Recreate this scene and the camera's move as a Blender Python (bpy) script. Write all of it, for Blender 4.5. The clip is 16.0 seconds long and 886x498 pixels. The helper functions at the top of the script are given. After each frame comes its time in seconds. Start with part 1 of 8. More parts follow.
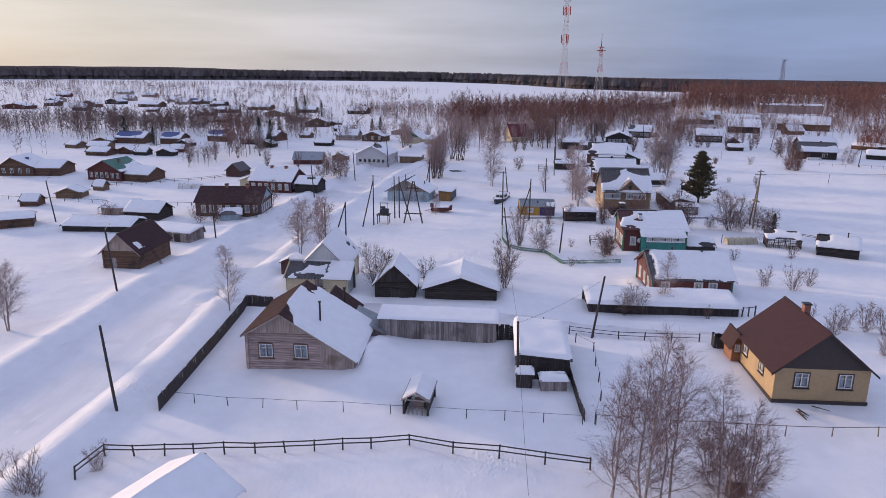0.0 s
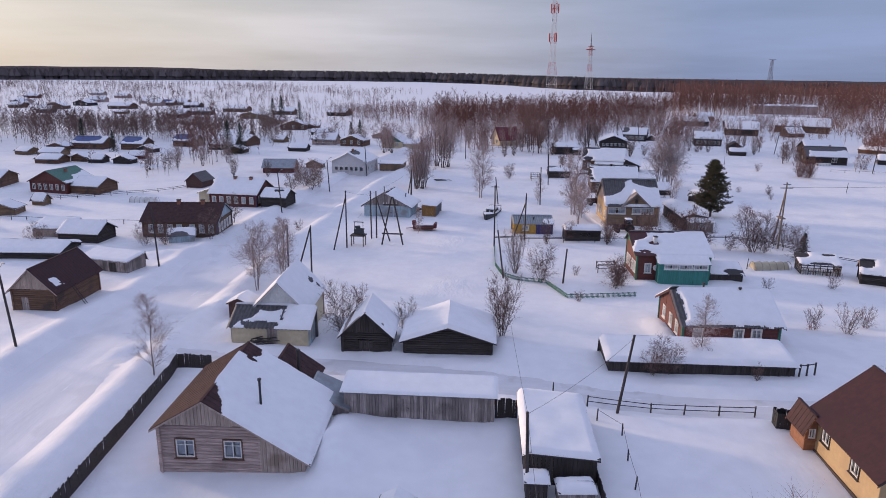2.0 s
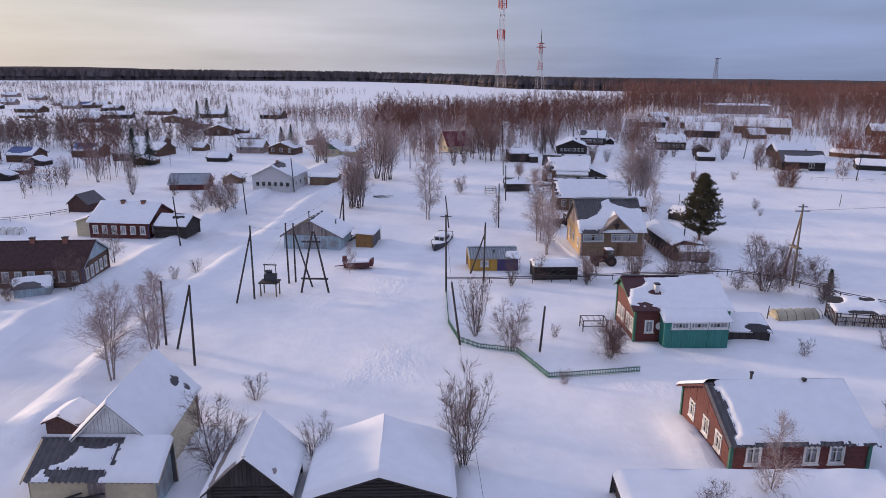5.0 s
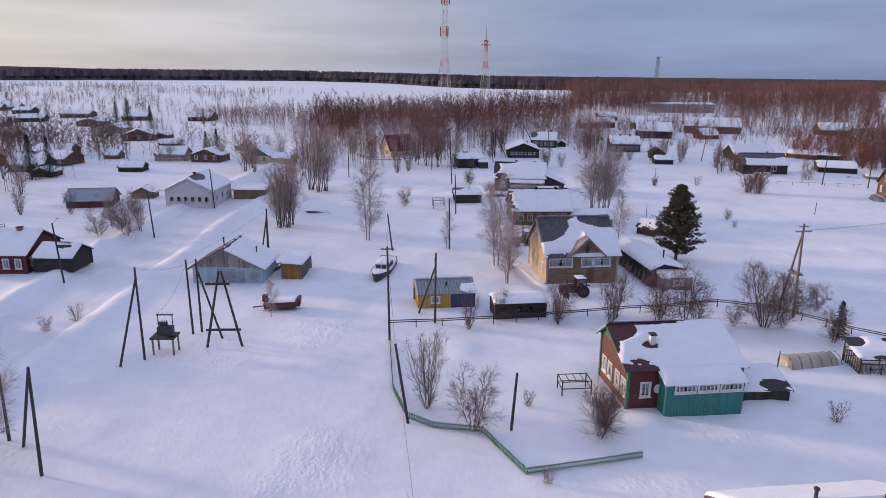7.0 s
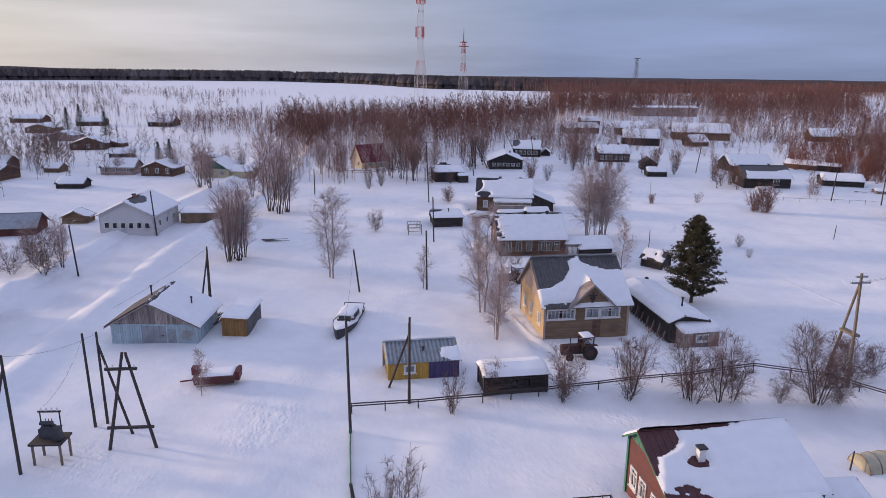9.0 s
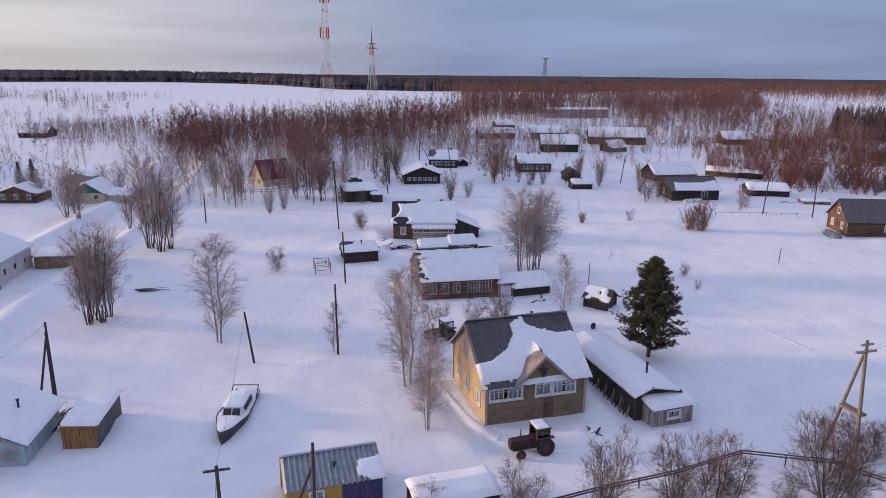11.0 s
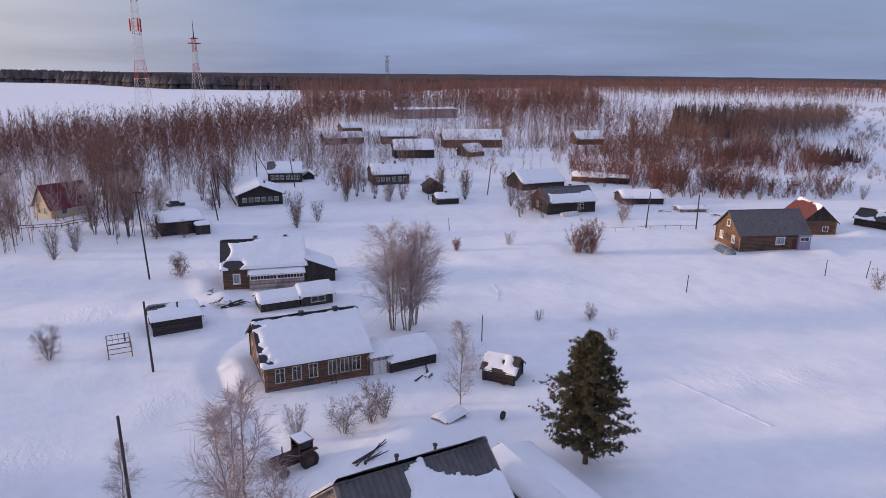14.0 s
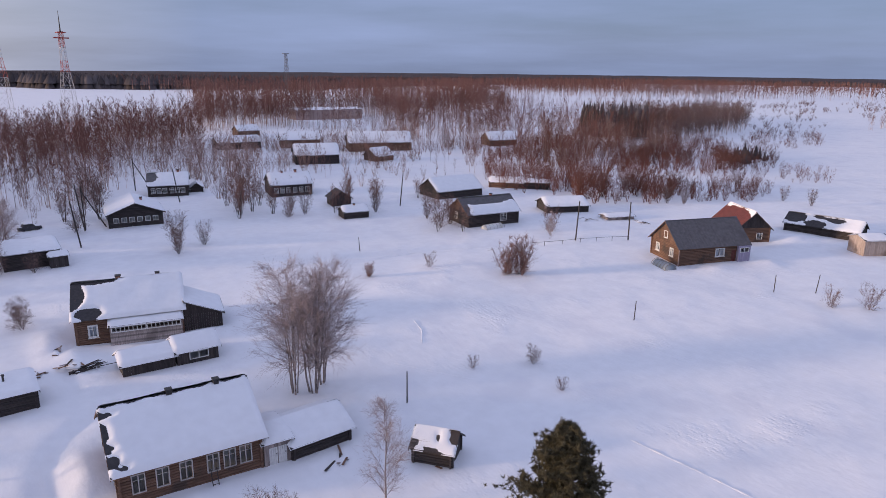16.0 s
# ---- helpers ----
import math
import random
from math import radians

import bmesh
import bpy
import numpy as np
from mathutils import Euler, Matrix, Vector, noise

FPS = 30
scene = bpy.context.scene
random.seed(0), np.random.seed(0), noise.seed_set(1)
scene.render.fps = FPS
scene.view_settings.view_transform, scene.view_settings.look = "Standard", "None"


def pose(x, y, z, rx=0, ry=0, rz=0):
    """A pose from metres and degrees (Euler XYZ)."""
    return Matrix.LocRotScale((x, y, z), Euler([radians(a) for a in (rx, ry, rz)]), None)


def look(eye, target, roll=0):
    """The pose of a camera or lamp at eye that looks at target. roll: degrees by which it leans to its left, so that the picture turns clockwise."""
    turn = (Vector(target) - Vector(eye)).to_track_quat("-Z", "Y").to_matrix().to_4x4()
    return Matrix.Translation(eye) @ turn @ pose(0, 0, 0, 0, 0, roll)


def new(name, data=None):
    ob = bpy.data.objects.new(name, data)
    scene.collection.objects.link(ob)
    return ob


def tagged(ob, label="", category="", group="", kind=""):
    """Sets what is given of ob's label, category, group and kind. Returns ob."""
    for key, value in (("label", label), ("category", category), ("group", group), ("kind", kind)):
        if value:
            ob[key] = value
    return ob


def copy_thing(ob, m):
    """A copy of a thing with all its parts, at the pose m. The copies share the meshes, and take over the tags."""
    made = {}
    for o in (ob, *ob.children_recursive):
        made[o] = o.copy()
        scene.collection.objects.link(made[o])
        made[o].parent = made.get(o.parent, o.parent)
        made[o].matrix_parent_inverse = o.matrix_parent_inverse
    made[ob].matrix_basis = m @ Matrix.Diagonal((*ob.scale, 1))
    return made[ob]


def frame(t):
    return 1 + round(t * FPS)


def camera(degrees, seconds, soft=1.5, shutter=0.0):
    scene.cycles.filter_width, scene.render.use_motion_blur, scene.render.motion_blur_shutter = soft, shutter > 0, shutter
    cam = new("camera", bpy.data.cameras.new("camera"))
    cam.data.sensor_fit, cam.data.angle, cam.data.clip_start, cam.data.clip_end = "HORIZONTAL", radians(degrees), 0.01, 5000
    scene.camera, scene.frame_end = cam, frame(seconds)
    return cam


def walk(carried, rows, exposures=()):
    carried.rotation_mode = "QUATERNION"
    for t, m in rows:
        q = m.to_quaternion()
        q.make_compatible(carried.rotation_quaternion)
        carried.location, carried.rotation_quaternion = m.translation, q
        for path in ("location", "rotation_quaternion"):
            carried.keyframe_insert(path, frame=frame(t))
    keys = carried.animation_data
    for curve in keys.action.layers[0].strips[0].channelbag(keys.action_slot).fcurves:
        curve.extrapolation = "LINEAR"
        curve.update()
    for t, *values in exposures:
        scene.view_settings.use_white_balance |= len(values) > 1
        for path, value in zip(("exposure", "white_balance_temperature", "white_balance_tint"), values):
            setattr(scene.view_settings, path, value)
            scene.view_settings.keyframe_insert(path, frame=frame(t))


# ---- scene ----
cam = camera(65.8, 16.0, soft=0.6)
METRES, EYE, TILT, LEAN, TURN = 133.67, 28.0, 0.0, 0.0, 4.5
ROWS = [
    (0.0, 0.0, 0.0, 0.0, 0.12, -14.86, -0.46),
    (0.5, 0.0005, 0.0318, -0.0003, -0.76, -14.85, -0.46),
    (1.0, 0.0006, 0.0635, -0.0006, -1.21, -14.86, -0.46),
    (1.5, 0.001, 0.0951, -0.0009, -1.19, -14.85, -0.45),
    (2.0, 0.0018, 0.1267, -0.0015, -1.16, -14.84, -0.46),
    (2.5, 0.0036, 0.1585, -0.002, -1.31, -14.83, -0.44),
    (3.0, 0.0058, 0.1902, -0.0026, -1.69, -14.83, -0.45),
    (3.5, 0.0084, 0.2219, -0.0028, -2.57, -14.84, -0.43),
    (4.0, 0.0112, 0.2538, -0.0034, -3.63, -14.85, -0.4),
    (6.5, 0.029, 0.4105, -0.0056, -8.99, -14.89, -0.36),
    (7.0, 0.0338, 0.4419, -0.0061, -10.26, -14.9, -0.35),
    (7.5, 0.0387, 0.4731, -0.0066, -10.71, -14.91, -0.38),
    (8.0, 0.0445, 0.5041, -0.0051, -10.81, -14.9, -0.44),
    (10.5, 0.0788, 0.6558, 0.0158, -17.29, -14.96, -0.38),
    (11.0, 0.0862, 0.6864, 0.0175, -19.57, -14.97, -0.38),
    (11.5, 0.0945, 0.7169, 0.0182, -21.84, -14.97, -0.4),
    (12.0, 0.1037, 0.7466, 0.019, -24.15, -14.99, -0.4),
    (12.5, 0.1142, 0.7761, 0.0193, -26.46, -15.0, -0.36),
    (13.0, 0.1254, 0.8055, 0.0194, -28.64, -15.03, -0.42),
    (13.5, 0.1374, 0.8336, 0.0196, -30.64, -15.05, -0.44),
    (14.0, 0.1513, 0.8612, 0.0196, -32.53, -15.08, -0.46),
    (14.5, 0.166, 0.888, 0.0194, -34.5, -15.1, -0.5),
    (15.0, 0.1816, 0.9135, 0.0186, -36.67, -15.08, -0.46),
    (15.5, 0.1971, 0.9381, 0.0183, -38.72, -15.11, -0.53),
    (16.0, 0.2132, 0.9612, 0.0183, -40.41, -15.14, -0.55),
]
walk(cam, [(t, pose(0, 0, EYE, TILT, LEAN, TURN) @ pose(METRES * x, METRES * y, METRES * z, 90 + pitch, roll, yaw)) for t, x, y, z, yaw, pitch, roll in ROWS])

# ---- sky, sun ----
SUN_AZ, SUN_EL = -66.0, 8.0   # degrees clockwise from +y, degrees up
scene.view_settings.exposure = -0.13
world = bpy.data.worlds.new("winter_sky")
world.use_nodes = True
scene.world = world


def world_nodes():
    nt = world.node_tree
    nt.nodes.clear()
    N, L = nt.nodes.new, nt.links.new
    out, bg = N("ShaderNodeOutputWorld"), N("ShaderNodeBackground")
    sky = N("ShaderNodeTexSky")
    sky.sky_type, sky.sun_disc = "NISHITA", False
    sky.sun_elevation, sky.sun_rotation = radians(SUN_EL), radians(SUN_AZ)
    sky.air_density, sky.dust_density, sky.ozone_density, sky.altitude = 1.0, 1.6, 3.5, 100
    # thin streaks of high cloud, denser towards the sun
    co, mp = N("ShaderNodeTexCoord"), N("ShaderNodeMapping")
    mp.inputs["Scale"].default_value = (1.2, 1.2, 11.0)
    mp.inputs["Rotation"].default_value = (radians(3), radians(-4), 0)
    nz = N("ShaderNodeTexNoise")
    nz.inputs["Scale"].default_value, nz.inputs["Detail"].default_value, nz.inputs["Roughness"].default_value = 1.6, 6, 0.55
    rp = N("ShaderNodeMapRange")
    rp.inputs["From Min"].default_value, rp.inputs["From Max"].default_value = 0.33, 0.7
    rp.inputs["To Min"].default_value, rp.inputs["To Max"].default_value = 0.6, 0.94
    dot = N("ShaderNodeVectorMath")
    dot.operation = "DOT_PRODUCT"
    dot.inputs[1].default_value = (math.sin(radians(SUN_AZ)), math.cos(radians(SUN_AZ)), 0.1)
    sr = N("ShaderNodeMapRange")
    sr.inputs["From Min"].default_value, sr.inputs["From Max"].default_value = 0.12, 1.0
    cr = N("ShaderNodeMix")
    cr.data_type = "RGBA"
    cr.inputs[6].default_value, cr.inputs[7].default_value = (4.2, 5.2, 8.5, 1), (12.8, 11.3, 9.7, 1)
    mx = N("ShaderNodeMix")
    mx.data_type = "RGBA"
    # the veil of cloud overhead is thicker and brighter than at the horizon
    sep, up, veil = N("ShaderNodeSeparateXYZ"), N("ShaderNodeMapRange"), N("ShaderNodeMix")
    up.interpolation_type = "SMOOTHSTEP"
    up.inputs["From Min"].default_value, up.inputs["From Max"].default_value = 0.10, 0.75
    veil.data_type = "RGBA"
    veil.inputs[7].default_value = (6.1, 6.82, 10.35, 1)
    L(co.outputs["Generated"], sep.inputs[0])
    L(sep.outputs["Z"], up.inputs[0])
    L(up.outputs[0], veil.inputs[0])
    L(co.outputs["Generated"], mp.inputs[0])
    L(mp.outputs[0], nz.inputs["Vector"])
    L(nz.outputs[0], rp.inputs[0])
    L(co.outputs["Generated"], dot.inputs[0])
    L(dot.outputs["Value"], sr.inputs[0])
    L(sr.outputs[0], cr.inputs[0])
    L(rp.outputs[0], mx.inputs[0])
    L(sky.outputs[0], mx.inputs[6])
    L(cr.outputs[2], mx.inputs[7])
    L(mx.outputs[2], veil.inputs[6])
    L(veil.outputs[2], bg.inputs["Color"])
    bg.inputs["Strength"].default_value = 0.085
    L(bg.outputs[0], out.inputs[0])


world_nodes()
sun_data = bpy.data.lights.new("sun", "SUN")
sun_data.energy, sun_data.angle, sun_data.color = 3.8, radians(6), (1.0, 0.715, 0.515)
sun = new("sun", sun_data)
sun.matrix_world = look((0, 0, 60), (-math.sin(radians(SUN_AZ)) * 10, -math.cos(radians(SUN_AZ)) * 10, 60 - 10 * math.tan(radians(SUN_EL))))


# ---- materials ----
def material(name, base, rough=0.8, var=0.25, scale=3.0, bump=0.3, bump_scale=None, metal=0.0, stretch=(1, 1, 1), island=0.0, second=None, patch=0.0, patch_scale=0.4, spec=0.5, depth=0.06):
    """A two-scale procedural surface: fine grain, broad stains, relief, and a tint from piece to piece."""
    m = bpy.data.materials.new(name)
    m.use_nodes = True
    nt = m.node_tree
    N, L = nt.nodes.new, nt.links.new
    b = nt.nodes["Principled BSDF"]
    co, mp = N("ShaderNodeTexCoord"), N("ShaderNodeMapping")
    mp.inputs["Scale"].default_value = stretch
    L(co.outputs["Object"], mp.inputs[0])
    fine, broad = N("ShaderNodeTexNoise"), N("ShaderNodeTexNoise")
    fine.inputs["Scale"].default_value, fine.inputs["Detail"].default_value = scale, 6
    broad.inputs["Scale"].default_value, broad.inputs["Detail"].default_value = patch_scale, 4
    L(mp.outputs[0], fine.inputs["Vector"])
    L(co.outputs["Object"], broad.inputs["Vector"])
    lo = [c * (1 - var) for c in base]
    hi = [min(1, c * (1 + var)) for c in base]
    mix = N("ShaderNodeMix")
    mix.data_type = "RGBA"
    mix.inputs[6].default_value, mix.inputs[7].default_value = (*lo, 1), (*hi, 1)
    rng = N("ShaderNodeMapRange")
    rng.inputs[1].default_value, rng.inputs[2].default_value = 0.3, 0.7
    L(fine.outputs[0], rng.inputs[0])
    L(rng.outputs[0], mix.inputs[0])
    col = mix.outputs[2]
    if second:
        r2, m2 = N("ShaderNodeMapRange"), N("ShaderNodeMix")
        r2.inputs[1].default_value, r2.inputs[2].default_value = 0.62 - patch, 0.72 - patch * 0.8
        m2.data_type = "RGBA"
        m2.inputs[7].default_value = (*second, 1)
        L(broad.outputs[0], r2.inputs[0])
        L(r2.outputs[0], m2.inputs[0])
        L(col, m2.inputs[6])
        col = m2.outputs[2]
    if island:
        geo, hsv, r3 = N("ShaderNodeNewGeometry"), N("ShaderNodeHueSaturation"), N("ShaderNodeMapRange")
        r3.inputs[3].default_value, r3.inputs[4].default_value = 1 - island, 1 + island
        L(geo.outputs["Random Per Island"], r3.inputs[0])
        L(r3.outputs[0], hsv.inputs["Value"])
        L(col, hsv.inputs["Color"])
        col = hsv.outputs[0]
    L(col, b.inputs["Base Color"])
    b.inputs["Roughness"].default_value, b.inputs["Metallic"].default_value = rough, metal
    b.inputs["Specular IOR Level"].default_value = spec
    if bump:
        bn, bp = N("ShaderNodeTexNoise"), N("ShaderNodeBump")
        bn.inputs["Scale"].default_value, bn.inputs["Detail"].default_value = bump_scale or scale * 2, 5
        L(mp.outputs[0], bn.inputs["Vector"])
        bp.inputs["Strength"].default_value, bp.inputs["Distance"].default_value = bump, depth
        L(bn.outputs[0], bp.inputs["Height"])
        L(bp.outputs[0], b.inputs["Normal"])
    return m




def trodden_snow():
    """Field snow: soft drifts, wind crust, and patches full of old footprints."""
    m = material("snow", (0.82, 0.82, 0.84), 0.75, 0.03, 0.8, 0, second=(0.77, 0.77, 0.80), patch=0.08, patch_scale=0.15, spec=0.3)
    nt = m.node_tree
    N, L = nt.nodes.new, nt.links.new
    co = N("ShaderNodeTexCoord")
    prev = None

    def relief(height, distance, strength=1.0):
        b = N("ShaderNodeBump")
        b.inputs["Strength"].default_value, b.inputs["Distance"].default_value = strength, distance
        L(height, b.inputs["Height"])
        if prev:
            L(prev, b.inputs["Normal"])
        return b.outputs[0]

    def noise(scale, detail, stretch=(1, 1, 1)):
        mp, n = N("ShaderNodeMapping"), N("ShaderNodeTexNoise")
        mp.inputs["Scale"].default_value = stretch
        mp.inputs["Rotation"].default_value = (0, 0, radians(24))
        n.inputs["Scale"].default_value, n.inputs["Detail"].default_value = scale, detail
        L(co.outputs["Object"], mp.inputs[0])
        L(mp.outputs[0], n.inputs["Vector"])
        return n.outputs[0]

    prev = relief(noise(0.09, 2), 1.2, 0.35)
    prev = relief(noise(0.6, 5, (1, 0.6, 1)), 0.14, 0.35)
    prev = relief(noise(2.6, 4, (1, 0.5, 1)), 0.05, 0.35)
    # footprints: dimples, only where people walked
    vo, dim, mask, mul = N("ShaderNodeTexVoronoi"), N("ShaderNodeMapRange"), N("ShaderNodeMapRange"), N("ShaderNodeMath")
    vo.inputs["Scale"].default_value = 2.1
    L(co.outputs["Object"], vo.inputs["Vector"])
    dim.inputs[1].default_value, dim.inputs[2].default_value, dim.inputs[3].default_value, dim.inputs[4].default_value = 0.12, 0.42, 1.0, 0.0
    L(vo.outputs["Distance"], dim.inputs[0])
    mask.inputs[1].default_value, mask.inputs[2].default_value = 0.55, 0.67
    L(noise(0.09, 4), mask.inputs[0])
    mul.operation = "MULTIPLY"
    L(dim.outputs[0], mul.inputs[0])
    L(mask.outputs[0], mul.inputs[1])
    neg = N("ShaderNodeMath")
    neg.operation = "SUBTRACT"
    neg.inputs[0].default_value = 1.0
    L(mul.outputs[0], neg.inputs[1])
    prev = relief(neg.outputs[0], 0.05, 0.5)
    # scuffed snow in the same walked places
    scuff = N("ShaderNodeMath")
    scuff.operation = "MULTIPLY"
    L(noise(1.9, 4, (1, 0.35, 1)), scuff.inputs[0])
    L(mask.outputs[0], scuff.inputs[1])
    prev = relief(scuff.outputs[0], 0.17, 0.55)
    L(prev, nt.nodes["Principled BSDF"].inputs["Normal"])
    return m


SNOW = trodden_snow()
ROOF_SNOW = material("roof_snow", (0.84, 0.84, 0.86), 0.75, 0.03, 1.2, 0.3, 2.0, spec=0.3)
ROAD_SNOW = material("packed_road_snow", (0.77, 0.77, 0.80), 0.6, 0.05, 0.5, 0.4, 2.0, stretch=(1, 0.25, 1), second=(0.71, 0.71, 0.74), patch=0.08, patch_scale=0.25)
DIRTY_SNOW = material("dirty_track_snow", (0.69, 0.68, 0.70), 0.6, 0.1, 0.8, 0.5, 2.5, stretch=(0.3, 1, 1), second=(0.60, 0.585, 0.59), patch=0.05, patch_scale=0.5)
LOG_GREY = material("weathered_log", (0.40, 0.30, 0.27), 0.85, 0.35, 2.5, 0.5, stretch=(0.3, 0.3, 4), island=0.22, second=(0.31, 0.23, 0.205), patch=0.06)
LOG_BROWN = material("brown_log", (0.145, 0.08, 0.052), 0.8, 0.35, 2.5, 0.5, stretch=(0.3, 0.3, 4), island=0.2, second=(0.075, 0.05, 0.038), patch=0.06)
LOG_OCHRE = material("ochre_log", (0.215, 0.142, 0.088), 0.75, 0.25, 2.5, 0.4, stretch=(0.3, 0.3, 4), island=0.12, second=(0.165, 0.11, 0.072), patch=0.06)
LOG_DARK = material("dark_log", (0.045, 0.036, 0.034), 0.85, 0.4, 2.5, 0.5, stretch=(0.3, 0.3, 4), island=0.25, second=(0.04, 0.032, 0.03), patch=0.06)
PLANK_GREY = material("grey_plank", (0.28, 0.235, 0.22), 0.85, 0.35, 3, 0.4, stretch=(4, 4, 0.3), island=0.4, second=(0.17, 0.14, 0.13), patch=0.07)
PLANK_WARM = material("warm_plank", (0.39, 0.31, 0.265), 0.85, 0.25, 3, 0.4, stretch=(4, 4, 0.3), island=0.14, second=(0.25, 0.185, 0.15), patch=0.06)
PLANK_DARK = material("dark_plank", (0.05, 0.04, 0.038), 0.85, 0.35, 3, 0.4, stretch=(4, 4, 0.3), island=0.3)
PLANK_OCHRE = material("ochre_plank", (0.27, 0.145, 0.05), 0.8, 0.25, 3, 0.4, stretch=(4, 4, 0.3), island=0.2)
SIDING_TAN = material("tan_siding", (0.43, 0.30, 0.16), 0.65, 0.08, 3, 0.15, second=(0.39, 0.27, 0.145), patch=0.05)
PLASTER = material("cream_plaster", (0.56, 0.48, 0.33), 0.85, 0.1, 2, 0.3, second=(0.47, 0.40, 0.28), patch=0.07)
RED_PAINT = material("dark_red_paint", (0.115, 0.03, 0.025), 0.7, 0.25, 2.5, 0.3, stretch=(1, 1, 3), island=0.12, second=(0.085, 0.026, 0.023), patch=0.05)
TEAL_PAINT = material("teal_paint", (0.035, 0.20, 0.17), 0.6, 0.15, 3, 0.2, stretch=(3, 3, 0.4), island=0.08)
BLUE_PAINT = material("pale_blue_paint", (0.36, 0.45, 0.50), 0.75, 0.2, 3, 0.3, stretch=(3, 3, 0.4), island=0.12, second=(0.30, 0.31, 0.31), patch=0.08)
DEEP_BLUE = material("deep_blue_paint", (0.045, 0.10, 0.30), 0.6, 0.15, 3, 0.2)
PURPLE_PAINT = material("violet_paint", (0.06, 0.045, 0.13), 0.7, 0.2, 3, 0.3, stretch=(3, 3, 0.4), island=0.1)
YELLOW_PAINT = material("yellow_paint", (0.46, 0.27, 0.05), 0.7, 0.15, 3, 0.2, stretch=(3, 3, 0.4), island=0.1)
GREEN_PAINT = material("green_paint", (0.045, 0.17, 0.10), 0.6, 0.15, 3, 0.2)
GREEN_FADED = material("faded_green_paint", (0.04, 0.14, 0.10), 0.75, 0.25, 3, 0.2)
LILAC_PAINT = material("lilac_paint", (0.30, 0.27, 0.37), 0.7, 0.15, 3, 0.2, stretch=(3, 3, 0.4), island=0.08)
WHITE_PAINT = material("white_paint", (0.70, 0.69, 0.67), 0.6, 0.1, 4, 0.15, second=(0.55, 0.53, 0.50), patch=0.03)
FADED_PAINT = material("faded_white_paint", (0.46, 0.43, 0.41), 0.7, 0.15, 4, 0.15, second=(0.36, 0.33, 0.31), patch=0.04)
WHITE_BRICK = material("white_lime_brick", (0.55, 0.53, 0.53), 0.85, 0.12, 4, 0.3, second=(0.45, 0.43, 0.43), patch=0.06)
ORANGE_WOOD = material("orange_wood", (0.27, 0.115, 0.055), 0.6, 0.2, 3, 0.2, island=0.1)
BROWN_METAL = material("brown_roof_metal", (0.05, 0.021, 0.024), 0.6, 0.12, 2, 0.1, spec=0.25, second=(0.045, 0.021, 0.023), patch=0.05)
BROWN_CLAD = material("dark_brown_cladding", (0.045, 0.032, 0.03), 0.6, 0.12, 3, 0.15)
BROWN_OLD = material("faded_brown_roof", (0.075, 0.044, 0.044), 0.8, 0.2, 2, 0.2, second=(0.062, 0.038, 0.038), patch=0.07, spec=0.1)
SLATE = material("grey_slate_sheet", (0.11, 0.102, 0.107), 0.75, 0.2, 2, 0.3, island=0.06, second=(0.085, 0.078, 0.082), patch=0.06)
ZINC = material("zinc_sheet", (0.30, 0.33, 0.36), 0.45, 0.15, 2, 0.15, metal=0.5, second=(0.25, 0.26, 0.28), patch=0.06)
TAR = material("tar_paper", (0.045, 0.04, 0.042), 0.8, 0.25, 3, 0.3)
DARK_RED_ROOF = material("dark_red_roof", (0.075, 0.021, 0.022), 0.6, 0.25, 2, 0.2, second=(0.055, 0.02, 0.021), patch=0.07)
RED_ROOF = material("rusty_red_roof", (0.145, 0.036, 0.026), 0.6, 0.25, 2, 0.2, second=(0.13, 0.045, 0.03), patch=0.07)
MAROON_ROOF = material("maroon_roof", (0.15, 0.018, 0.033), 0.5, 0.2, 2, 0.15, second=(0.09, 0.025, 0.025), patch=0.04)
GREEN_ROOF = material("green_roof_metal", (0.06, 0.17, 0.13), 0.5, 0.15, 2, 0.15)
BLUE_ROOF = material("blue_roof_metal", (0.065, 0.10, 0.25), 0.5, 0.15, 2, 0.15)
BRICK = material("chimney_brick", (0.30, 0.13, 0.09), 0.85, 0.25, 6, 0.4, second=(0.2, 0.1, 0.08), patch=0.06)
IRON = material("black_iron", (0.03, 0.028, 0.028), 0.6, 0.3, 6, 0.2)
STEEL = material("galvanised_steel", (0.30, 0.31, 0.33), 0.5, 0.15, 6, 0.1, metal=0.6)
RUST = material("rusty_red_metal", (0.085, 0.04, 0.034), 0.75, 0.3, 4, 0.3, second=(0.08, 0.04, 0.035), patch=0.07)
CART_RED = material("dull_red_paint", (0.13, 0.027, 0.03), 0.7, 0.3, 4, 0.3, second=(0.09, 0.035, 0.03), patch=0.07)
TOWER_RED = material("tower_red", (0.42, 0.06, 0.045), 0.6, 0.1, 4, 0)
TOWER_WHITE = material("tower_white", (0.55, 0.54, 0.54), 0.6, 0.1, 4, 0)
POLE_WOOD = material("tarred_pole_wood", (0.055, 0.045, 0.042), 0.85, 0.4, 3, 0.4, stretch=(4, 4, 0.4))
POLE_GREY = material("grey_pole_wood", (0.20, 0.16, 0.12), 0.85, 0.3, 3, 0.4, stretch=(4, 4, 0.4))
BARK = material("dark_bark", (0.075, 0.058, 0.052), 0.9, 0.35, 6, 0.5, stretch=(1, 1, 0.4))
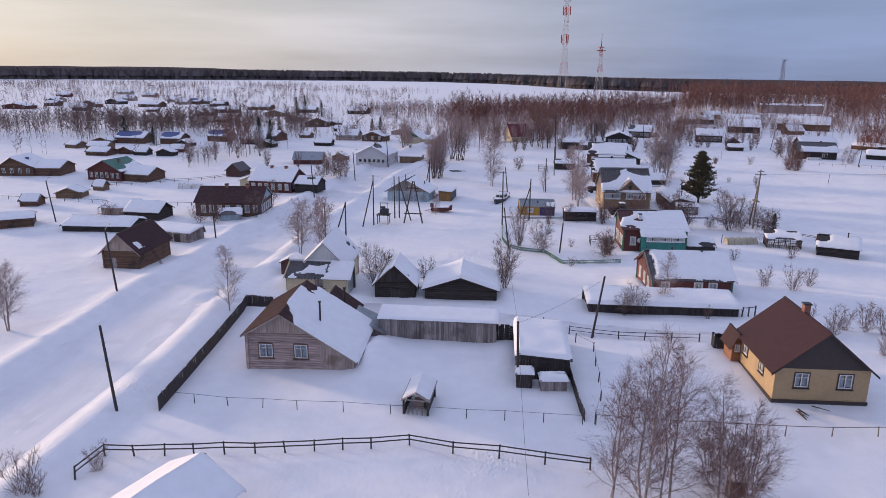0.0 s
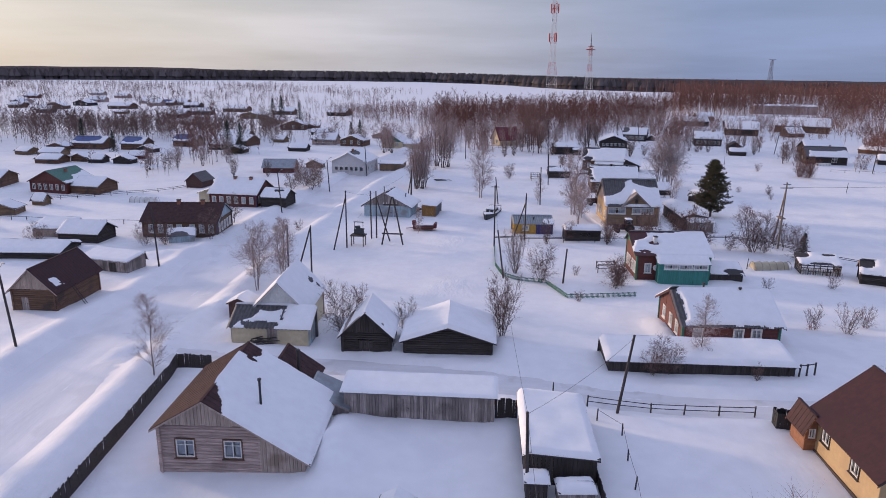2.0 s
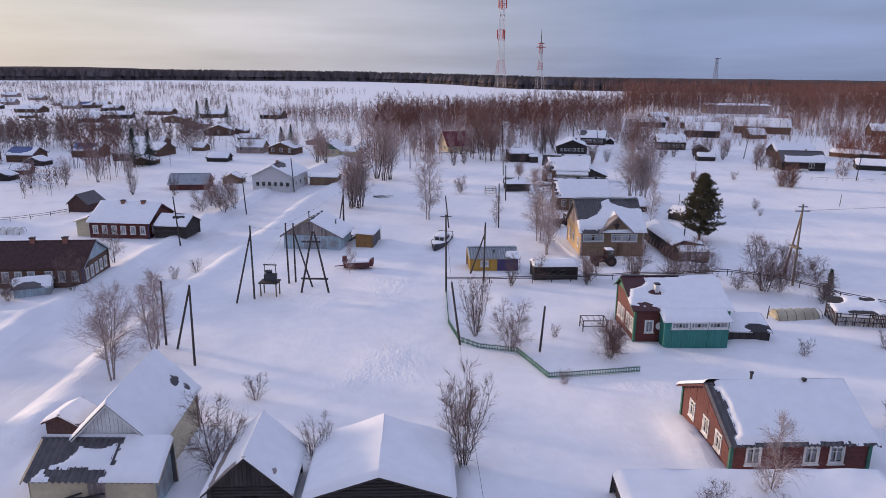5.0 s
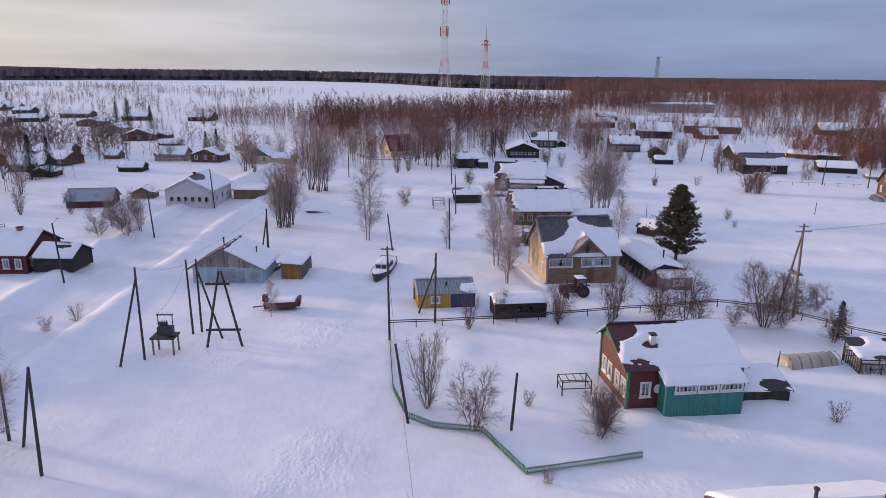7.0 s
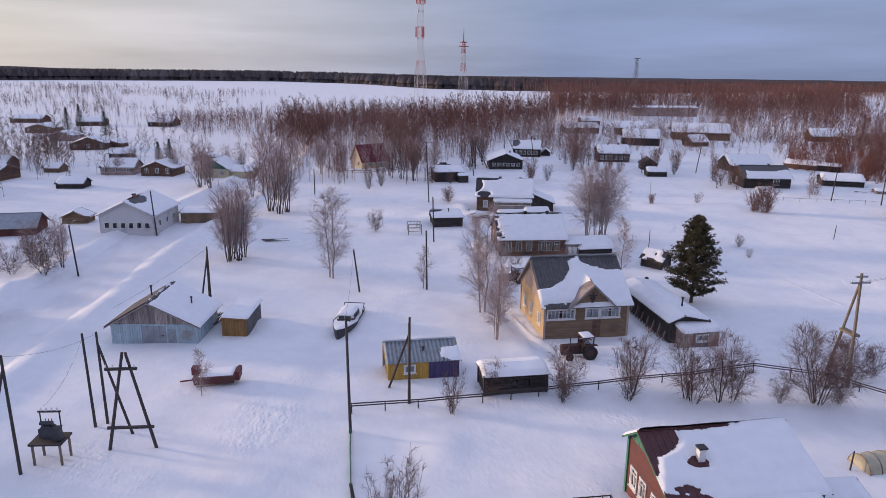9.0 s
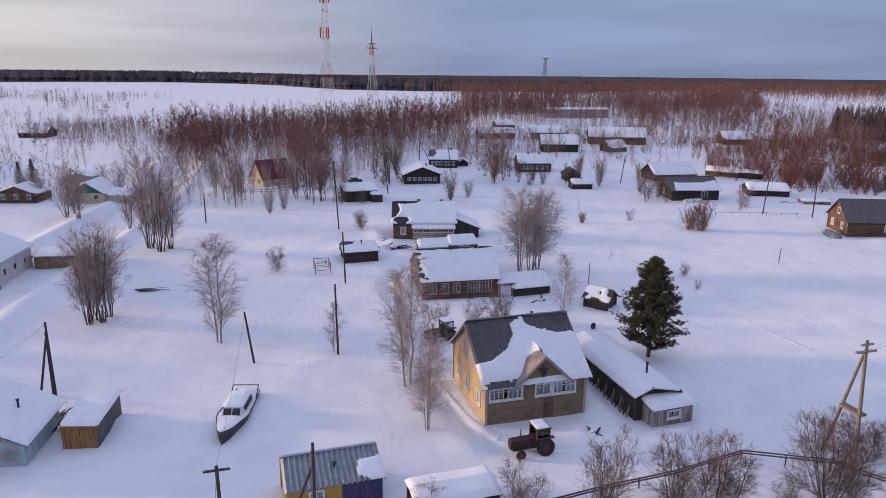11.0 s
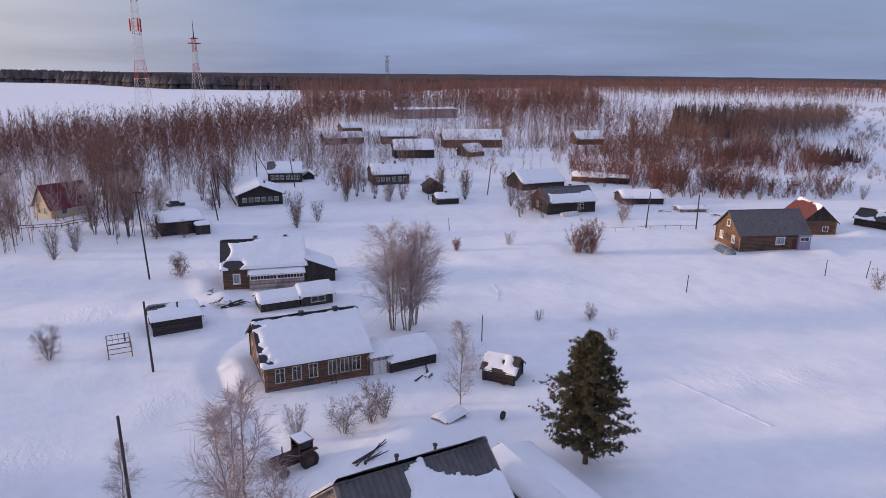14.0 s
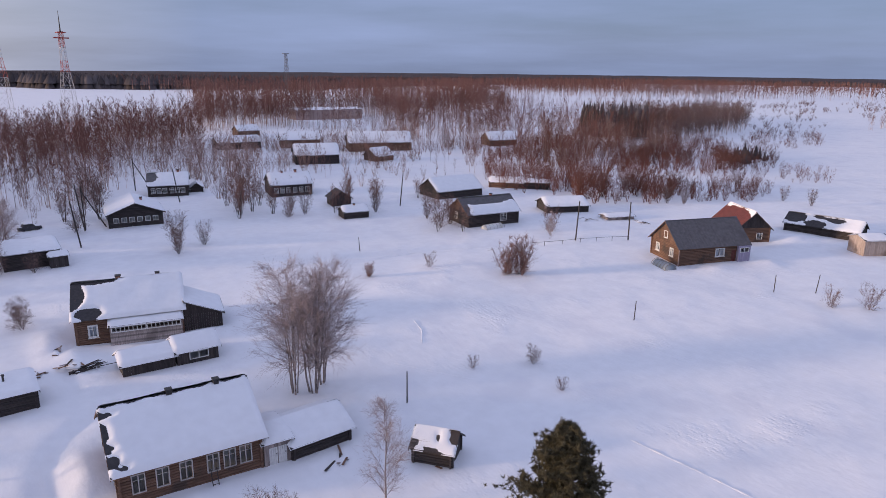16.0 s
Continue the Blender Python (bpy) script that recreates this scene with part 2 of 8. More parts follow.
BIRCH_BARK = material("birch_bark", (0.32, 0.26, 0.24), 0.8, 0.3, 5, 0.3, stretch=(1, 1, 3), second=(0.07, 0.06, 0.055), patch=0.09, patch_scale=3.0)
# frost tone with low sunlight painted in; the near birches get the darker brown
TWIG_BIRCH = material("frosted_sunlit_birch_twigs", (0.36, 0.29, 0.285), 0.9, 0.3, 3, 0, island=0.25)
TWIG_BROWN = material("brown_birch_twigs", (0.17, 0.10, 0.095), 0.9, 0.3, 3, 0, island=0.25)
TWIG_GREY = material("grey_brown_twigs", (0.165, 0.105, 0.095), 0.9, 0.3, 3, 0, island=0.25)
TWIG_RED = material("red_brown_twigs", (0.19, 0.105, 0.09), 0.9, 0.3, 3, 0, island=0.25)
FOREST_TWIG = material("forest_twigs", (0.18, 0.092, 0.078), 0.95, 0.35, 0.05, 0, island=0.18, second=(0.14, 0.088, 0.082), patch=0.06, patch_scale=0.02, spec=0.05)
FOREST_TRUNK = material("forest_trunks", (0.36, 0.245, 0.195), 0.95, 0.4, 0.05, 0, island=0.6, spec=0.05)
FOREST_GREY = material("grey_forest_twigs", (0.13, 0.088, 0.082), 0.95, 0.35, 0.05, 0, island=0.4, spec=0.05)
WILLOW = material("willow_thicket_twigs", (0.165, 0.078, 0.062), 0.95, 0.35, 0.05, 0, island=0.3, spec=0.05)
FROST_TWIG = material("frosted_grove_twigs", (0.31, 0.24, 0.235), 0.95, 0.3, 0.05, 0, island=0.3, spec=0.05)
TWIG_SOFT = material("pale_brown_twigs", (0.36, 0.275, 0.262), 0.9, 0.3, 3, 0, island=0.25, spec=0.1)
# conifer colour greyed and lightened, so distance haze is painted into it
FIR = material("hazed_far_conifer", (0.098, 0.083, 0.082), 0.95, 0.3, 0.02, 0, island=0.35, spec=0.0)
NEEDLES = material("pine_needles", (0.09, 0.076, 0.04), 0.85, 0.3, 2, 0, island=0.35)
SPRUCE_GREEN = material("spruce_needles", (0.025, 0.04, 0.028), 0.9, 0.3, 2, 0, island=0.3)
RUBBER = material("tyre_rubber", (0.022, 0.02, 0.02), 0.8, 0.3, 6, 0.3)
TRANSFORMER_GREY = material("dark_grey_enamel", (0.05, 0.052, 0.06), 0.6, 0.25, 4, 0.2)
TARP = material("yellowed_film", (0.46, 0.41, 0.29), 0.5, 0.12, 2, 0.3, second=(0.38, 0.33, 0.24), patch=0.06)
HULL = material("dark_hull_paint", (0.04, 0.038, 0.045), 0.6, 0.3, 3, 0.2)
CURTAIN = material("white_curtain", (0.72, 0.72, 0.74), 0.9, 0.15, 6, 0.1, stretch=(5, 5, 0.3))
SOOT = material("dark_room_inside", (0.03, 0.028, 0.028), 0.9, 0.2, 3, 0)


def glass_material():
    m = bpy.data.materials.new("window_glass")
    m.use_nodes = True
    nt = m.node_tree
    nt.nodes.clear()
    out, mix = nt.nodes.new("ShaderNodeOutputMaterial"), nt.nodes.new("ShaderNodeMixShader")
    tr, gl, fr = nt.nodes.new("ShaderNodeBsdfTransparent"), nt.nodes.new("ShaderNodeBsdfGlossy"), nt.nodes.new("ShaderNodeFresnel")
    gl.inputs["Roughness"].default_value, fr.inputs[0].default_value = 0.05, 1.7
    tr.inputs[0].default_value = (0.75, 0.8, 0.85, 1)
    nt.links.new(fr.outputs[0], mix.inputs[0])
    nt.links.new(tr.outputs[0], mix.inputs[1])
    nt.links.new(gl.outputs[0], mix.inputs[2])
    nt.links.new(mix.outputs[0], out.inputs[0])
    return m


GLASS = glass_material()


# ---- building blocks ----
class Bag:
    """Corners and faces of one mesh in the making."""

    def __init__(self):
        self.v, self.f = [], []

    def face(self, *pts):
        n = len(self.v)
        self.v += [tuple(p) for p in pts]
        self.f.append(tuple(range(n, n + len(pts))))

    def hexa(self, a, b, c, d, e, f, g, h):
        n = len(self.v)
        self.v += [tuple(p) for p in (a, b, c, d, e, f, g, h)]
        self.f += [tuple(n + i for i in q) for q in ((3, 2, 1, 0), (4, 5, 6, 7), (0, 1, 5, 4), (1, 2, 6, 5), (2, 3, 7, 6), (3, 0, 4, 7))]

    def box(self, x0, y0, z0, x1, y1, z1):
        self.hexa((x0, y0, z0), (x1, y0, z0), (x1, y1, z0), (x0, y1, z0), (x0, y0, z1), (x1, y0, z1), (x1, y1, z1), (x0, y1, z1))

    def tube(self, p, q, r0, r1=None, n=6, caps=True):
        p, q = Vector(p), Vector(q)
        r1 = r0 if r1 is None else r1
        d = q - p
        if d.length < 1e-6:
            return
        d.normalize()
        a = d.orthogonal().normalized()
        b = d.cross(a)
        k = len(self.v)
        for c, r in ((p, r0), (q, r1)):
            for i in range(n):
                t = 2 * math.pi * i / n
                self.v.append(tuple(c + (a * math.cos(t) + b * math.sin(t)) * r))
        for i in range(n):
            j = (i + 1) % n
            self.f.append((k + i, k + j, k + n + j, k + n + i))
        if caps:
            self.f.append(tuple(k + n + i for i in range(n)))
            self.f.append(tuple(k + i for i in reversed(range(n))))

    def spike(self, p, q, r):
        """A thin three-sided twig from p to its tip q."""
        p, q = Vector(p), Vector(q)
        d = (q - p).normalized()
        a = d.orthogonal().normalized() * r
        b = d.cross(a)
        k = len(self.v)
        self.v += [tuple(p + a), tuple(p - a * 0.5 + b * 0.87), tuple(p - a * 0.5 - b * 0.87), tuple(q)]
        self.f += [(k, k + 1, k + 3), (k + 1, k + 2, k + 3), (k + 2, k, k + 3)]

    def blade(self, p, q, r):
        """A hair-thin twig from p to its tip q."""
        p, q = Vector(p), Vector(q)
        d = (q - p).normalized()
        a = d.orthogonal().normalized()
        t = 9.1 * p.x + 7.3 * p.y + 5.7 * p.z
        a = (a * math.cos(t) + d.cross(a) * math.sin(t)) * r
        k = len(self.v)
        self.v += [tuple(p + a), tuple(p - a), tuple(q)]
        self.f.append((k, k + 1, k + 2))

    def mesh(self, name, mat, smooth=False):
        me = bpy.data.meshes.new(name)
        me.from_pydata(self.v, [], self.f)
        me.materials.append(mat)
        if smooth:
            me.shade_smooth()
        return me


def part(name, bag, mat, parent, label="", smooth=False, kind=""):
    me = bag if isinstance(bag, bpy.types.Mesh) else bag.mesh(name, mat, smooth)
    ob = new(name, me)
    ob.parent = parent
    return tagged(ob, label, kind=kind)


def thing(name, x, y, z, yaw, label, category, group="", kind=""):
    ob = new(name)
    ob.empty_display_size = 0.3
    ob.matrix_basis = pose(x, y, z, 0, 0, yaw)
    return tagged(ob, label, category, group, kind)


# ---- the lie of the land ----
ROAD = ((-40, 0), (-38.5, 40), (-38.5, 60), (-39.5, 80), (-40, 110), (-39.3, 125), (-36.5, 160), (-33.5, 187), (-27, 220), (-22, 250), (-20, 275), (-19, 330))
LANE = ((-34, 77.5), (-25, 76.6), (-11, 76.2), (2, 73.5), (13, 70.8), (40, 70))
# trodden paths sunk into the snow
PATHS = ([(25.6, 193.0), (22.8, 190.2), (21.2, 186.6), (21.1, 180.5), (22.0, 176.2)], ((23.0, 166), (22.4, 172), (22.4, 177), (23.4, 180.5)), ((22.5, 140.5), (20.8, 144), (20.2, 150), (19.6, 158)), ((25.2, 199), (24.6, 206), (25.6, 210)), ((55, 226), (70, 224.6), (88, 219.5), (100, 213.5)))
# snow heaps and drifts: x, y, half widths, height
DRIFTS = ((-11.4, 62, 2.0, 4.6, 1.25), (-17, 69.6, 4, 1.2, 0.6), (-22.5, 79.4, 3.5, 0.8, 0.5), (-27.5, 86, 1.8, 4, 1.1), (-31.2, 92, 1.6, 6, 1.2), (-16.8, 85, 1.5, 3, 0.7), (-9.1, 82.5, 0.9, 2.5, 0.9), (1.8, 82, 1.2, 3, 0.6),
          (1.2, 63.5, 1.0, 3.5, 0.7), (19.0, 88.5, 1.2, 4.5, 0.9), (31, 88, 1.6, 4, 0.7), (33, 112, 3, 2.2, 0.8), (21.5, 107.6, 1.6, 1.6, 0.5), (37.5, 138.6, 3, 1.4, 0.9), (33.6, 146, 1.4, 6, 0.7), (30.5, 141.6, 2.2, 1.2, 0.6), (19.8, 142.4, 1.5, 2, 0.35),
          (-8, 153.5, 2.6, 1.2, 0.5), (3.2, 152.5, 3.6, 5.5, 0.35), (23.4, 183, 1.2, 4.5, 0.9), (22.2, 176.5, 1.2, 3.2, 0.5), (30, 176, 4.5, 1.0, 0.35), (25.4, 205.5, 2.2, 3.4, 0.9), (18.5, 204, 3.5, 2.4, 0.9), (40, 205, 2.5, 1.6, 0.6), (24.6, 212, 1.6, 5, 0.8),
          (34, 164, 4.5, 3.2, 1.1), (28, 162, 5, 3, 0.9), (-62, 118, 5, 2.5, 0.8), (-50, 117, 4, 2, 0.9), (-44, 120, 3, 4, 0.8), (-61, 100, 2.5, 4, 0.6), (-70, 119, 6, 2, 0.8), (-43, 168, 3, 3, 0.9), (121, 184, 3, 2, 0.5), (112, 187, 3, 2, 0.4), (140, 190, 4, 3, 0.8), (8.5, 124, 2.5, 3.5, 0.4), (-6, 121, 5, 3, 0.35))


def line_distance(x, y, pts):
    best = np.full(np.shape(x), 1e9)
    for (ax, ay), (bx, by) in zip(pts, pts[1:]):
        dx, dy = bx - ax, by - ay
        t = np.clip(((x - ax) * dx + (y - ay) * dy) / (dx * dx + dy * dy), 0, 1)
        best = np.minimum(best, np.hypot(x - ax - t * dx, y - ay - t * dy))
    return best


def wobble(x, y, s, seed=0.0):
    """Cheap smooth noise, about -1 to 1, of waves s metres long."""
    a, b = x / s * 6.283, y / s * 6.283
    return (np.sin(a * 1.0 + 1.7 * np.sin(b * 0.61 + seed) + seed * 3.1) + np.sin(b * 1.07 + 1.9 * np.sin(a * 0.53 + seed * 1.3) + seed)
            + 0.7 * np.sin((a + b) * 0.83 + 1.3 * np.sin((a - b) * 0.47 + seed))) / 2.7


def sink(x, y):
    """The country falls gently away beyond the forest."""
    a, r = np.degrees(np.arctan2(x - 20, y - 60)), np.hypot(x - 20, y - 60)
    left = np.clip((22 - a) / 30, 0, 1) * np.clip((a + 26) / 20, 0, 1) * np.clip((r - 1480) / 850, 0, 4) * 12
    return left + np.clip((a + 8) / 30, 0, 1) * np.clip((100 - a) / 15, 0, 1) * (np.clip((r - 600) / 1400, 0, 2.6) * 15 + np.clip((r - 1900) / 3000, 0, 1.2) * 26)


def land(x, y):
    x, y = np.asarray(x, float), np.asarray(y, float)
    k = np.interp(y, [60, 80, 100, 165, 182, 205, 400], [0.4, 0.4, -0.7, -0.8, -0.4, 0.3, 0.3])
    k = k + (0.4 - k) * np.clip((x - 60) / 40, 0, 1)
    return k - sink(x, y)


def ground_height(x, y):
    x, y = np.asarray(x, float), np.asarray(y, float)
    z = land(x, y)
    near = np.clip(1.3 - np.hypot(x - 30, y - 140) / 260, 0, 1)
    z = z + near * (0.13 * wobble(x, y, 31, 1) + 0.035 * wobble(x, y, 9, 2) + 0.012 * wobble(x, y, 3.6, 3))
    rough = 0.5 + 0.5 * wobble(x, y, 6, 4) * wobble(x, y, 2.7, 5)
    trodden = np.clip(wobble(x, y, 31, 7) * 2 - 0.4, 0, 1) * near
    z = z + trodden * 0.06 * wobble(x, y, 1.9, 8) * wobble(x, y, 2.6, 9)
    for pts in PATHS:
        z = z - 0.42 * np.exp(-(line_distance(x, y, pts) / 0.75) ** 4)
    for mx, my, rx, ry, h in DRIFTS:
        q = ((x - mx) / rx) ** 2 + ((y - my) / ry) ** 2
        z = z + h * np.exp(-q * 1.4) * (1 + 0.25 * wobble(x, y, 2.9, mx))
    d = line_distance(x, y, ROAD)
    z = z - 0.28 * np.clip((6.0 - d) / 1.5, 0, 1) + 0.75 * np.exp(-((d - 6.8) / 1.5) ** 2) * (0.6 + 0.5 * rough)
    d = line_distance(x, y, LANE)
    z = z - 0.22 * np.clip((2.6 - d) / 0.9, 0, 1) + 0.32 * np.exp(-((d - 3.1) / 0.7) ** 2) * (0.3 + rough)
    return z


def at(x, y):
    return float(ground_height(x, y))


def spaced(lo, hi, step, far, grow=1.16):
    mid = list(np.arange(lo, hi + step, step))
    out, s, a, b = [], step, lo, mid[-1]
    left, right = [], []
    while b < far or a > -far:
        s *= grow
        if a > -far:
            a = max(a - s, -far)
            left.append(a)
        if b < far:
            b = min(b + s, far)
            right.append(b)
    return np.array(left[::-1] + mid + right)


def make_ground():
    xs, ys = spaced(-70, 130, 1.02, 4900), spaced(30, 260, 1.02, 4900)
    X, Y = np.meshgrid(xs, ys)
    Z = ground_height(X, Y)
    verts = np.stack([X, Y, Z], -1).reshape(-1, 3)
    nx, ny = len(xs), len(ys)
    i = (np.arange(ny - 1)[:, None] * nx + np.arange(nx - 1)[None]).ravel()
    me = bpy.data.meshes.new("ground")
    me.from_pydata(verts.tolist(), [], np.stack([i, i + 1, i + nx + 1, i + nx], -1).tolist())
    me.materials.append(SNOW)
    me.shade_smooth()
    tagged(new("ground", me), "deep snow cover with drifts and footprints", "snow ground", kind="structure")


def strip(name, pts, half, mat, label, lift=0.05, step=1.0):
    """A band of packed snow that follows the ground."""
    bag, row = Bag(), []
    n = 6
    for (ax, ay), (bx, by) in zip(pts, pts[1:]):
        L = math.hypot(bx - ax, by - ay)
        for k in range(int(L / step)):
            t = k * step / L
            row.append((ax + (bx - ax) * t, ay + (by - ay) * t))
    sm = []
    for i in range(len(row)):
        a, b = row[max(0, i - 5)], row[min(len(row) - 1, i + 5)]
        win = row[max(0, i - 6):i + 7]
        cx, cy = sum(p[0] for p in win) / len(win), sum(p[1] for p in win) / len(win)
        d = Vector((b[0] - a[0], b[1] - a[1])).normalized()
        sm.append((cx, cy, d))
    for i, (cx, cy, d) in enumerate(sm):
        for j in range(n + 1):
            w = half * (j / n * 2 - 1) * (1 + 0.04 * math.sin(i * 0.23 + j) * (j in (0, n)))
            x, y = cx - d.y * w, cy + d.x * w
            rut = 0.05 * math.cos(w / half * 9)
            bag.v.append((x, y, at(x, y) + lift + (rut if 0 < j < n else -lift * 2)))
    for i in range(len(sm) - 1):
        for j in range(n):
            k = i * (n + 1) + j
            bag.f.append((k + 1, k, k + n + 1, k + n + 2))
    tagged(new(name, bag.mesh(name, mat, True)), label, "road", kind="structure")


make_ground()
strip("road", ROAD, 4.9, ROAD_SNOW, "wide village road of packed snow between banks")
strip("yard_track", ((24.0, 140.8), (21.0, 144.0), (20.3, 150), (19.7, 157)), 0.9, ROAD_SNOW, "trodden yard track beside the ochre house", 0.06, 0.6)
strip("road_lane", LANE, 2.1, DIRTY_SNOW, "narrow ploughed lane of grey trodden snow")


# ---- houses ----
def clip_spans(lo, hi, cuts):
    """The parts of lo..hi that the cuts leave."""
    spans = [(lo, hi)]
    for a, b in cuts:
        spans = [s for p, q in spans for s in ((p, min(q, a)), (max(p, b), q)) if s[1] - s[0] > 0.02]
    return spans


def wall_mesh(length, top, holes, kind, rnd, place):
    """Courses or boards of one wall with its openings cut through. place(s, depth, z) gives the corner; depth grows into the house."""
    bag = Bag()
    zmax = max(top(length * i / 20) for i in range(21))
    if kind in ("log", "lap"):
        h = 0.24 if kind == "log" else 0.2
        rows = max(1, round(zmax / h))
        h = zmax / rows
        for r in range(rows):
            z0, z1 = r * h, (r + 1) * h
            zm = z0 + h * 0.5
            inside = [length * i / 60 for i in range(61) if top(length * i / 60) >= zm - 1e-6]
            if not inside:
                continue
            lo, hi = inside[0], inside[-1]
            full = lo < 0.05 and hi > length - 0.05
            if full and kind == "log":
                lo, hi = -0.16, length + 0.16
            o = rnd.uniform(-0.012, 0.012)
            prof = ((0.02, z0), (-0.05 + o, z0 + h * 0.25), (-0.05 + o, z0 + h * 0.75), (0.02, z1)) if kind == "log" else ((-0.03, z0), (-0.03, z0 + 0.01), (0.0, z1 - 0.01), (0.0, z1))
            for a, b in clip_spans(lo, hi, [(x, x + w) for x, z, w, g in holes if z < zm < z + g]):
                k = len(bag.v)
                for s in (a, b):
                    bag.v += [tuple(place(s, d, z)) for d, z in prof] + [tuple(place(s, 0.14, z1)), tuple(place(s, 0.14, z0))]
                bag.f += [(k + i, k + (i + 1) % 6, k + 6 + (i + 1) % 6, k + 6 + i) for i in range(6)]
                bag.f += [tuple(k + i for i in range(5, -1, -1)), tuple(k + 6 + i for i in range(6))]
    else:
        w = {"board": 0.26, "wide": 0.45, "plain": 1.0}[kind]
        n = max(1, round(length / w))
        marks = sorted({round(length * i / n, 3) for i in range(n + 1)} | {round(v, 3) for x, z, ww, g in holes for v in (x, x + ww)})
        for a, b in zip(marks, marks[1:]):
            if b - a < 0.01:
                continue
            m = (a + b) / 2
            o = rnd.uniform(0, 0.025) if kind != "plain" else 0
            gap = 0.008 if kind != "plain" else 0
            ta, tb = top(a), top(b)
            short = rnd.uniform(0, 0.05) if kind == "board" else 0
            for z0, z1 in clip_spans(0, max(ta, tb), [(z, z + g) for x, z, ww, g in holes if x < m < x + ww]):
                za, zb = min(z1, ta), min(z1, tb)
                if za - z0 < 0.02 and zb - z0 < 0.02:
                    continue
                zz = z0 + (short if z0 == 0 else 0)
                bag.hexa(place(a + gap, -o, zz), place(b - gap, -o, zz), place(b - gap, 0.1, zz), place(a + gap, 0.1, zz),
                         place(a + gap, -o, max(za, zz + 0.01)), place(b - gap, -o, max(zb, zz + 0.01)), place(b - gap, 0.1, max(zb, zz + 0.01)), place(a + gap, 0.1, max(za, zz + 0.01)))
    return bag


def window_part(parent, place, x, z, w, h, casing, panes, fine):
    """A window in an opening: casing and bars in one frame, glass, a sill, a curtain behind."""
    fr = Bag()

    def bar(s0, z0, s1, z1, d0=-0.09, d1=0.05):
        bb = Bag()
        bb.hexa(place(s0, d0, z0), place(s1, d0, z0), place(s1, d1, z0), place(s0, d1, z0), place(s0, d0, z1), place(s1, d0, z1), place(s1, d1, z1), place(s0, d1, z1))
        return bb

    c = 0.08
    for d in (-0.09, 0.05):
        for m in (c, 0.0):
            fr.v += [tuple(place(a, d, b)) for a, b in ((x - m, z - m), (x + w + m, z - m), (x + w + m, z + h + m), (x - m, z + h + m))]
    for i in range(4):
        j = (i + 1) % 4
        fr.f += [(i, j, j + 4, i + 4), (i + 8, i + 12, j + 12, j + 8), (i, i + 8, j + 8, j), (i + 4, j + 4, j + 12, i + 12)]
    ob = part("window", fr, casing, parent)
    sash = casing
    if fine:
        sash, sb = WHITE_PAINT, Bag()
        for d in (-0.05, 0.04):
            for m in (0.0, -0.09):
                sb.v += [tuple(place(a, d, b)) for a, b in ((x - m, z - m), (x + w + m, z - m), (x + w + m, z + h + m), (x - m, z + h + m))]
        for i in range(4):
            j = (i + 1) % 4
            sb.f += [(i, j, j + 4, i + 4), (i + 4, j + 4, j + 12, i + 12)]
        part("sash", sb, sash, ob, "white window sash" if casing is not WHITE_PAINT else "")
    for i in range(1, panes):
        part("mullion", bar(x + w * i / panes - 0.035, z, x + w * i / panes + 0.035, z + h, -0.04, 0.04), sash, ob)
    if h > 0.9:
        part("transom", bar(x, z + h * 0.68, x + w, z + h * 0.68 + 0.05, -0.035, 0.035), sash, ob)
    g = Bag()
    g.face(place(x, 0.03, z), place(x + w, 0.03, z), place(x + w, 0.03, z + h), place(x, 0.03, z + h))
    pane = part("pane", g, GLASS, ob, "window glass")
    pane.visible_shadow = False
    if fine:
        b = Bag()
        b.hexa(*[place(s, d, q) for q in (z + 0.1, z + h) for s, d in ((x, 0.12), (x + w * 0.42, 0.12), (x + w * 0.42, 0.14), (x, 0.14))])
        b.hexa(*[place(s, d, q) for q in (z + 0.1, z + h) for s, d in ((x + w * 0.58, 0.12), (x + w, 0.12), (x + w, 0.14), (x + w * 0.58, 0.14))])
        part("curtain", b, CURTAIN, ob, "white curtain")
        b = Bag()
        b.hexa(*[place(s, d, q) for q in (z - c - 0.05, z - c) for s, d in ((x - 0.16, -0.16), (x + w + 0.16, -0.16), (x + w + 0.16, 0), (x - 0.16, 0))])
        part("sill", b, casing, ob)


